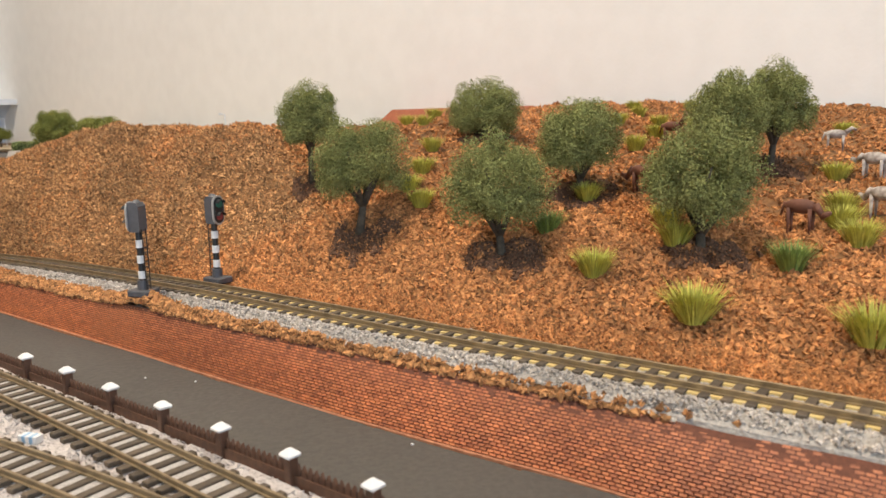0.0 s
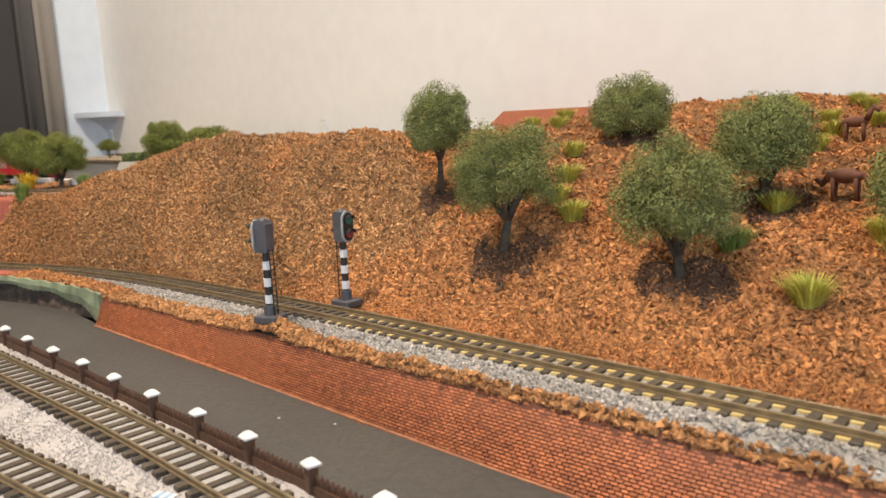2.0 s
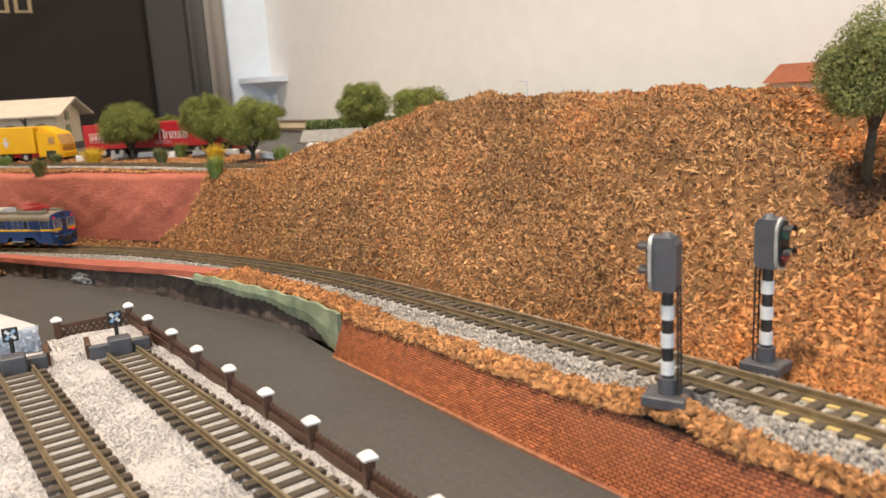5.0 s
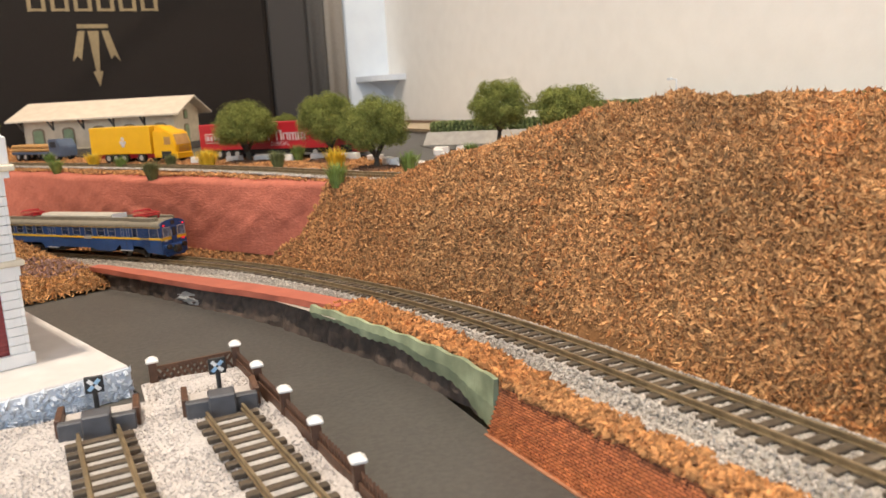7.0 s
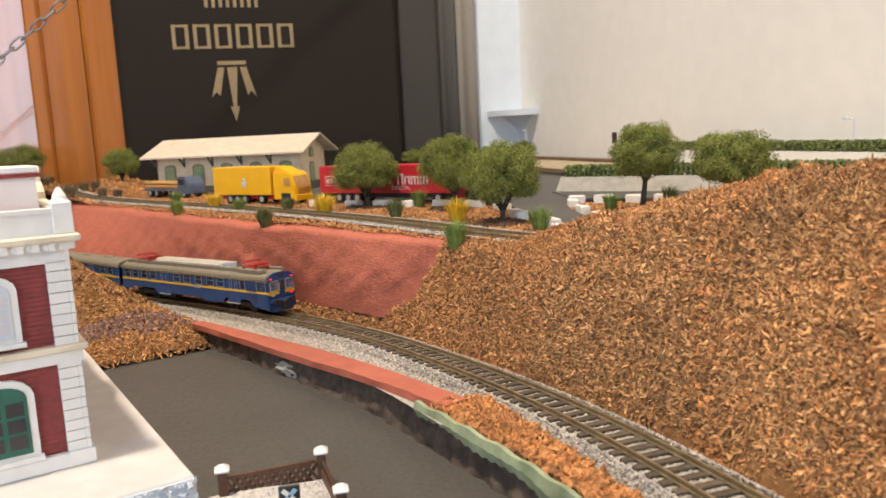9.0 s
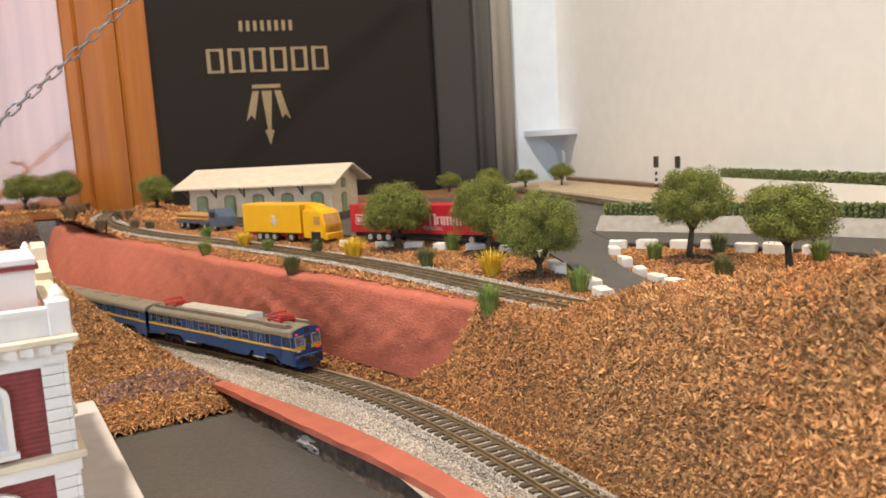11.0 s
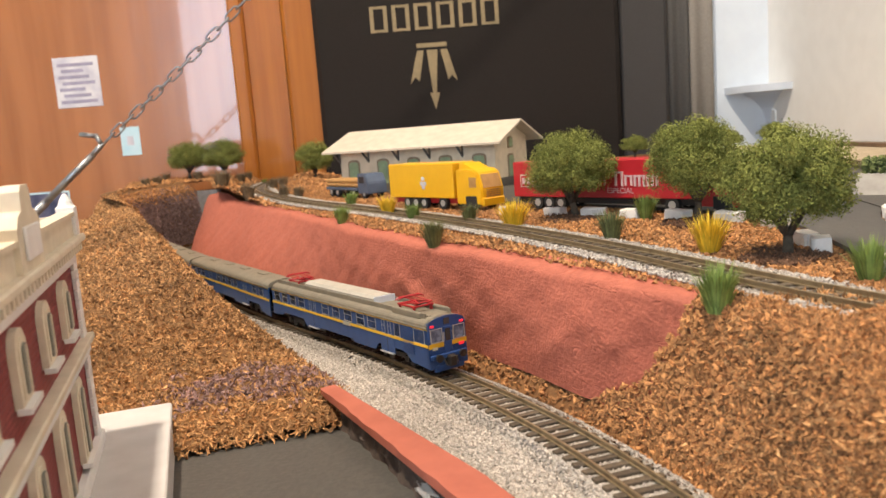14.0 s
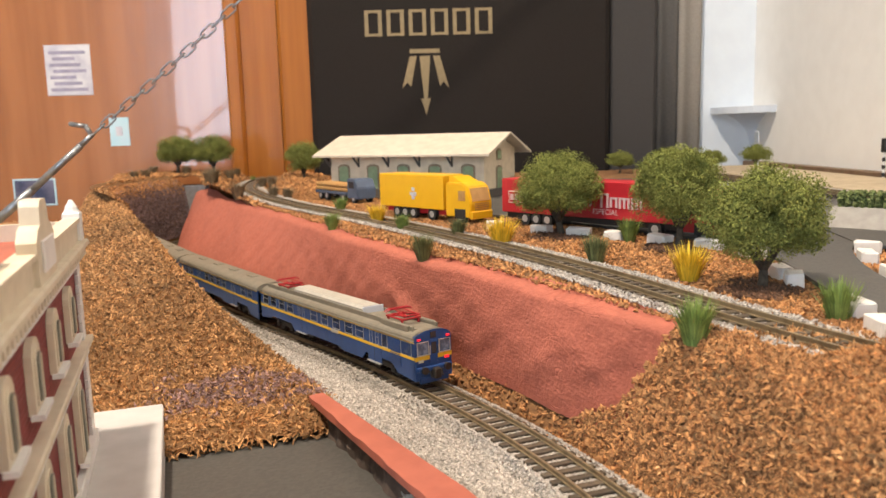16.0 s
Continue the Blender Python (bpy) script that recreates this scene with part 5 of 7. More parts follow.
def pantograph(parent, x, z):
    bm = bmesh.new()
    for s in (-1, 1):
        rod(bm, (x - 0.0055, s * 0.0036, z + 0.0004), (x + 0.0055, s * 0.0036, z + 0.0004), 0.00038, 6)
        rod(bm, (x + s * 0.0052, -0.0036, z + 0.0004), (x + s * 0.0052, 0.0036, z + 0.0004), 0.00038, 6)
    p = part("pantograph", bm, "panto", parent, "red folded pantograph")
    for s in (-1, 1):
        for dx in (-0.0045, 0.0045):
            part("insulator", cyl(bmesh.new(), 0.0006, 0.0005, z - 0.0016, z + 0.0003, 8, Matrix.Translation((x + dx, s * 0.0034, 0))), "panto", p)
        part("lower_arm", rod(bmesh.new(), (x - 0.0040, s * 0.0030, z + 0.0006), (x + 0.0062, s * 0.0024, z + 0.0017), 0.00030, 6), "panto", p)
        part("upper_arm", rod(bmesh.new(), (x + 0.0062, s * 0.0024, z + 0.0017), (x - 0.0030, s * 0.0016, z + 0.0026), 0.00026, 6), "panto", p)
    for dx in (-0.0040, -0.0026):
        bm = bmesh.new()
        rod(bm, (x + dx, -0.0042, z + 0.0028), (x + dx, 0.0042, z + 0.0028), 0.00030, 6)
        for s in (-1, 1):
            rod(bm, (x + dx, s * 0.0042, z + 0.0028), (x + dx, s * 0.0054, z + 0.0021), 0.00026, 6)
        part("contact_bow", bm, "panto", p)
    part("cross_tube", rod(bmesh.new(), (x + 0.0062, -0.0030, z + 0.0017), (x + 0.0062, 0.0030, z + 0.0017), 0.0003, 6), "panto", p)
    part("spring_box", box(bmesh.new(), x - 0.0022, x + 0.0010, -0.0010, 0.0010, z + 0.0002, z + 0.0010, bevel=0.0002), "panto", p)


def bogie(parent, x):
    b = boxed("bogie_frame", (x - 0.0110, x + 0.0110, -0.0052, 0.0052, 0.0026, 0.0048), "chassis", parent, bevel=0.0003)
    for dx in (-0.0072, 0.0072):
        for s in (-1, 1):
            bm = bmesh.new()
            cyl(bm, 0.0029, 0.0029, -0.0004, 0.0004, 18, Matrix.Translation((x + dx, s * (G / 2 - 0.0004), 0.0030)) @ Matrix.Rotation(radians(90), 4, "X"))
            part("wheel", bm, "chassis", b)
            boxed("axle_box", (x + dx - 0.0013, x + dx + 0.0013, s * 0.0056 - 0.0006, s * 0.0056 + 0.0006, 0.0022, 0.0042), "chassis", b)
        part("axle", rod(bmesh.new(), (x + dx, -G / 2, 0.0030), (x + dx, G / 2, 0.0030), 0.0006, 8), "chassis", b)


def rail_car(kind, label):
    """One car along x, its tail at +x, on rails at z = 0."""
    t = thing("train_car", label, "train car", "cars of the train")
    eave, foot = car_outline()
    L2 = CL / 2 - 0.0012
    # side shells with their cut-outs over the bogies
    cut = [(-L2, foot + 0.0002), (-L2 + 0.010, foot + 0.0010), (-L2 + 0.013, foot + 0.0022), (-L2 + 0.033, foot + 0.0022), (-L2 + 0.036, foot - 0.0006), (-0.018, foot - 0.0006), (-0.016, foot + 0.0005), (0.012, foot + 0.0005),
           (0.014, foot - 0.0006), (L2 - 0.036, foot - 0.0006), (L2 - 0.033, foot + 0.0022), (L2 - 0.015, foot + 0.0022), (L2 - 0.011, foot - 0.0008), (L2, foot - 0.0016)]
    for s in (-1, 1):
        bm = bmesh.new()
        prism(bm, cut + [(L2, eave), (-L2, eave)], min(s * HW, s * (HW - 0.0005)), max(s * HW, s * (HW - 0.0005)))
        part("side_panel", bm, "blue", t)
    boxed("floor_pan", (-L2, L2, -HW + 0.0006, HW - 0.0006, foot + 0.0022, foot + 0.003), "chassis", t)
    boxed("end_wall", (-L2, -L2 + 0.0005, -HW + 0.0005, HW - 0.0005, foot + 0.0005, eave), "blue", t)
    boxed("under_gear", (-0.030, -0.016, -0.0052, 0.0052, 0.0022, foot + 0.0022), "chassis", t, bevel=0.0003)
    boxed("under_gear", (0.006, 0.022, -0.0052, 0.0052, 0.0022, foot + 0.0022), "chassis", t, bevel=0.0003)
    # curved roof
    ro = []
    for k in range(17):
        a = math.pi * k / 16
        ro.append((HW * 1.0 * math.cos(a) if 0 < k < 16 else HW * math.cos(a), eave + 0.0031 * math.sin(a) ** 0.75))
    bm = bmesh.new()
    prism(bm, ro, -L2, L2 - (0.0014 if kind == "motor" else 0), m=Matrix.Rotation(radians(90), 4, "Z"))
    part("roof", bm, "roof", t)
    for s in (-1, 1):
        y0, y1 = sorted((s * HW, s * (HW + 0.00016)))
        boxed("yellow_stripe", (-L2, L2, y0, y1, 0.00980, 0.01075), "yellow_line", t, "thick yellow stripe")
        boxed("yellow_stripe", (-L2, L2, y0, y1, 0.01555, 0.01580), "yellow_line", t, "thin yellow stripe")
        boxed("gutter", (-L2, L2, *sorted((s * HW, s * (HW + 0.00035))), 0.01600, 0.01635), "roof", t)
        if kind == "motor":
            wx, dx = [-0.0590, -0.0505, -0.0415, -0.0325, -0.0095, 0.0000, 0.0100, 0.0200, 0.0285], [-0.0215, 0.0390]
        else:
            wx, dx = [-0.0585, -0.0495, -0.0405, -0.0115, -0.0020, 0.0075, 0.0170, 0.0460, 0.0550], [-0.0260, 0.0315]
        for x in wx:
            window(t, x, s, 0.0056, 0.0040, 0.01335)
        for x in dx:
            door = boxed("door", (x - 0.0048, x + 0.0048, *sorted((s * (HW - 0.0001), s * (HW + 0.00008))), 0.0044, 0.0150), "blue", t)
            for k in (-1, 1):
                window(door, x + k * 0.0021, s, 0.0017, 0.0044, 0.01315, name="door_window")
            boxed("door_gap", (x - 0.0001, x + 0.0001, *sorted((s * HW, s * (HW + 0.00012))), 0.0046, 0.0148), "black", door)
            boxed("door_step", (x - 0.0046, x + 0.0046, *sorted((s * (HW - 0.0002), s * (HW + 0.0008))), 0.0040, 0.0044), "silver", door, "silver door step")
        if kind == "motor":
            window(t, 0.0462, s, 0.0034, 0.0044, 0.0132, bar=False)
            gr = boxed("grille", (0.0500, 0.0566, *sorted((s * HW, s * (HW + 0.0001))), 0.0060, 0.0150), "blue", t)
            for k in range(14):
                boxed("slat", (0.0501, 0.0565, *sorted((s * (HW + 0.0001), s * (HW + 0.00025))), 0.0063 + 0.00062 * k, 0.0065 + 0.00062 * k), "blue", gr)
            window(t, L2 - 0.0052, s, 0.0062, 0.0044, 0.0130, mat="interior", bar=False, name="cab_window")
            pl = boxed("maker_plate", (0.0086 - 0.003, 0.0086 + 0.003, *sorted((s * HW, s * (HW + 0.00022))), 0.0094, 0.0108), "silver", t, "small oval builder plate")
    bogie(t, -L2 + 0.0225)
    bogie(t, L2 - 0.0235)
    if kind == "motor":
        # cab end
        fx = L2
        face = bmesh.new()
        o = [(-HW, foot - 0.0016), (HW, foot - 0.0016), (HW, eave)] + [(HW * math.cos(math.pi * k / 16), eave + 0.0031 * math.sin(math.pi * k / 16) ** 0.75) for k in range(1, 16)] + [(-HW, eave)]
        prism(face, o, -0.0003, 0.0014, m=Matrix.Translation((fx - 0.0012, 0, 0)) @ Matrix.Rotation(radians(90), 4, "Z") @ Matrix.Scale(-1, 4, (0, 1, 0)))
        fr_ = part("cab_front", face, "blue", t, "bright blue cab front")
        X0, X1 = fx + 0.0003, fx + 0.00048
        boxed("front_stripe", (fx + 0.0002, X1 - 0.0001, -HW, HW, 0.00940, 0.01090), "yellow_line", fr_, "yellow band")
        for s in (-1, 1):
            wdw = boxed("windscreen", (fx + 0.0001, X1, s * 0.0044 - 0.0021, s * 0.0044 + 0.0021, 0.0112, 0.0156), "interior", fr_, "pale cab windscreen", bevel=0.0003)
            bm = bmesh.new()
            for z_ in (0.0111, 0.0155):
                box(bm, X1 - 0.0001, X1 + 0.0003, s * 0.0044 - 0.0023, s * 0.0044 + 0.0023, z_, z_ + 0.0002)
            for y_ in (-0.0023, 0.0021):
                box(bm, X1 - 0.0001, X1 + 0.0003, s * 0.0044 + y_, s * 0.0044 + y_ + 0.0002, 0.0111, 0.0157)
            part("windscreen_frame", bm, "silver", wdw, "thin silver frame")
            part("handrail", rod(bmesh.new(), (X1 + 0.0004, s * 0.0019, 0.0110), (X1 + 0.0004, s * 0.0017, 0.0142), 0.00018, 6), "silver", fr_, "silver handrail")
            boxed("tail_lamp", (fx + 0.0002, X1 + 0.0003, s * 0.0058 - 0.0006, s * 0.0058 + 0.0006, 0.0163, 0.0169), "red_light", fr_, "lit red marker lamp")
            boxed("headlamp", (fx + 0.0002, X1 + 0.0002, s * 0.0052 - 0.0009, s * 0.0052 + 0.0009, 0.0088, 0.0097), "lamp_glass" if s < 0 else "red_light", fr_, "headlamp in a silver surround")
            bm = bmesh.new()
            cyl(bm, 0.0010, 0.0013, 0.0, 0.0022, 12, Matrix.Translation((fx, s * 0.0046, 0.0062)) @ Matrix.Rotation(radians(90), 4, "Y"))
            part("buffer", bm, "chassis", fr_)
        boxed("front_door", (fx + 0.0001, X1 + 0.0001, -0.0016, 0.0016, 0.0072, 0.0160), "blue", fr_, bevel=0.0002)
        boxed("door_glass", (X1, X1 + 0.0002, -0.0010, 0.0010, 0.0112, 0.0152), "glass", fr_, bevel=0.0002)
        boxed("destination_box", (fx + 0.0002, X1, -0.0011, 0.0011, 0.0166, 0.0186), "glass", fr_)
        boxed("coupler", (fx - 0.001, fx + 0.0030, -0.0014, 0.0014, 0.0030, 0.0066), "chassis", fr_, bevel=0.0004)
        for s in (-1, 1):
            part("brake_hose", rod(bmesh.new(), (fx + 0.0008, s * 0.0026, 0.0064), (fx + 0.0022, s * 0.0022, 0.0034), 0.00022, 6), "black", fr_)
        boxed("snow_plough", (fx - 0.0006, fx + 0.0006, -0.0058, 0.0058, 0.0014, 0.0036), "blue", fr_, bevel=0.0003)
        boxed("apron_beam", (fx - 0.001, fx + 0.0012, -HW + 0.0004, HW - 0.0004, 0.0056, 0.0072), "blue", fr_, bevel=0.0003)
        for s in (-1, 1):
            boxed("roof_fairing", (-L2 + 0.004, L2 - 0.004, *sorted((s * 0.0046, s * 0.0052)), eave + 0.0022, eave + 0.0040), "roof", t)
            boxed("vent_box", (L2 - 0.024, L2 - 0.006, *sorted((s * 0.0044, s * 0.0060)), eave + 0.0020, eave + 0.0042), "roof", t, bevel=0.0003)
        bm = bmesh.new()
        prism(bm, [(-0.0042, eave + 0.0028), (0.0042, eave + 0.0028), (0.0042, eave + 0.0046), (0.0030, eave + 0.0056), (-0.0030, eave + 0.0056), (-0.0042, eave + 0.0046)], -0.034, 0.026, m=Matrix.Rotation(radians(-90), 4, "Z"))
        part("cooling_unit", bm, "pod", t, "long pale grey roof unit")
        boxed("unit_end_plate", (0.0260, 0.0268, -0.0043, 0.0043, eave + 0.0027, eave + 0.0054), "shelf", t, "pale blue white end plate")
        pantograph(t, 0.0475, eave + 0.0044)
        pantograph(t, -0.0470, eave + 0.0040)
        boxed("roof_walk", (-L2 + 0.004, L2 - 0.004, -0.0040, 0.0040, eave + 0.0026, eave + 0.0030), "roof", t)
    else:
        for x in (-0.04, -0.013, 0.013, 0.04):
            boxed("roof_vent", (x - 0.004, x + 0.004, -0.0018, 0.0018, eave + 0.0028, eave + 0.0036), "roof", t, bevel=0.0003)
    boxed("gangway", (-CL / 2 - 0.0006, -L2, -0.0035, 0.0035, foot, 0.0150), "black", t)
    return t


TAIL_X = -0.605
s_line = np.r_[0, np.cumsum(np.linalg.norm(np.diff(main_line[:, :2], axis=0), axis=1))]
s_tail = float(np.interp(-TAIL_X, -main_line[:, 0], s_line))


def on_line(s):
    return Vector([float(np.interp(s, s_line, main_line[:, c])) for c in range(3)])


def seat(ob, k):
    a, b = on_line(s_tail + CL * k + 0.0235), on_line(s_tail + CL * (k + 1) - 0.0235)
    d = a - b
    ob.matrix_basis = Matrix.Translation((a + b) / 2) @ Matrix.Rotation(math.atan2(d.y, d.x), 4, "Z") @ Matrix.Rotation(-math.atan2(d.z, math.hypot(d.x, d.y)), 4, "Y")


motor = rail_car("motor", "blue electric railcar with yellow stripes and lit tail lamps")
seat(motor, 0)
trailer = rail_car("trailer", "blue passenger trailer with a yellow stripe and grey roof")
seat(trailer, 1)
for k in (2,):
    c = copy_thing(trailer, Matrix.Identity(4))
    seat(c, k)

# ---- station on its white slab ----
slab = thing("station_slab", "white foam slab with a rough broken edge under the station", "platform slab")
A, B = Vector((-0.4300, 0.0400)), Vector((-0.5865, -0.0118))
ax = (B - A).normalized()
nrm = Vector((ax.y, -ax.x))
if nrm.y > 0:
    nrm = -nrm
frame_m = Matrix(((ax.x, nrm.x, 0, A.x), (ax.y, nrm.y, 0, A.y), (0, 0, 1, 0), (0, 0, 0, 1)))   # x along the track side, y away from it
LS = (B - A).length
boxed("slab_body", (0.0, LS, 0.0, 0.16, 0.0480, 0.0592), "slab", slab, m=frame_m, bevel=0.0004)
boxed("broken_edge", (-0.0008, 0.0, 0.0, 0.16, 0.0485, 0.0586), "shelf", slab, "pale blue crumbly broken edge", m=frame_m)
sg = np.random.default_rng(5)
eg = np.stack([sg.uniform(-0.0011, -0.0005, 2200), sg.uniform(0.0, 0.16, 2200), 0.0495 + 0.0088 * sg.uniform(0, 1, 2200) ** 0.8], 1)
eg = np.array([frame_m @ Vector(q) for q in eg])
tagged(grains("edge_crumbs", eg, 0.0008, "shelf", 6, parent=slab, stretch=1.6, flat=0.9), kind="stuff")

st = thing("station_building", "burgundy and white model station building with arched windows", "building")
# local frame: x along the long facade from the near corner, y into the building
sm = Matrix(((ax.x, nrm.x, 0, -0.4480), (ax.y, nrm.y, 0, 0.0155), (0, 0, 1, 0), (0, 0, 0, 1)))
SL, SD = 0.1145, 0.085
Z0, ZB, ZC, ZT = 0.0592, 0.0878, 0.1080, 0.1150


def st_box(name, x0, x1, y0, y1, z0, z1, mat, parent=st, label="", bevel=0.0):
    return boxed(name, (x0, x1, y0, y1, z0, z1), mat, parent, label, m=sm, bevel=bevel)


st_box("wall", 0.0005, SL - 0.0005, 0.0005, SD, Z0, ZT, "burgundy")
st_box("plinth", -0.0014, SL + 0.0014, -0.0014, SD + 0.0014, Z0, Z0 + 0.0036, "white", bevel=0.0003)
st_box("string_course", -0.0022, SL + 0.0022, -0.0022, SD + 0.002, ZB - 0.0006, ZB + 0.0010, "cream", bevel=0.0003)
st_box("string_course", -0.0010, SL + 0.0010, -0.0010, SD + 0.001, ZB - 0.0034, ZB - 0.0006, "white")
st_box("frieze", -0.0006, SL + 0.0006, -0.0006, SD, ZC, ZC + 0.0030, "white")
st_box("cornice", -0.0032, SL + 0.0032, -0.0032, SD + 0.003, ZC + 0.0048, ZC + 0.0066, "cream", bevel=0.0004)
st_box("cornice", -0.0018, SL + 0.0018, -0.0018, SD + 0.002, ZC + 0.0030, ZC + 0.0048, "white")
st_box("parapet", -0.0012, SL + 0.0012, -0.0012, 0.0012, ZC + 0.0066, ZC + 0.0116, "cream")
st_box("parapet", -0.0012, 0.0012, 0.0012, SD, ZC + 0.0066, ZC + 0.0116, "white")
st_box("parapet", SL - 0.0012, SL + 0.0012, 0.0012, SD, ZC + 0.0066, ZC + 0.0116, "cream")
st_box("parapet_cap", -0.0020, SL + 0.0020, -0.0020, 0.0020, ZC + 0.0116, ZC + 0.0126, "cream")
st_box("parapet_cap", -0.0020, 0.0020, 0.0020, SD, ZC + 0.0116, ZC + 0.0126, "white")
st_box("roof_deck", 0.0012, SL - 0.0012, 0.0012, SD, ZC + 0.0058, ZC + 0.0074, "red_strip")
st_box("attic", 0.0120, 0.034, 0.0030, 0.06, ZC + 0.0074, 0.1285, "white")
st_box("attic_cap", 0.0114, 0.0346, 0.0024, 0.0606, 0.1285, 0.1302, "white", bevel=0.0003)
st_box("attic_band", 0.0110, 0.0350, 0.0020, 0.0610, 0.1275, 0.1285, "burgundy")
for x, y in ((0.0, 0.0), (SL, 0.0), (0.0, 0.03), (SL, 0.03)):
    bm = bmesh.new()
    box(bm, x - 0.0022, x + 0.0022, y - 0.0022, y + 0.0022, ZC + 0.0066, ZC + 0.0140, bevel=0.0003)
    cyl(bm, 0.0020, 0.0014, ZC + 0.0140, ZC + 0.0152, 10, Matrix.Translation((x, y, 0)))
    cyl(bm, 0.0016, 0.0004, ZC + 0.0152, ZC + 0.0172, 10, Matrix.Translation((x, y, 0)))
    bmesh.ops.transform(bm, matrix=sm, verts=bm.verts)
    part("finial", bm, "white", st)
bm = bmesh.new()
prism(bm, [(0.044, ZC + 0.0066), (0.065, ZC + 0.0066), (0.065, 0.1225), (0.0625, 0.1245), (0.0595, 0.1252), (0.0588, 0.1285), (0.0575, 0.1296), (0.0515, 0.1296), (0.0502, 0.1285), (0.0495, 0.1252), (0.0465, 0.1245), (0.044, 0.1225)], -0.0022, 0.0012)
bmesh.ops.transform(bm, matrix=sm, verts=bm.verts)
part("gable_block", bm, "cream", st)
st_box("gable_panel", 0.0480, 0.0610, -0.0028, -0.0022, ZC + 0.0085, 0.1225, "white", bevel=0.0002)
st_box("parapet", 0.0012, SL - 0.0012, SD - 0.0012, SD + 0.0012, ZC + 0.0066, ZC + 0.0116, "white")
for k in range(34):
    x = 0.002 + (SL - 0.004) * k / 33
    st_box("dentil", x - 0.0007, x + 0.0007, -0.0026, -0.0006, ZC + 0.0030, ZC + 0.0048, "cream")
for k in range(18):
    y = 0.003 + 0.0032 * k
    st_box("dentil", -0.0026, -0.0006, y - 0.0007, y + 0.0007, ZC + 0.0030, ZC + 0.0048, "white")
# corner quoins
for z in [Z0 + 0.0036 + 0.00255 * k for k in range(18)]:
    if z > ZC - 0.001:
        break
    if abs(z + 0.0012 - ZB + 0.001) < 0.002:
        continue
    w = 0.0046
    for x0, x1 in ((-0.0006, w), (SL - w, SL + 0.0006)):
        st_box("quoin", x0, x1, -0.0006, 0.0004, z, z + 0.0024, "white", bevel=0.00015)
    st_box("quoin", -0.0006, 0.0004, 0.0004, w, z, z + 0.0024, "white", bevel=0.00015)


def arch(x, z0, z1, w, rise):
    o = [(x - w, z0), (x + w, z0)]
    for k in range(9):
        a = math.pi * k / 8
        o.append((x + w * math.cos(a), z1 - rise + rise * math.sin(a)))
    return o


def st_window(x, z0, z1, w, rise, end=False):
    """An arched window: surround, joinery and panes."""
    mm = sm if not end else sm @ Matrix.Rotation(radians(90), 4, "Z") @ Matrix.Scale(-1, 4, (0, 1, 0))
    bm = bmesh.new()
    prism(bm, arch(x, z0 - 0.0012, z1 + 0.0016, w + 0.0016, rise + 0.0014), -0.0009, 0.0004, m=mm)
    sur = part("window", bm, "cream" if not end else "white", st, "arched window in a pale surround")
    bm = bmesh.new()
    prism(bm, arch(x, z0, z1, w, rise), -0.0012, -0.0004, m=mm)
    if end:
        part("joinery", bm, "teal" if z0 < ZB else "shelf", sur, "green window joinery" if z0 < ZB else "pale shutter")
        for s in (-1, 1):
            for zz in (0.18, 0.42, 0.66):
                bm = bmesh.new()
                box(bm, x + s * w * 0.47 - w * 0.36, x + s * w * 0.47 + w * 0.36, -0.0014, -0.0011, z0 + (z1 - z0) * zz - (z1 - z0) * 0.09, z0 + (z1 - z0) * zz + (z1 - z0) * 0.10, m=mm)
                part("pane", bm, "glass" if z0 < ZB else "paper", sur)
    else:
        part("joinery", bm, "cream", sur)
        bm = bmesh.new()
        prism(bm, arch(x, z0 + 0.0006, z1 - 0.0010, w * 0.62, rise * 0.6), -0.0016, -0.0012, m=mm)
        pane_ = part("pane", bm, "pane_grey", sur, "narrow grey green pane")
        bm = bmesh.new()
        box(bm, x - w * 0.09, x + w * 0.09, -0.0018, -0.0016, z0 + 0.0006, z1 - 0.0014, m=mm)
        part("glazing_bar", bm, "cream", pane_)
    bm = bmesh.new()
    box(bm, x - w - 0.0022, x + w + 0.0022, -0.0022, 0.0, z0 - 0.0020, z0 - 0.0010, m=mm)
    part("sill", bm, "white", sur)


for x in (0.0900, 0.0650, 0.0400, 0.0160):
    st_window(x, 0.0952, 0.1052, 0.0029, 0.0026)
    st_window(x, 0.0660, 0.0826, 0.0031, 0.0028)
for k in range(4):
    st_window(0.0168 + 0.019 * k, 0.0920, 0.1050, 0.0042, 0.0022, end=True)
    st_window(0.0168 + 0.019 * k, 0.0650, 0.0812, 0.0050, 0.0030, end=True)

# ---- upper level: asphalt, paving, ballast and cork ----


def flat_area(name, outline, z, mat, label, category, thick=0.0008):
    bm = bmesh.new()
    a = [bm.verts.new((x, y, z)) for x, y in outline]
    b = [bm.verts.new((x, y, z - thick)) for x, y in outline]
    bm.faces.new(a)
    bm.faces.new(b[::-1])
    for i in range(len(a)):
        j = (i + 1) % len(a)
        bm.faces.new((a[i], b[i], b[j], a[j]))
    return tagged(part(name, bm, mat), label, category, kind="structure")


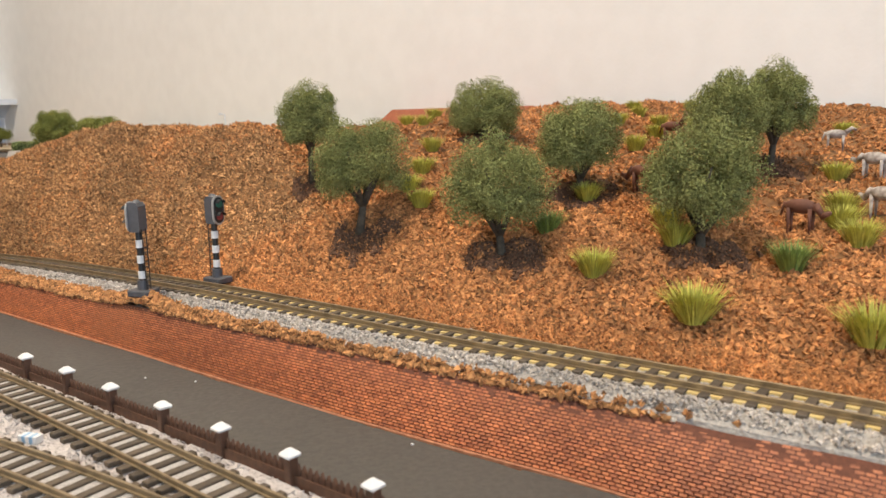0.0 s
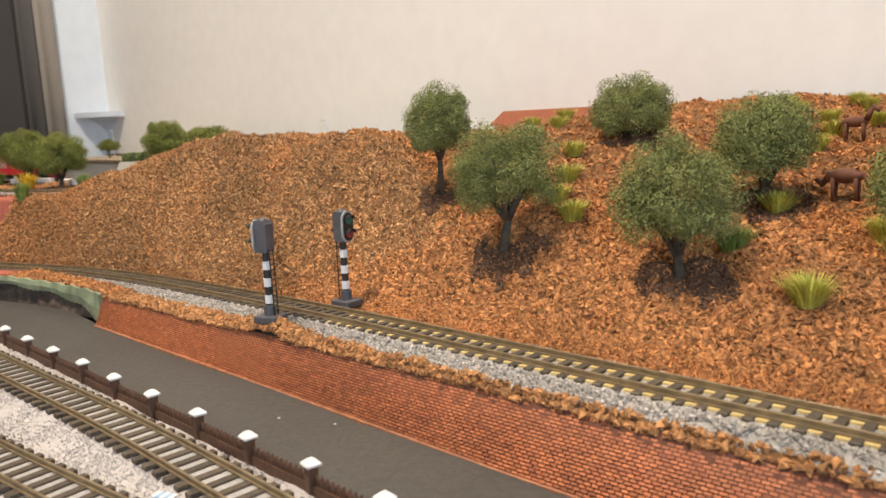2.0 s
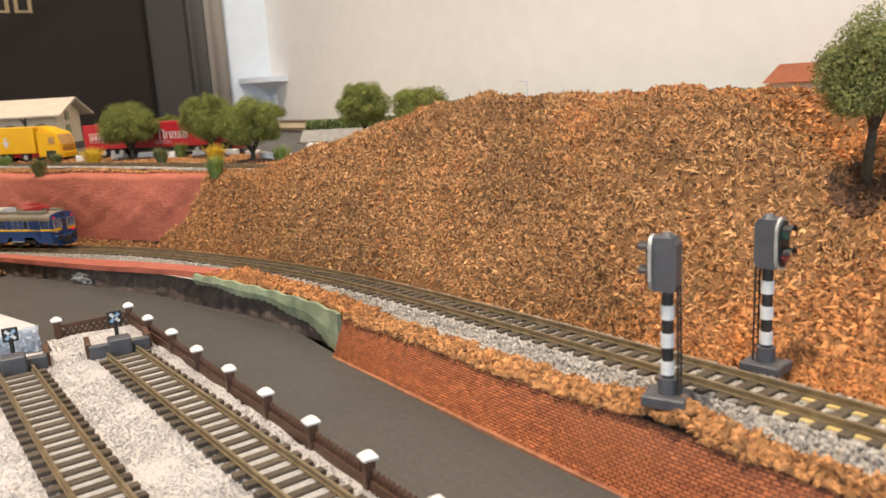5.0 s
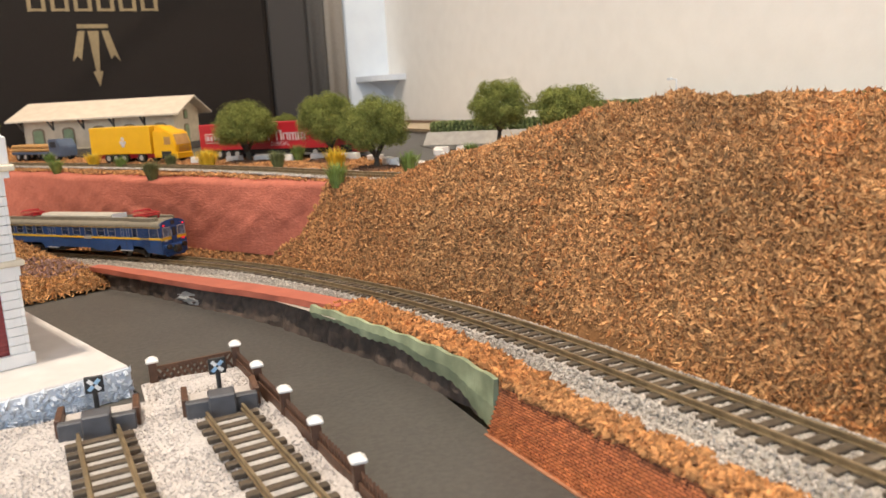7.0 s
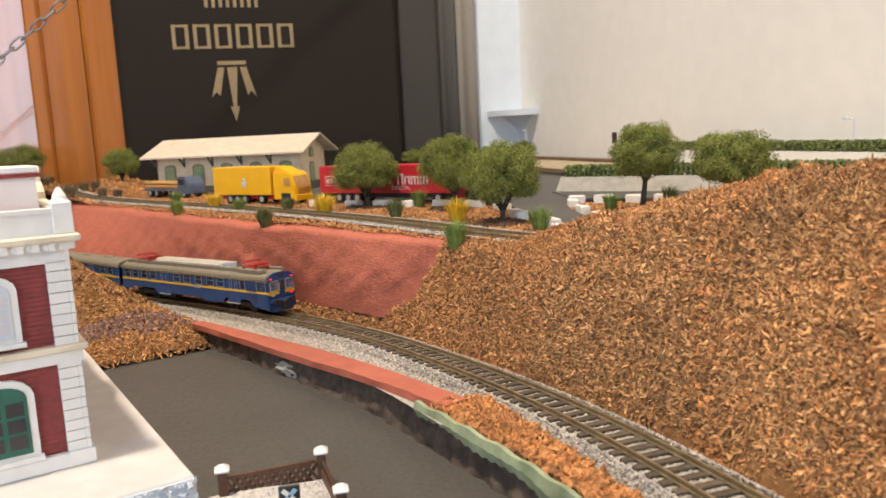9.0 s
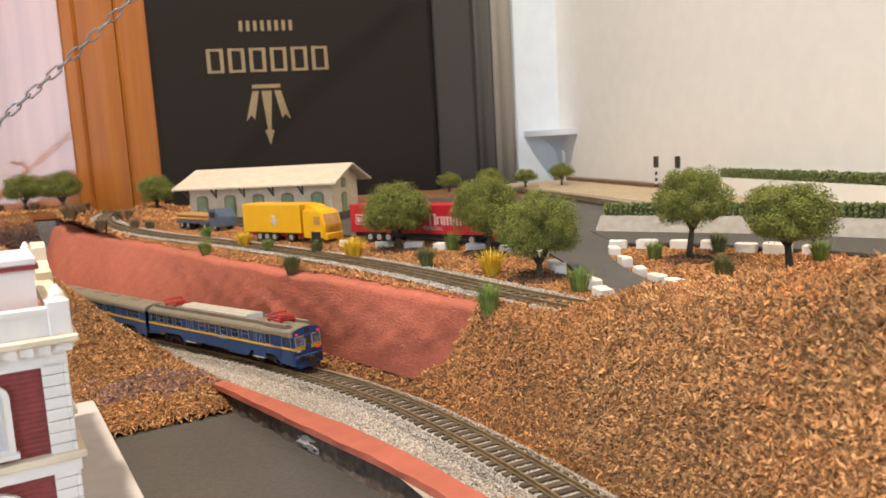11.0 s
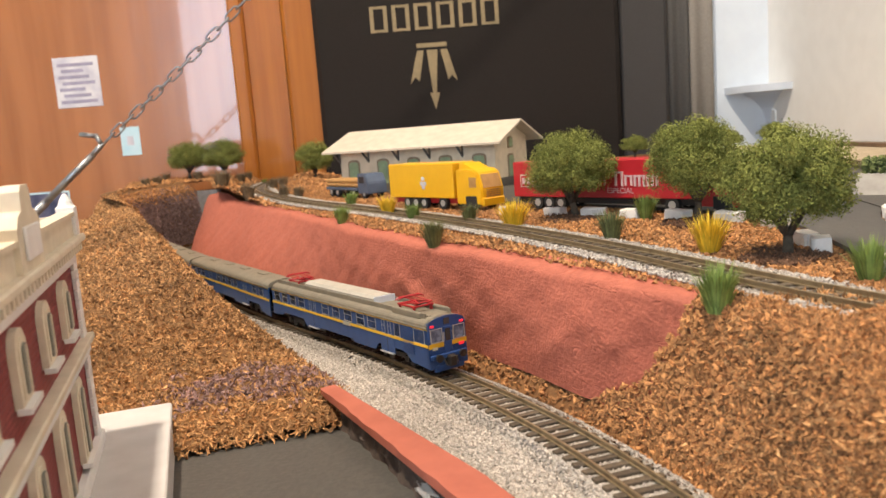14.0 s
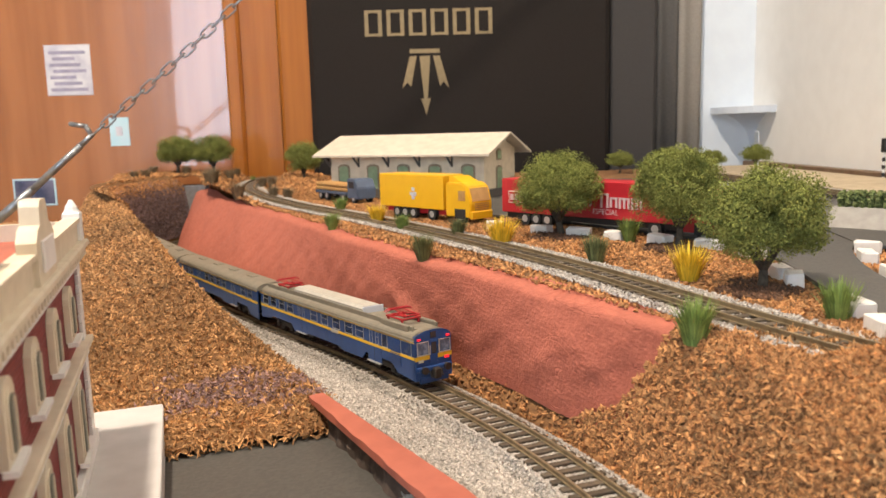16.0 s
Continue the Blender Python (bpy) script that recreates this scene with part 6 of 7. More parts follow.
ROAD2 = [(-0.475, 0.1735), (-0.52, 0.1745), (-0.56, 0.1800), (-0.60, 0.1880), (-0.645, 0.1930), (-0.72, 0.150), (-0.80, 0.085), (-0.90, 0.035), (-1.05, 0.00), (-1.10, 0.10), (-1.02, 0.33), (-0.80, 0.335),
         (-0.70, 0.285), (-0.665, 0.252), (-0.635, 0.226), (-0.60, 0.2105), (-0.565, 0.2015), (-0.53, 0.1965), (-0.475, 0.1960)]
road2 = polyline(ROAD2 + ROAD2[:1], 0.006)
flat_area("upper_road", [tuple(p) for p in road2[:-1]], 0.0950, "asphalt", "dark asphalt road curving across the upper level", "road", 0.0012)
flat_area("paving", [(-0.72, 0.275), (-0.80, 0.338), (-1.03, 0.336), (-1.15, 0.30), (-1.2, 0.345), (-0.60, 0.36), (-0.58, 0.34)], 0.0954, "paving", "pale grey paved strip behind the road", "pavement")


LOOP = [(-0.665, 0.236), (-0.634, 0.230), (-0.620, 0.249), (-0.602, 0.2655), (-0.580, 0.279), (-0.555, 0.294), (-0.500, 0.318), (-0.500, 0.3470), (-0.562, 0.3425), (-0.616, 0.3075), (-0.653, 0.2725), (-0.687, 0.2405)]
flat_area("loop_road", LOOP, 0.0954, "asphalt", "dark asphalt branch round the planted island", "road", 0.0012)


def in_poly(x, y, poly):
    inside = np.zeros(x.shape, bool)
    n = len(poly)
    for i in range(n):
        (x0, y0), (x1, y1) = poly[i], poly[(i + 1) % n]
        c = ((y0 > y) != (y1 > y)) & (x < (x1 - x0) * (y - y0) / (y1 - y0 + 1e-12) + x0)
        inside ^= c
    return inside


uy = lambda x: np.interp(x, upper_line[::-1][:, 0][upper_line[::-1][:, 0] > -1.0], upper_line[::-1][:, 1][upper_line[::-1][:, 0] > -1.0])


def uperp(x, y):
    s = (uy(x + 0.002) - uy(x - 0.002)) / 0.004
    return (y - uy(x)) / np.sqrt(1 + s * s)


R2 = [tuple(p) for p in road2[::4]]
def top_z(x, y):
    return np.where(x > -0.533, hill(x, y), plateau_z(x, y))


up = strew(150000, -1.1, -0.44, -0.09, 0.335, top_z, lambda x, y: (y > clay_y(np.clip(x, -0.985, -0.530)) + 0.0055) & (np.abs(uperp(x, y)) > 0.0105) & ~in_poly(x, y, R2) & ~in_poly(x, y, LOOP) & (y < 0.33)
           & (uperp(x, y) < np.where(x > -0.66, 0.15, 0.075)), 0.0003)
stuff(grains("cork_crumbs", up, 0.00082, "cork", 31, stretch=1.45, flat=0.85, chip="nugget"), "orange cork crumbs around the upper track", "cork crumbs")
ub, lat = along(upper_line, 48000, -1.19, -0.44, -0.0125, 0.0125)
ub[:, 2] -= np.interp(lat, [0, 0.0075, 0.0082, 0.0125], [0.0021, 0.0021, 0.0012, 0.0014])
stuff(grains("ballast_stones", ub[np.abs(lat - 0.0043) > 0.001], 0.00056, "ballast", 32, stretch=1.3, flat=0.8, chip="nugget"), "grey ballast stones of the upper track", "ballast")
jn = strew(90000, -0.575, -0.475, 0.085, 0.18, hill, lambda x, y: (d_of(x, y) > 0.0125) & (np.abs(uperp(x, y)) > 0.0115) & beside_clay(x, y) & ((x > -0.535) | (d_of(x, y) < 0.030)), 0.0006)
stuff(grains("cork_crumbs", jn, 0.00090, "cork", 33, stretch=1.7, chip="nugget"), "cork crumbs where the bank meets the clay", "cork crumbs")

# white kerb blocks
kb = random.Random(9)
KERB = [(-0.6061, 0.2165), (-0.5780, 0.2085), (-0.5526, 0.2025), (-0.5346, 0.2005), (-0.518, 0.1995), (-0.500, 0.199), (-0.5859, 0.1790), (-0.5730, 0.1770), (-0.5345, 0.1730), (-0.5171, 0.1705), (-0.5001, 0.1715),
        (-0.7043, 0.1225), (-0.690, 0.1370), (-0.6795, 0.1500), (-0.662, 0.1640), (-0.6450, 0.1780), (-0.622, 0.1850), (-0.6275, 0.2286), (-0.6190, 0.2400), (-0.6110, 0.2530), (-0.5990, 0.2625), (-0.5829, 0.2705), (-0.5710, 0.2780), (-0.5580, 0.2870), (-0.725, 0.103)]
for k, (x, y) in enumerate(KERB):
    bm = bmesh.new()
    s = kb.uniform(0.85, 1.2)
    box(bm, -0.0046 * s, 0.0046 * s, -0.0025 * s, 0.0025 * s, -0.0006, (0.0034 if 11 <= k <= 16 else 0.0042) * s, bevel=0.0005)
    for w in bm.verts:
        w.co += Vector((kb.uniform(-1, 1), kb.uniform(-1, 1), kb.uniform(-1, 0.5))) * 0.0004
    ob = part("kerb_block", bm, "stone")
    near_k = min((q for q in KERB if q != (x, y)), key=lambda q: math.hypot(q[0] - x, q[1] - y))
    ob.matrix_basis = Matrix.Translation((x, y, 0.0936)) @ Matrix.Rotation(math.atan2(near_k[1] - y, near_k[0] - x) + kb.uniform(-0.25, 0.25), 4, "Z")
    tagged(ob, "rough white plaster kerb block beside the road", "kerb block", "kerb blocks")

# low grey wall with a hedge on top along the far side of the road
bank_ = thing("bank_wall", "low sloping grey wall along the road", "wall")
BW = [(-0.6857, 0.2421), (-0.6523, 0.2740), (-0.6150, 0.3090), (-0.5600, 0.3450), (-0.4600, 0.3700)]
bw = polyline([(x, y, 0.0935) for x, y in BW], 0.003)
ribbon("wall_face", bw, [(0.0, -0.001), (0.0, 0.0012), (0.0085, 0.0098), (0.0200, 0.0100), (0.0200, -0.001)], "paving", bank_, closed=True)
hp_, hl = along(bw, 7000, -0.684, -0.45, 0.0092, 0.0150)
hp_[:, 2] += 0.0100 + rng.uniform(0, 0.0066, len(hp_))
stuff(grains("hedge", hp_, 0.0011, "hedge", 51, stretch=1.2, flat=0.9), "clipped yellow green hedge on the grey wall", "hedge")
# raised back ledge with a second hedge, brown edge board and tan ground at the wall
boxed("back_ledge", (-0.853, -0.30, 0.424, 0.4465, 0.090, 0.1095), "wall")
tagged(bpy.data.objects["back_ledge"], "pale raised ledge along the wall", "ledge", kind="structure")
n = 9000
hx = np.stack([rng.uniform(-0.853, -0.36, n), rng.uniform(0.4255, 0.438, n), 0.1095 + rng.uniform(0, 0.0068, n)], 1)
stuff(grains("hedge", hx, 0.0013, "hedge", 50, stretch=1.2, flat=0.9, chip=True), "dense green hedge row along the back of the layout", "hedge")
boxed("edge_board", (-1.255, -0.853, 0.434, 0.4465, 0.088, 0.0985), "skirting")
tagged(bpy.data.objects["edge_board"], "dark brown wooden edge at the foot of the wall", "edge board", kind="structure")
flat_area("back_lane", [(-1.2, 0.340), (-0.60, 0.352), (-0.44, 0.385), (-0.44, 0.424), (-1.2, 0.424)], 0.0962, "tan", "pale tan lane behind the hedge", "lane")
tl = polyline([(-0.66, 0.325, 0.0985), (-0.76, 0.318, 0.0985), (-0.95, 0.322, 0.0985), (-1.15, 0.31, 0.0985)], 0.001)
rails_along(tl, "back_track", "short back siding with pale sleepers near the wall")


# ---- goods shed ----
shed = thing("goods_shed", "cream goods shed with a wide pale roof and green doors", "building")
ridge = Vector((-0.900, 0.128))
u2 = Vector((-0.5, -0.866))
v2 = Vector((0.866, -0.5))
hm = Matrix(((u2.x, v2.x, 0, ridge.x), (u2.y, v2.y, 0, ridge.y), (0, 0, 1, 0), (0, 0, 0, 1)))   # x along the ridge away from the gable, y to the yard side
SLh = 0.145


def shed_box(name, d, mat, parent=shed, label="", bevel=0.0):
    return boxed(name, d, mat, parent, label, m=hm, bevel=bevel)


shed_box("plinth", (0.006, SLh - 0.006, -0.029, 0.029, 0.0932, 0.1005), "shed_base", label="dark loading plinth")
bm = bmesh.new()
prism(bm, [(-0.0255, 0.1005), (0.0255, 0.1005), (0.0255, 0.1275), (0.0, 0.1372), (-0.0255, 0.1275)], 0.008, SLh - 0.008, m=hm @ Matrix(((0, 1, 0, 0), (1, 0, 0, 0), (0, 0, 1, 0), (0, 0, 0, 1))))
part("wall", bm, "shed_wall", shed)
for s in (-1, 1):
    bm = bmesh.new()
    a = [(-0.001, 0, 0.1393), (SLh + 0.001, 0, 0.1393), (SLh + 0.001, s * 0.036, 0.1252), (-0.001, s * 0.036, 0.1252)]
    top = [bm.verts.new(p) for p in a]
    bot = [bm.verts.new((p[0], p[1], p[2] - 0.0014)) for p in a]
    bm.faces.new(top)
    bm.faces.new(bot[::-1])
    for i in range(4):
        bm.faces.new((top[i], bot[i], bot[(i + 1) % 4], top[(i + 1) % 4]))
    bmesh.ops.transform(bm, matrix=hm, verts=bm.verts)
    part("roof_slope", bm, "shed_roof", shed)
for k in range(5):
    x = 0.020 + 0.0262 * k
    bm = bmesh.new()
    prism(bm, arch(x, 0.1005, 0.1168, 0.0040, 0.0016), 0.0252, 0.0262, m=hm)
    dr = part("door", bm, "shed_door", shed, "arched grey green loading door")
    bm = bmesh.new()
    prism(bm, arch(x, 0.1005, 0.1184, 0.0054, 0.0024), 0.0250, 0.0258, m=hm)
    part("door_frame", bm, "shed_frame", dr, "brown beige door surround")
    bm = bmesh.new()
    rod(bm, (x + 0.0125, 0.0255, 0.1165), (x + 0.0125, 0.0345, 0.1250), 0.0008, 6)
    rod(bm, (x + 0.0125, 0.0255, 0.1165), (x + 0.0125, 0.0255, 0.1260), 0.0008, 6)
    bmesh.ops.transform(bm, matrix=hm, verts=bm.verts)
    part("roof_bracket", bm, "shed_base", shed)
gm = hm @ Matrix(((0, 1, 0, 0), (1, 0, 0, 0), (0, 0, 1, 0), (0, 0, 0, 1)))
for nm, z0, z1, w in (("gable_door", 0.1005, 0.1150, 0.0034), ("gable_window", 0.1208, 0.1268, 0.0026)):
    bm = bmesh.new()
    prism(bm, arch(0.002, z0, z1, w, 0.0014), 0.0070, 0.0082, m=gm)
    gd = part(nm, bm, "shed_door", shed, "arched green gable opening")
    bm = bmesh.new()
    prism(bm, arch(0.002, z0 - 0.0008, z1 + 0.0012, w + 0.0013, 0.0020), 0.0074, 0.0084, m=gm)
    part("surround", bm, "shed_frame", gd, "brown beige surround")


# ---- lorries ----


def wheel(parent, x, y, z=0.0032, r=0.0032):
    bm = bmesh.new()
    cyl(bm, r, r, -0.0012, 0.0012, 18, Matrix.Translation((x, y, z)) @ Matrix.Rotation(radians(90), 4, "X"))
    w = part("wheel", bm, "tyre", parent)
    bm = bmesh.new()
    cyl(bm, r * 0.55, r * 0.55, -0.0013, 0.0013, 12, Matrix.Translation((x, y, z)) @ Matrix.Rotation(radians(90), 4, "X"))
    part("rim", bm, "silver", w)


def lorry(name, label, at, length, mat, height, cab=True, group="parked lorries"):
    """A lorry along x, its nose at +x, near side at y = 0 and body towards +y."""
    t = thing(name, label, "lorry", group, at=at)
    W = 0.0155
    cl = 0.0185
    boxed("cargo_box", (0.0, length - cl - 0.002, 0.0, W, 0.0058, height), mat, t, bevel=0.0004)
    boxed("chassis_frame", (0.001, length - 0.002, 0.003, W - 0.003, 0.0030, 0.0058), "lorry_red" if mat == "lorry_yellow" else "chassis", t)
    bm = bmesh.new()
    c0 = length - cl
    prism(bm, [(c0, 0.0030), (length, 0.0030), (length + 0.0004, 0.0105), (length - 0.0022, 0.0185), (length - 0.0060, 0.0205), (c0, 0.0205)], 0.0, W)
    bmesh.ops.bevel(bm, geom=bm.edges[:], offset=0.0006, segments=2, affect="EDGES")
    cab_ = part("cab", bm, mat, t)
    bm = bmesh.new()
    prism(bm, [(c0 + 0.001, 0.0205), (length - 0.0075, 0.0205), (c0 + 0.004, height - 0.0005), (c0 + 0.001, height - 0.0005)], 0.002, W - 0.002)
    part("wind_deflector", bm, mat, cab_)
    bm = bmesh.new()
    prism(bm, [(length - 0.0000, 0.0112), (length + 0.0004, 0.0112), (length - 0.0017, 0.0178), (length - 0.0022, 0.0178)], 0.0016, W - 0.0016)
    part("windscreen", bm, "log" if mat == "lorry_yellow" else "glass", cab_)
    for k in range(4):
        boxed("grille_bar", (length + 0.0001, length + 0.0007, 0.003, W - 0.003, 0.0068 + 0.0010 * k, 0.0072 + 0.0010 * k), "log" if mat == "lorry_yellow" else "chassis", cab_)
    for x in (length - 0.0075,):
        boxed("wheel_arch", (x - 0.0040, x + 0.0040, -0.0003, 0.0006, 0.0022, 0.0072), "tyre", cab_, bevel=0.0002)
    boxed("side_window", (length - 0.0085, length - 0.0035, -0.0002, 0.0004, 0.0115, 0.0165), "log" if mat == "lorry_yellow" else "glass", cab_)
    boxed("bumper", (length - 0.001, length + 0.0012, 0.0004, W - 0.0004, 0.0022, 0.0062), mat, cab_, bevel=0.0004)
    for x in (length - 0.0075, length - 0.0300, 0.0220, 0.0150, 0.0290):
        wheel(t, x, 0.0016)
        wheel(t, x, W - 0.0016)
    return t


ya = radians(41)
ylorry = lorry("delivery_lorry", "bright yellow plastic lorry parked on the upper road", Matrix.Translation((-0.7980, 0.0430, 0.0940)) @ Matrix.Rotation(ya, 4, "Z"), 0.0745, "lorry_yellow", 0.0240)
for k, (dx, dz) in enumerate(((0.0, 0.0), (0.0014, 0.002), (-0.0014, 0.002), (0.0, 0.0045))):
    boxed("emblem", (0.030 + dx - 0.0012, 0.030 + dx + 0.0012, -0.0003, 0.0, 0.0105 + dz, 0.0125 + dz), "paper", ylorry, "pale printed emblem", bevel=0.0001)
rlorry = lorry("cargo_lorry", "red plastic lorry with pale printed panels behind trees", Matrix.Translation((-0.7440, 0.1080, 0.0940)) @ Matrix.Rotation(radians(41.5), 4, "Z"), 0.1180, "lorry_red", 0.0225)
boxed("sign_panel", (0.0050, 0.0190, -0.0003, 0.0, 0.0105, 0.0165), "cream", rlorry, "pale framed sign panel")
boxed("sign_field", (0.0056, 0.0184, -0.0005, -0.0002, 0.0110, 0.0160), "lorry_red", rlorry)
for k in range(4):
    boxed("sign_bar", (0.0064 + 0.003 * k, 0.0086 + 0.003 * k, -0.0007, -0.0004, 0.0120, 0.0150), "print_pink", rlorry, "pale printed bar")
for x, w in ((0.0520, 0.0036), (0.0605, 0.0044), (0.0656, 0.0040), (0.0703, 0.0056), (0.0766, 0.0056)):
    bm = bmesh.new()
    low = 0.0113 if w < 0.0044 else 0.0110
    top = 0.0158 if w != 0.0044 else 0.0174
    legs = 3 if w > 0.005 else 2
    for k in range(legs):
        u = x + (w - 0.0011) * k / (legs - 1)
        box(bm, u, u + 0.0011, -0.0004, 0.0, low, top)
    box(bm, x + 0.0011, x + w - 0.0011, -0.00036, 0.0, top - 0.0009, top - 0.0001)
    part("sign_bar", bm, "print_pink", rlorry, "large pale printed shape")
words = bpy.data.curves.new("sign_text", "FONT")
words.body = "ESPECIAL"
words.size = 0.0034
lettering = new("lettering", words)
flat = bpy.data.meshes.new_from_object(lettering.evaluated_get(bpy.context.evaluated_depsgraph_get()))
bpy.data.objects.remove(lettering)
bm = bmesh.new()
bm.from_mesh(flat)
bmesh.ops.transform(bm, matrix=Matrix.Translation((0.0562, -0.0003, 0.0080)) @ Matrix.Rotation(radians(90), 4, "X"), verts=bm.verts)
part("lettering", bm, "print_pink", rlorry, "small pale printed word")
log = thing("log_lorry", "grey blue flatbed lorry loaded with honey coloured logs", "lorry", "parked lorries", at=Matrix.Translation((-0.9330, -0.0140, 0.0938)) @ Matrix.Rotation(radians(33), 4, "Z"))
boxed("flatbed", (0.0, 0.050, 0.0, 0.0145, 0.0048, 0.0068), "lorry_blue", log, bevel=0.0003)
bm = bmesh.new()
prism(bm, [(0.052, 0.0030), (0.067, 0.0030), (0.067, 0.0105), (0.063, 0.0165), (0.052, 0.0165)], 0.0, 0.0145)
bmesh.ops.bevel(bm, geom=bm.edges[:], offset=0.0006, segments=2, affect="EDGES")
lc = part("cab", bm, "lorry_blue", log)
boxed("side_window", (0.0545, 0.0620, -0.0002, 0.0003, 0.0102, 0.0145), "glass", lc)
for x in (0.008, 0.018, 0.044, 0.060):
    wheel(log, x, 0.0016)
    wheel(log, x, 0.0129)
for k in range(5):
    for j in range(2):
        part("log", rod(bmesh.new(), (0.0, 0.0018 + 0.0027 * k, 0.0084 + 0.0028 * j), (0.051, 0.0018 + 0.0027 * k, 0.0084 + 0.0028 * j), 0.0014, 9), "log", log)

# ---- toy animals as plain figures ----


def figure(x, y, z, turn, s, mat, label, neck=1.0):
    bm = bmesh.new()
    bmesh.ops.create_uvsphere(bm, u_segments=12, v_segments=8, radius=1.0, matrix=Matrix.Translation((0, 0, 0.0066 * s)) @ Matrix.Diagonal((0.0042 * s, 0.0016 * s, 0.0018 * s, 1)))
    for sx in (-1, 1):
        for sy in (-1, 1):
            rod(bm, (sx * 0.0027 * s, sy * 0.0008 * s, -0.0002), (sx * 0.0026 * s, sy * 0.0008 * s, 0.0062 * s), 0.00028 * s, 6, 0.0006 * s)
    rod(bm, (0.0034 * s, 0, 0.0072 * s), (0.0054 * s, 0, (0.0072 + 0.0026 * neck) * s), 0.0011 * s, 8, 0.0007 * s)
    rod(bm, (0.0050 * s, 0, (0.0072 + 0.0027 * neck) * s), (0.0072 * s, 0, (0.0072 + 0.0016 * neck) * s), 0.0009 * s, 8, 0.0005 * s)
    rod(bm, (-0.0040 * s, 0, 0.0074 * s), (-0.0050 * s, 0, 0.0040 * s), 0.0004 * s, 6, 0.0003 * s)
    ob = part("animal_figure", bm, mat, smooth=True)
    ob.matrix_basis = Matrix.Translation((x, y, z)) @ Matrix.Rotation(radians(turn), 4, "Z")
    return tagged(ob, label, "toy figure", "toy figures")


figure(-0.0694, 0.2296, float(hill(-0.0694, 0.2296)), -10, 1.15, "toy_brown", "dark brown toy grazing figure on the hillside", -1.0)
figure(-0.1225, 0.2405, float(hill(-0.1225, 0.2405)), 175, 1.2, "toy_brown", "dark brown toy figure beside a tree", -1.0)
figure(-0.1460, 0.3110, float(hill(-0.146, 0.311)), 0, 1.1, "toy_brown", "reddish brown toy figure with raised neck", 1.6)
figure(-0.0867, 0.3251, float(hill(-0.0867, 0.3251)), 10, 0.95, "toy_white", "white and black toy figure among tufts", 0.6)
figure(-0.0656, 0.2915, float(hill(-0.0656, 0.2915)), 160, 1.15, "toy_white", "white and brown toy figure on the hillside", -0.6)
figure(-0.0541, 0.2525, float(hill(-0.0541, 0.2525)), 150, 1.15, "toy_white", "white toy figure near lime tufts", -0.8)

# small red roof behind the hill
rr_ = thing("cottage_roof", "low rust red model roof behind the hill crest", "building")
XR = Matrix(((0, 1, 0, 0), (1, 0, 0, 0), (0, 0, 1, 0), (0, 0, 0, 1)))
bm = bmesh.new()
prism(bm, [(0.412, 0.1195), (0.444, 0.1195), (0.428, 0.1295)], -0.427, -0.297, m=XR)
part("roof", bm, "tile_roof", rr_)
bm = bmesh.new()
prism(bm, [(0.415, 0.105), (0.441, 0.105), (0.441, 0.1200), (0.415, 0.1200)], -0.424, -0.300, m=XR)
part("wall", bm, "shed_wall", rr_)

# lamp posts and small signals near the wall
for x, y, h in ((-0.655, 0.430, 0.034), (-1.18, 0.42, 0.036)):
    lp = thing("street_lamp", "thin pale model street lamp near the wall", "street lamp", "model lamps", at=Matrix.Translation((x, y, 0.0955)))
    part("post", rod(bmesh.new(), (0, 0, 0), (0, 0, h), 0.0007, 8, 0.0005), "shelf", lp)
    part("arm", rod(bmesh.new(), (0, 0, h), (-0.006, 0, h + 0.001), 0.0005, 6), "shelf", lp)
    boxed("lamp_shade", (-0.009, -0.005, -0.001, 0.001, h, h + 0.0016), "shelf", lp, bevel=0.0003)
for x, y in ((-0.962, 0.428), (-0.925, 0.430)):
    sp = thing("small_signal", "small black model signal behind the hedge", "railway signal", "line signals", at=Matrix.Translation((x, y, 0.0935)))
    part("mast", rod(bmesh.new(), (0, 0, 0), (0, 0, 0.022), 0.0011, 8), "white", sp)
    for k in range(3):
        part("dark_band", cyl(bmesh.new(), 0.0013, 0.0013, 0.003 + 0.006 * k, 0.006 + 0.006 * k, 10), "black", sp)
    boxed("lamp_head", (-0.0028, 0.0028, -0.0016, 0.0016, 0.022, 0.033), "black", sp, bevel=0.0006)
for k, (x, y) in enumerate(((-1.10, 0.30), (-1.11, 0.345), (-1.10, 0.385), (-1.13, 0.26))):
    tree(80 + k, x, y, 0.0935, 0.121 - 0.003 * (k % 2), (0.0135, 0.0135, 0.0085), "leaf_dark", "small dark model tree near the wall", n=1200, leaf=0.0012)

# ---- door, garment cover, papers, chain ----
WX = WALL_X
door = tagged(new("door_1"), "varnished orange wooden door with trim and papers", "door", kind="structure")
boxed("door_panel", (WX, WX + 0.010, -0.440, -0.1545, -0.85, 1.15), "wood", door)
boxed("door_stile", (WX, WX + 0.018, -0.1545, -0.1375, -0.85, 1.15), "wood_trim", door, bevel=0.003)
boxed("frame_board", (WX, WX + 0.012, -0.1375, -0.0965, -0.85, 1.15), "wood_trim", door)
boxed("frame_trim", (WX, WX + 0.022, -0.0945, -0.0560, -0.85, 1.15), "wood_trim", door, bevel=0.004)
boxed("frame_groove", (WX, WX + 0.004, -0.0965, -0.0945, -0.85, 1.15), "black", door)
boxed("frame_trim", (WX, WX + 0.022, -0.490, -0.440, -0.85, 1.15), "wood_trim", door, bevel=0.004)
boxed("frame_trim", (WX, WX + 0.022, -0.490, -0.0560, 1.15, 1.20), "wood_trim", door, bevel=0.004)

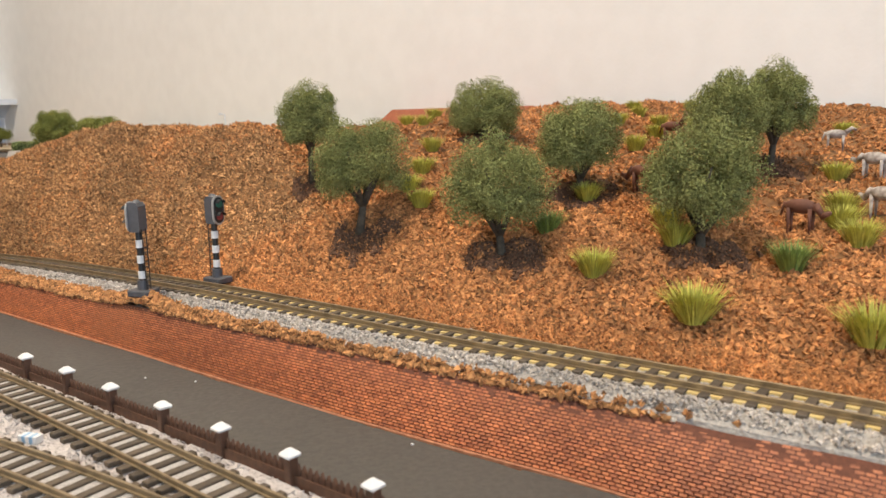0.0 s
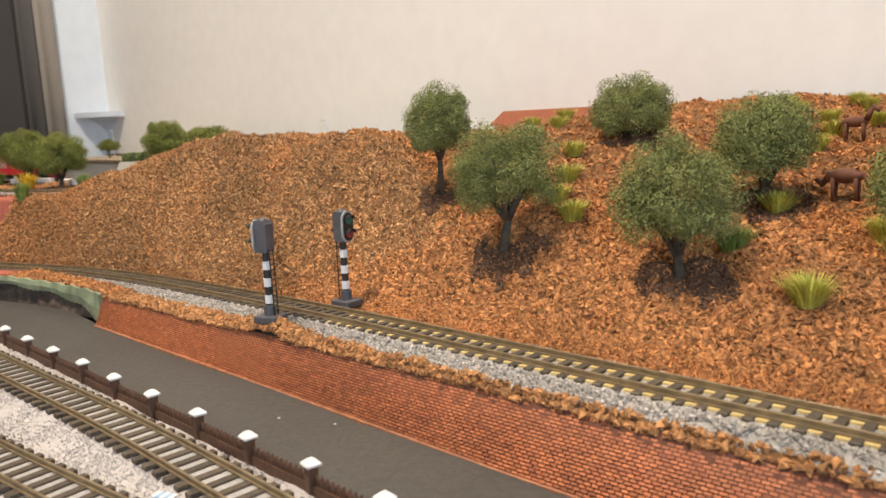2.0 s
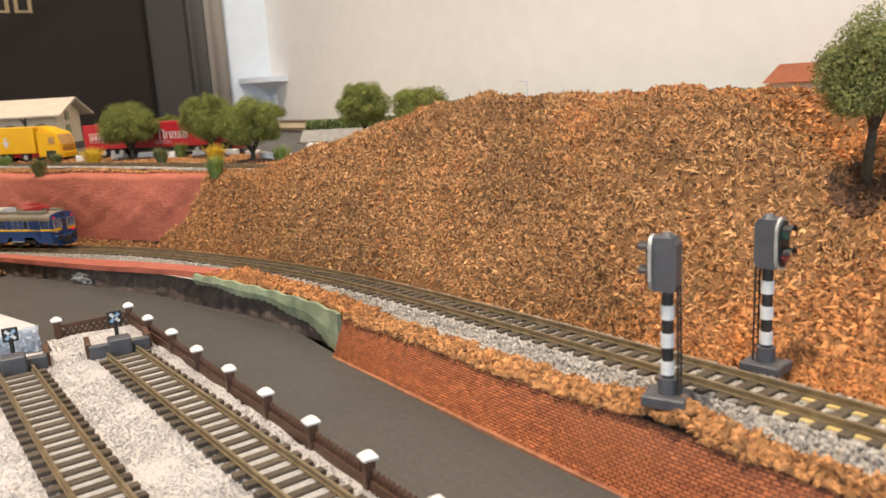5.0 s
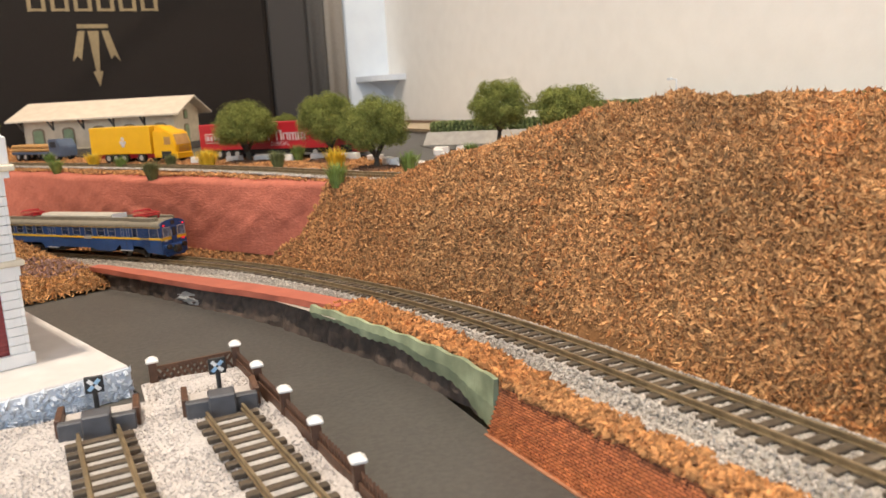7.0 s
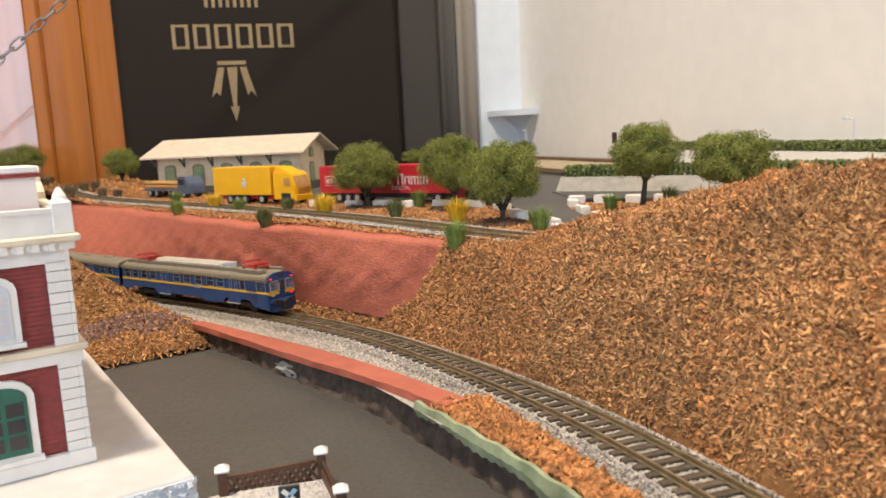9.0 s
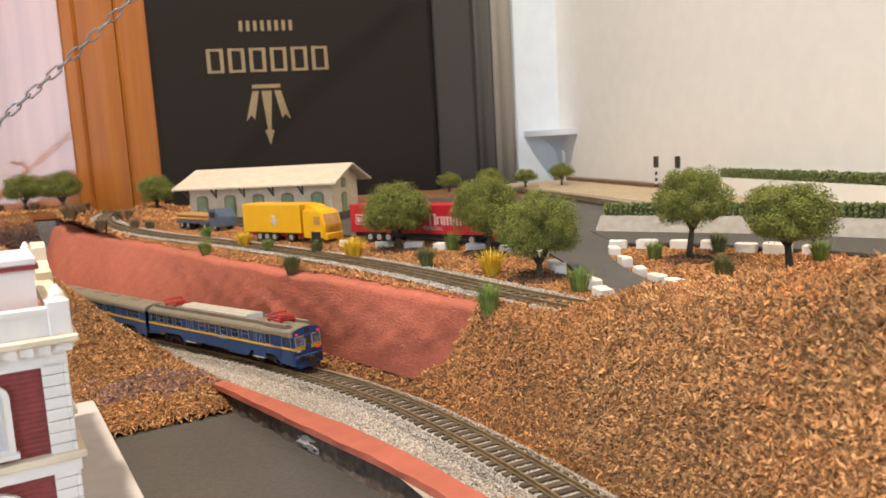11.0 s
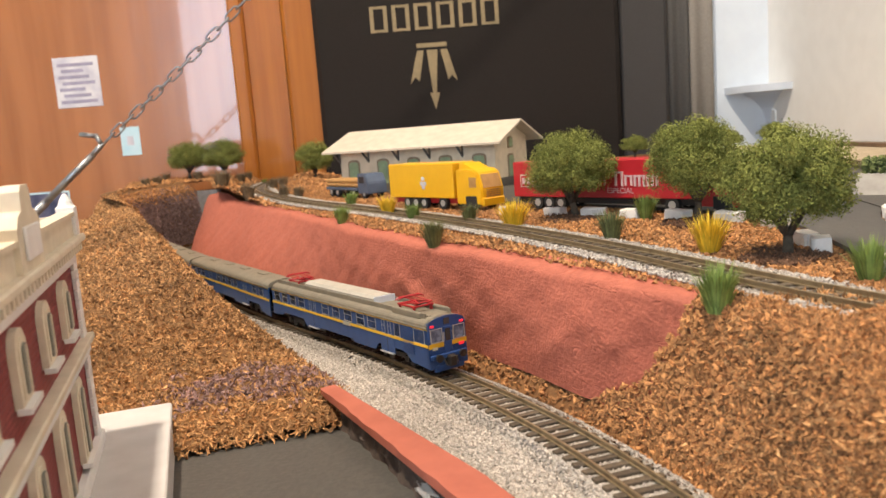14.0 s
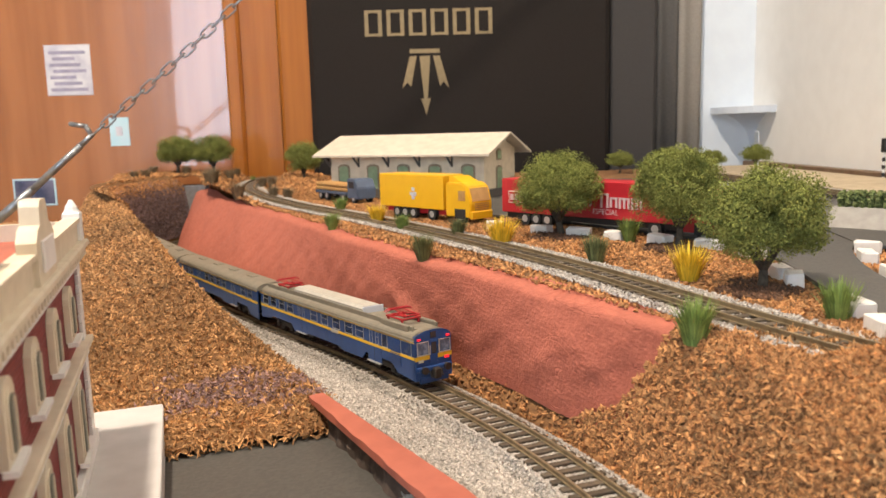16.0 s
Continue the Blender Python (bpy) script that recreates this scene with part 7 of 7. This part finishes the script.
cover = thing("garment_cover", "black garment cover with gold print hanging upside down", "garment cover")
boxed("front", (WX + 0.006, WX + 0.030, -0.0600, 0.2740, -0.10, 0.95), "board", cover, bevel=0.006)
boxed("side_fold", (WX + 0.004, WX + 0.020, 0.2745, 0.3295, -0.10, 0.95), "board_side", cover, "dark grey side fold", bevel=0.005)
for k in range(6):
    y = 0.0035 + 0.0242 * k
    bm = bmesh.new()
    for d in ((y, y + 0.0042, 0.2460, 0.2740), (y + 0.0148, y + 0.0190, 0.2460, 0.2740), (y + 0.0042, y + 0.0148, 0.2462, 0.2490), (y + 0.0042, y + 0.0148, 0.2710, 0.2738)):
        box(bm, WX + 0.0300, WX + 0.0308, *d)
    part("print_bar", bm, "gold", cover, "dull gold printed block")
for k in range(8):
    boxed("print_bar", (WX + 0.0300, WX + 0.0308, 0.0430 + 0.0082 * k, 0.0470 + 0.0082 * k, 0.2930, 0.3050), "gold", cover, "small gold printed bar", bevel=0.0002)
bm = bmesh.new()
ex = WX + 0.0300
cy = 0.0685
prism(bm, [(cy - 0.0165, 0.2270), (cy + 0.0165, 0.2270), (cy + 0.0165, 0.2315), (cy - 0.0165, 0.2315)], ex, ex + 0.0008, m=Matrix(((0, 1, 0, 0), (1, 0, 0, 0), (0, 0, 1, 0), (0, 0, 0, 1))))
prism(bm, [(cy - 0.0020, 0.1780), (cy - 0.0055, 0.1780), (cy, 0.1600), (cy + 0.0055, 0.1780), (cy + 0.0020, 0.1780), (cy + 0.0060, 0.2240), (cy - 0.0060, 0.2240)], ex, ex + 0.0008, m=Matrix(((0, 1, 0, 0), (1, 0, 0, 0), (0, 0, 1, 0), (0, 0, 0, 1))))
for s in (-1, 1):
    prism(bm, [(cy + s * 0.0090, 0.2240), (cy + s * 0.0165, 0.2240), (cy + s * 0.0260, 0.1890), (cy + s * 0.0200, 0.1960), (cy + s * 0.0160, 0.1910)], ex, ex + 0.0008, m=Matrix(((0, 1, 0, 0), (1, 0, 0, 0), (0, 0, 1, 0), (0, 0, 0, 1))))
part("emblem", bm, "gold", cover, "dull gold three pronged emblem")
cur = thing("curtain", "grey and beige cloths hanging beside the cover", "curtain")
for y0, y1, cm in ((0.3300, 0.3545, "curtain_grey"), (0.3550, 0.3815, "curtain")):
    v, f = [], []
    for i in range(17):
        y = y0 + (y1 - y0) * i / 16
        x = WX + 0.010 + 0.0016 * math.sin(i * 0.55) + 0.0010 * math.sin(i * 0.23 + y0 * 90)
        v += [(x, y, -0.10), (x, y, 0.95)]
        if i:
            f.append((2 * i - 2, 2 * i, 2 * i + 1, 2 * i - 1))
    cl_ = pydata("cloth", v, f, cm, cur, "mid grey cloth" if cm == "curtain_grey" else "beige cloth", smooth=True)
    md = cl_.modifiers.new("thickness", "SOLIDIFY")
    md.thickness = 0.0015

note = thing("paper_note", "small printed paper note taped to the door", "paper", "papers on the door")
boxed("sheet", (WX + 0.0100, WX + 0.0106, -0.3575, -0.3065, 0.1925, 0.2480), "paper", note)
for k in range(7):
    boxed("print_bar", (WX + 0.0106, WX + 0.0109, -0.3530 + 0.004 * (k % 2), -0.3120 - 0.006 * (k % 3), 0.1970 + 0.0068 * k, 0.2005 + 0.0068 * k), "ink", note)
st2 = thing("blue_sticker", "pale blue square sticker on the wooden door", "sticker", "papers on the door")
boxed("sheet", (WX + 0.0100, WX + 0.0106, -0.2920, -0.2700, 0.1345, 0.1665), "paper_blue", st2)
boxed("print_spot", (WX + 0.0106, WX + 0.0109, -0.2850, -0.2775, 0.1460, 0.1560), "paper", st2, bevel=0.0001)
pic = thing("small_picture", "small dark blue photo with a white border on the door", "picture")
boxed("pale_border", (WX + 0.0100, WX + 0.0112, -0.4075, -0.3590, 0.0690, 0.1000), "paper_blue", pic, "white photo border")
boxed("picture_sheet", (WX + 0.0112, WX + 0.0116, -0.4055, -0.3610, 0.0710, 0.0980), "photo_dark", pic, "dark blue photo print")

chain = thing("hanging_chain", "steel chain with an open hook holding up the layout", "chain")


def link_mesh_bm(L, W, r):
    bm = bmesh.new()
    path = []
    for k in range(20):
        a = 2 * math.pi * k / 20
        path.append(Vector((W * math.cos(a), 0, (L - W) * (1 if math.sin(a) > 0 else -1) * (abs(math.sin(a)) > 1e-6) + W * math.sin(a))))
    rings = []
    for k, p in enumerate(path):
        t_ = (path[(k + 1) % 20] - path[k - 1]).normalized()
        n_ = Vector((0, 1, 0))
        b_ = t_.cross(n_)
        rings.append([bm.verts.new(p + (n_ * math.cos(2 * math.pi * j / 6) + b_ * math.sin(2 * math.pi * j / 6)) * r) for j in range(6)])
    for k in range(20):
        for j in range(6):
            bm.faces.new((rings[k][j], rings[k][(j + 1) % 6], rings[(k + 1) % 20][(j + 1) % 6], rings[(k + 1) % 20][j]))
    return bm


lm = bpy.data.meshes.new("chain_link")
lb = link_mesh_bm(0.0080, 0.0034, 0.0009)
bmesh.ops.recalc_face_normals(lb, faces=lb.faces)
for q in lb.faces:
    q.smooth = True
lb.to_mesh(lm)
lb.free()
lm.materials.append(M["steel"])
c0, c1 = Vector((-1.10, -0.2470, 0.1460)), Vector((-1.10, -0.1010, 0.2680))
dv = (c1 - c0).normalized()
qm = dv.to_track_quat("Z", "Y").to_matrix().to_4x4()
for k in range(42):
    ob = new("chain_link", lm)
    ob.parent = chain
    sag = 0.004 * math.sin(k * 0.16)
    ob.matrix_basis = Matrix.Translation(c0 + dv * (0.008 + 0.0130 * k) + Vector((0, 0, -sag))) @ qm @ Matrix.Rotation(radians(90 * (k % 2) + 20), 4, "Z")
bm = bmesh.new()
hp = [Vector((-1.10, -0.3600, 0.0560)), Vector((-1.10, -0.3100, 0.0950)), Vector((-1.10, -0.2600, 0.1355)), Vector((-1.10, -0.2480, 0.1460)), Vector((-1.10, -0.2520, 0.1545)), Vector((-1.10, -0.2660, 0.1570))]
for a, b, r in zip(hp[:-1], hp[1:], (0.0042, 0.0034, 0.0026, 0.0024, 0.0022)):
    rod(bm, a, b, r, 10)
    bmesh.ops.create_uvsphere(bm, u_segments=10, v_segments=6, radius=r, matrix=Matrix.Translation(b))
part("hook_rod", bm, "steel", chain, "blue grey steel rod ending in a hook", smooth=True)

shelf = thing("corner_shelf", "small pale corner shelf fixed where the walls meet", "shelf")
bm = bmesh.new()
n = 10
o = [(0.0, 0.0)] + [(0.062 * math.cos(radians(90 * k / n)), -0.050 * math.sin(radians(90 * k / n))) for k in range(n + 1)]
prism(bm, [(x, y) for x, y in o], 0.0, 0.0075, m=Matrix.Translation((WALL_X, WALL_Y, 0.1525)) @ Matrix(((1, 0, 0, 0), (0, 0, 1, 0), (0, 1, 0, 0), (0, 0, 0, 1))))
part("shelf_board", bm, "shelf", shelf)
bm = bmesh.new()
prev = None
for k in range(7):
    w = 0.034 * (1 - k / 6) ** 2.5 + 0.005
    ring = [bm.verts.new((WALL_X, WALL_Y, 0.1525 - 0.006 * k)), bm.verts.new((WALL_X + w, WALL_Y, 0.1525 - 0.006 * k)), bm.verts.new((WALL_X, WALL_Y - w * 0.8, 0.1525 - 0.006 * k))]
    if prev:
        bm.faces.new((prev[1], ring[1], ring[2], prev[2]))
        bm.faces.new((prev[0], ring[0], ring[1], prev[1]))
        bm.faces.new((prev[2], ring[2], ring[0], prev[0]))
    else:
        bm.faces.new(ring)
    prev = ring
bm.faces.new(prev[::-1])
part("bracket", bm, "shelf", shelf)

# small striped block lying in the yard
blk = thing("striped_block", "tiny white and blue striped block on the yard gravel", "block", at=Matrix.Translation((-0.1835, 0.0658, 0.0529)) @ Matrix.Rotation(radians(25), 4, "Z"))
for k in range(5):
    boxed("stripe", (-0.0025 + 0.001 * k, -0.0015 + 0.001 * k, -0.0012, 0.0012, 0.0, 0.0018), "white" if k % 2 == 0 else "blue_sign", blk, bevel=0.0001)

# ---- brick facing of the slope, laid last ----
facing = tagged(grid("brick_slope", -0.357, 0.30, 0.0, 1.0, 0.05, lambda x, y: 0 * x, "mortar", keep=lambda x, y: x > 9), "orange brick facing on the slope beside the road", "brick slope", kind="structure")
xs = np.arange(-0.357, 0.30, 0.004)
sv, sf = [], []
for i, x in enumerate(xs):
    sv += [(x, float(brick_foot(x)), ROAD_Z - 0.001), (x, float(brick_top(x)), float(brick_top_z(x)) + 0.0004), (x, float(brick_top(x)) + 0.003, ROAD_Z - 0.001)]
    if i:
        a = 3 * (i - 1)
        sf += [(a, a + 1, a + 4, a + 3), (a + 1, a + 2, a + 5, a + 4)]
sf += [(0, 2, 1), (3 * len(xs) - 3, 3 * len(xs) - 2, 3 * len(xs) - 1)]
pydata("mortar_bed", sv, sf, "mortar", facing)
foot_line = np.stack([xs, brick_foot(xs) - 0.0002, np.full(len(xs), ROAD_Z)], 1)
ribbon("card_edge", foot_line, [(-0.0004, -0.0006), (-0.0004, 0.0003), (0.0003, 0.0004), (0.0003, -0.0006)], "brick_edge", facing, "pale torn edge of the brick card", closed=True)
BL = 0.00175
bx, bu = [], []
rows_n = 22
for r in range(rows_n):
    x0 = np.arange(-0.3565, 0.16, BL) + (BL / 2 if r % 2 else 0)
    bx.append(x0)
    bu.append(np.full(len(x0), (r + 0.5) / rows_n))
bx, bu = np.concatenate(bx), np.concatenate(bu)


def slope_point(x, u):
    return np.stack([x, brick_foot(x) * (1 - u) + brick_top(x) * u, (ROAD_Z - 0.0004) * (1 - u) + brick_top_z(x) * u], -1)


seam = np.abs(bx + 0.1085) < 0.0002
bx, bu = bx[~seam], bu[~seam]
hand = (bx > -0.268) & (bx < -0.242) & (bu > 0.14)
P = slope_point(bx, bu)
ex_ = slope_point(bx + 0.0005, bu) - slope_point(bx - 0.0005, bu)
ex_ /= np.linalg.norm(ex_, axis=1)[:, None]
eu = slope_point(bx, bu + 0.01) - slope_point(bx, bu - 0.01)
ul = np.linalg.norm(eu, axis=1)[:, None] * 50 / rows_n
eu /= np.linalg.norm(eu, axis=1)[:, None]
en = np.cross(ex_, eu)
en *= np.where(en[:, 2:] < 0, -1, 1)
g = np.random.default_rng(77)
hgt = 0.00020 * g.uniform(0.6, 1.4, len(bx))[:, None]
wx, wu = 0.45 * BL, 0.36 * ul
corner = lambda sx, su, k, h: P + ex_ * sx * wx * k + eu * su * wu * k + en * h
V = np.stack([corner(-1, -1, 1, -0.0001), corner(1, -1, 1, -0.0001), corner(1, 1, 1, -0.0001), corner(-1, 1, 1, -0.0001),
              corner(-1, -1, 0.9, hgt), corner(1, -1, 0.9, hgt), corner(1, 1, 0.9, hgt), corner(-1, 1, 0.9, hgt)], 1)
QF = np.array([(4, 5, 6, 7), (0, 1, 5, 4), (1, 2, 6, 5), (2, 3, 7, 6), (3, 0, 4, 7)])
rest = V[~hand]
tagged(pydata("brick_courses", rest.reshape(-1, 3), (QF[None] + (np.arange(len(rest)) * 8)[:, None, None]).reshape(-1, 4), "brick", facing), kind="stuff")
bm = bmesh.new()
um = float(ul[hand].mean())
vv = [bm.verts.new(p) for p in ((-wx, -0.4 * um, -0.0001), (wx, -0.4 * um, -0.0001), (wx, 0.4 * um, -0.0001), (-wx, 0.4 * um, -0.0001), (-wx * 0.9, -0.36 * um, 0.00016), (wx * 0.9, -0.36 * um, 0.00016), (wx * 0.9, 0.36 * um, 0.00016), (-wx * 0.9, 0.36 * um, 0.00016))]
for q in QF:
    bm.faces.new([vv[i] for i in q])
bme = bpy.data.meshes.new("brick")
bm.to_mesh(bme)
bm.free()
bme.materials.append(M["brick"])
for p, a, b, c in zip(P[hand], ex_[hand], eu[hand], en[hand]):
    ob = new("brick", bme)
    ob.parent = facing
    ob.matrix_basis = Matrix(((a[0], b[0], c[0], p[0]), (a[1], b[1], c[1], p[1]), (a[2], b[2], c[2], p[2]), (0, 0, 0, 1)))
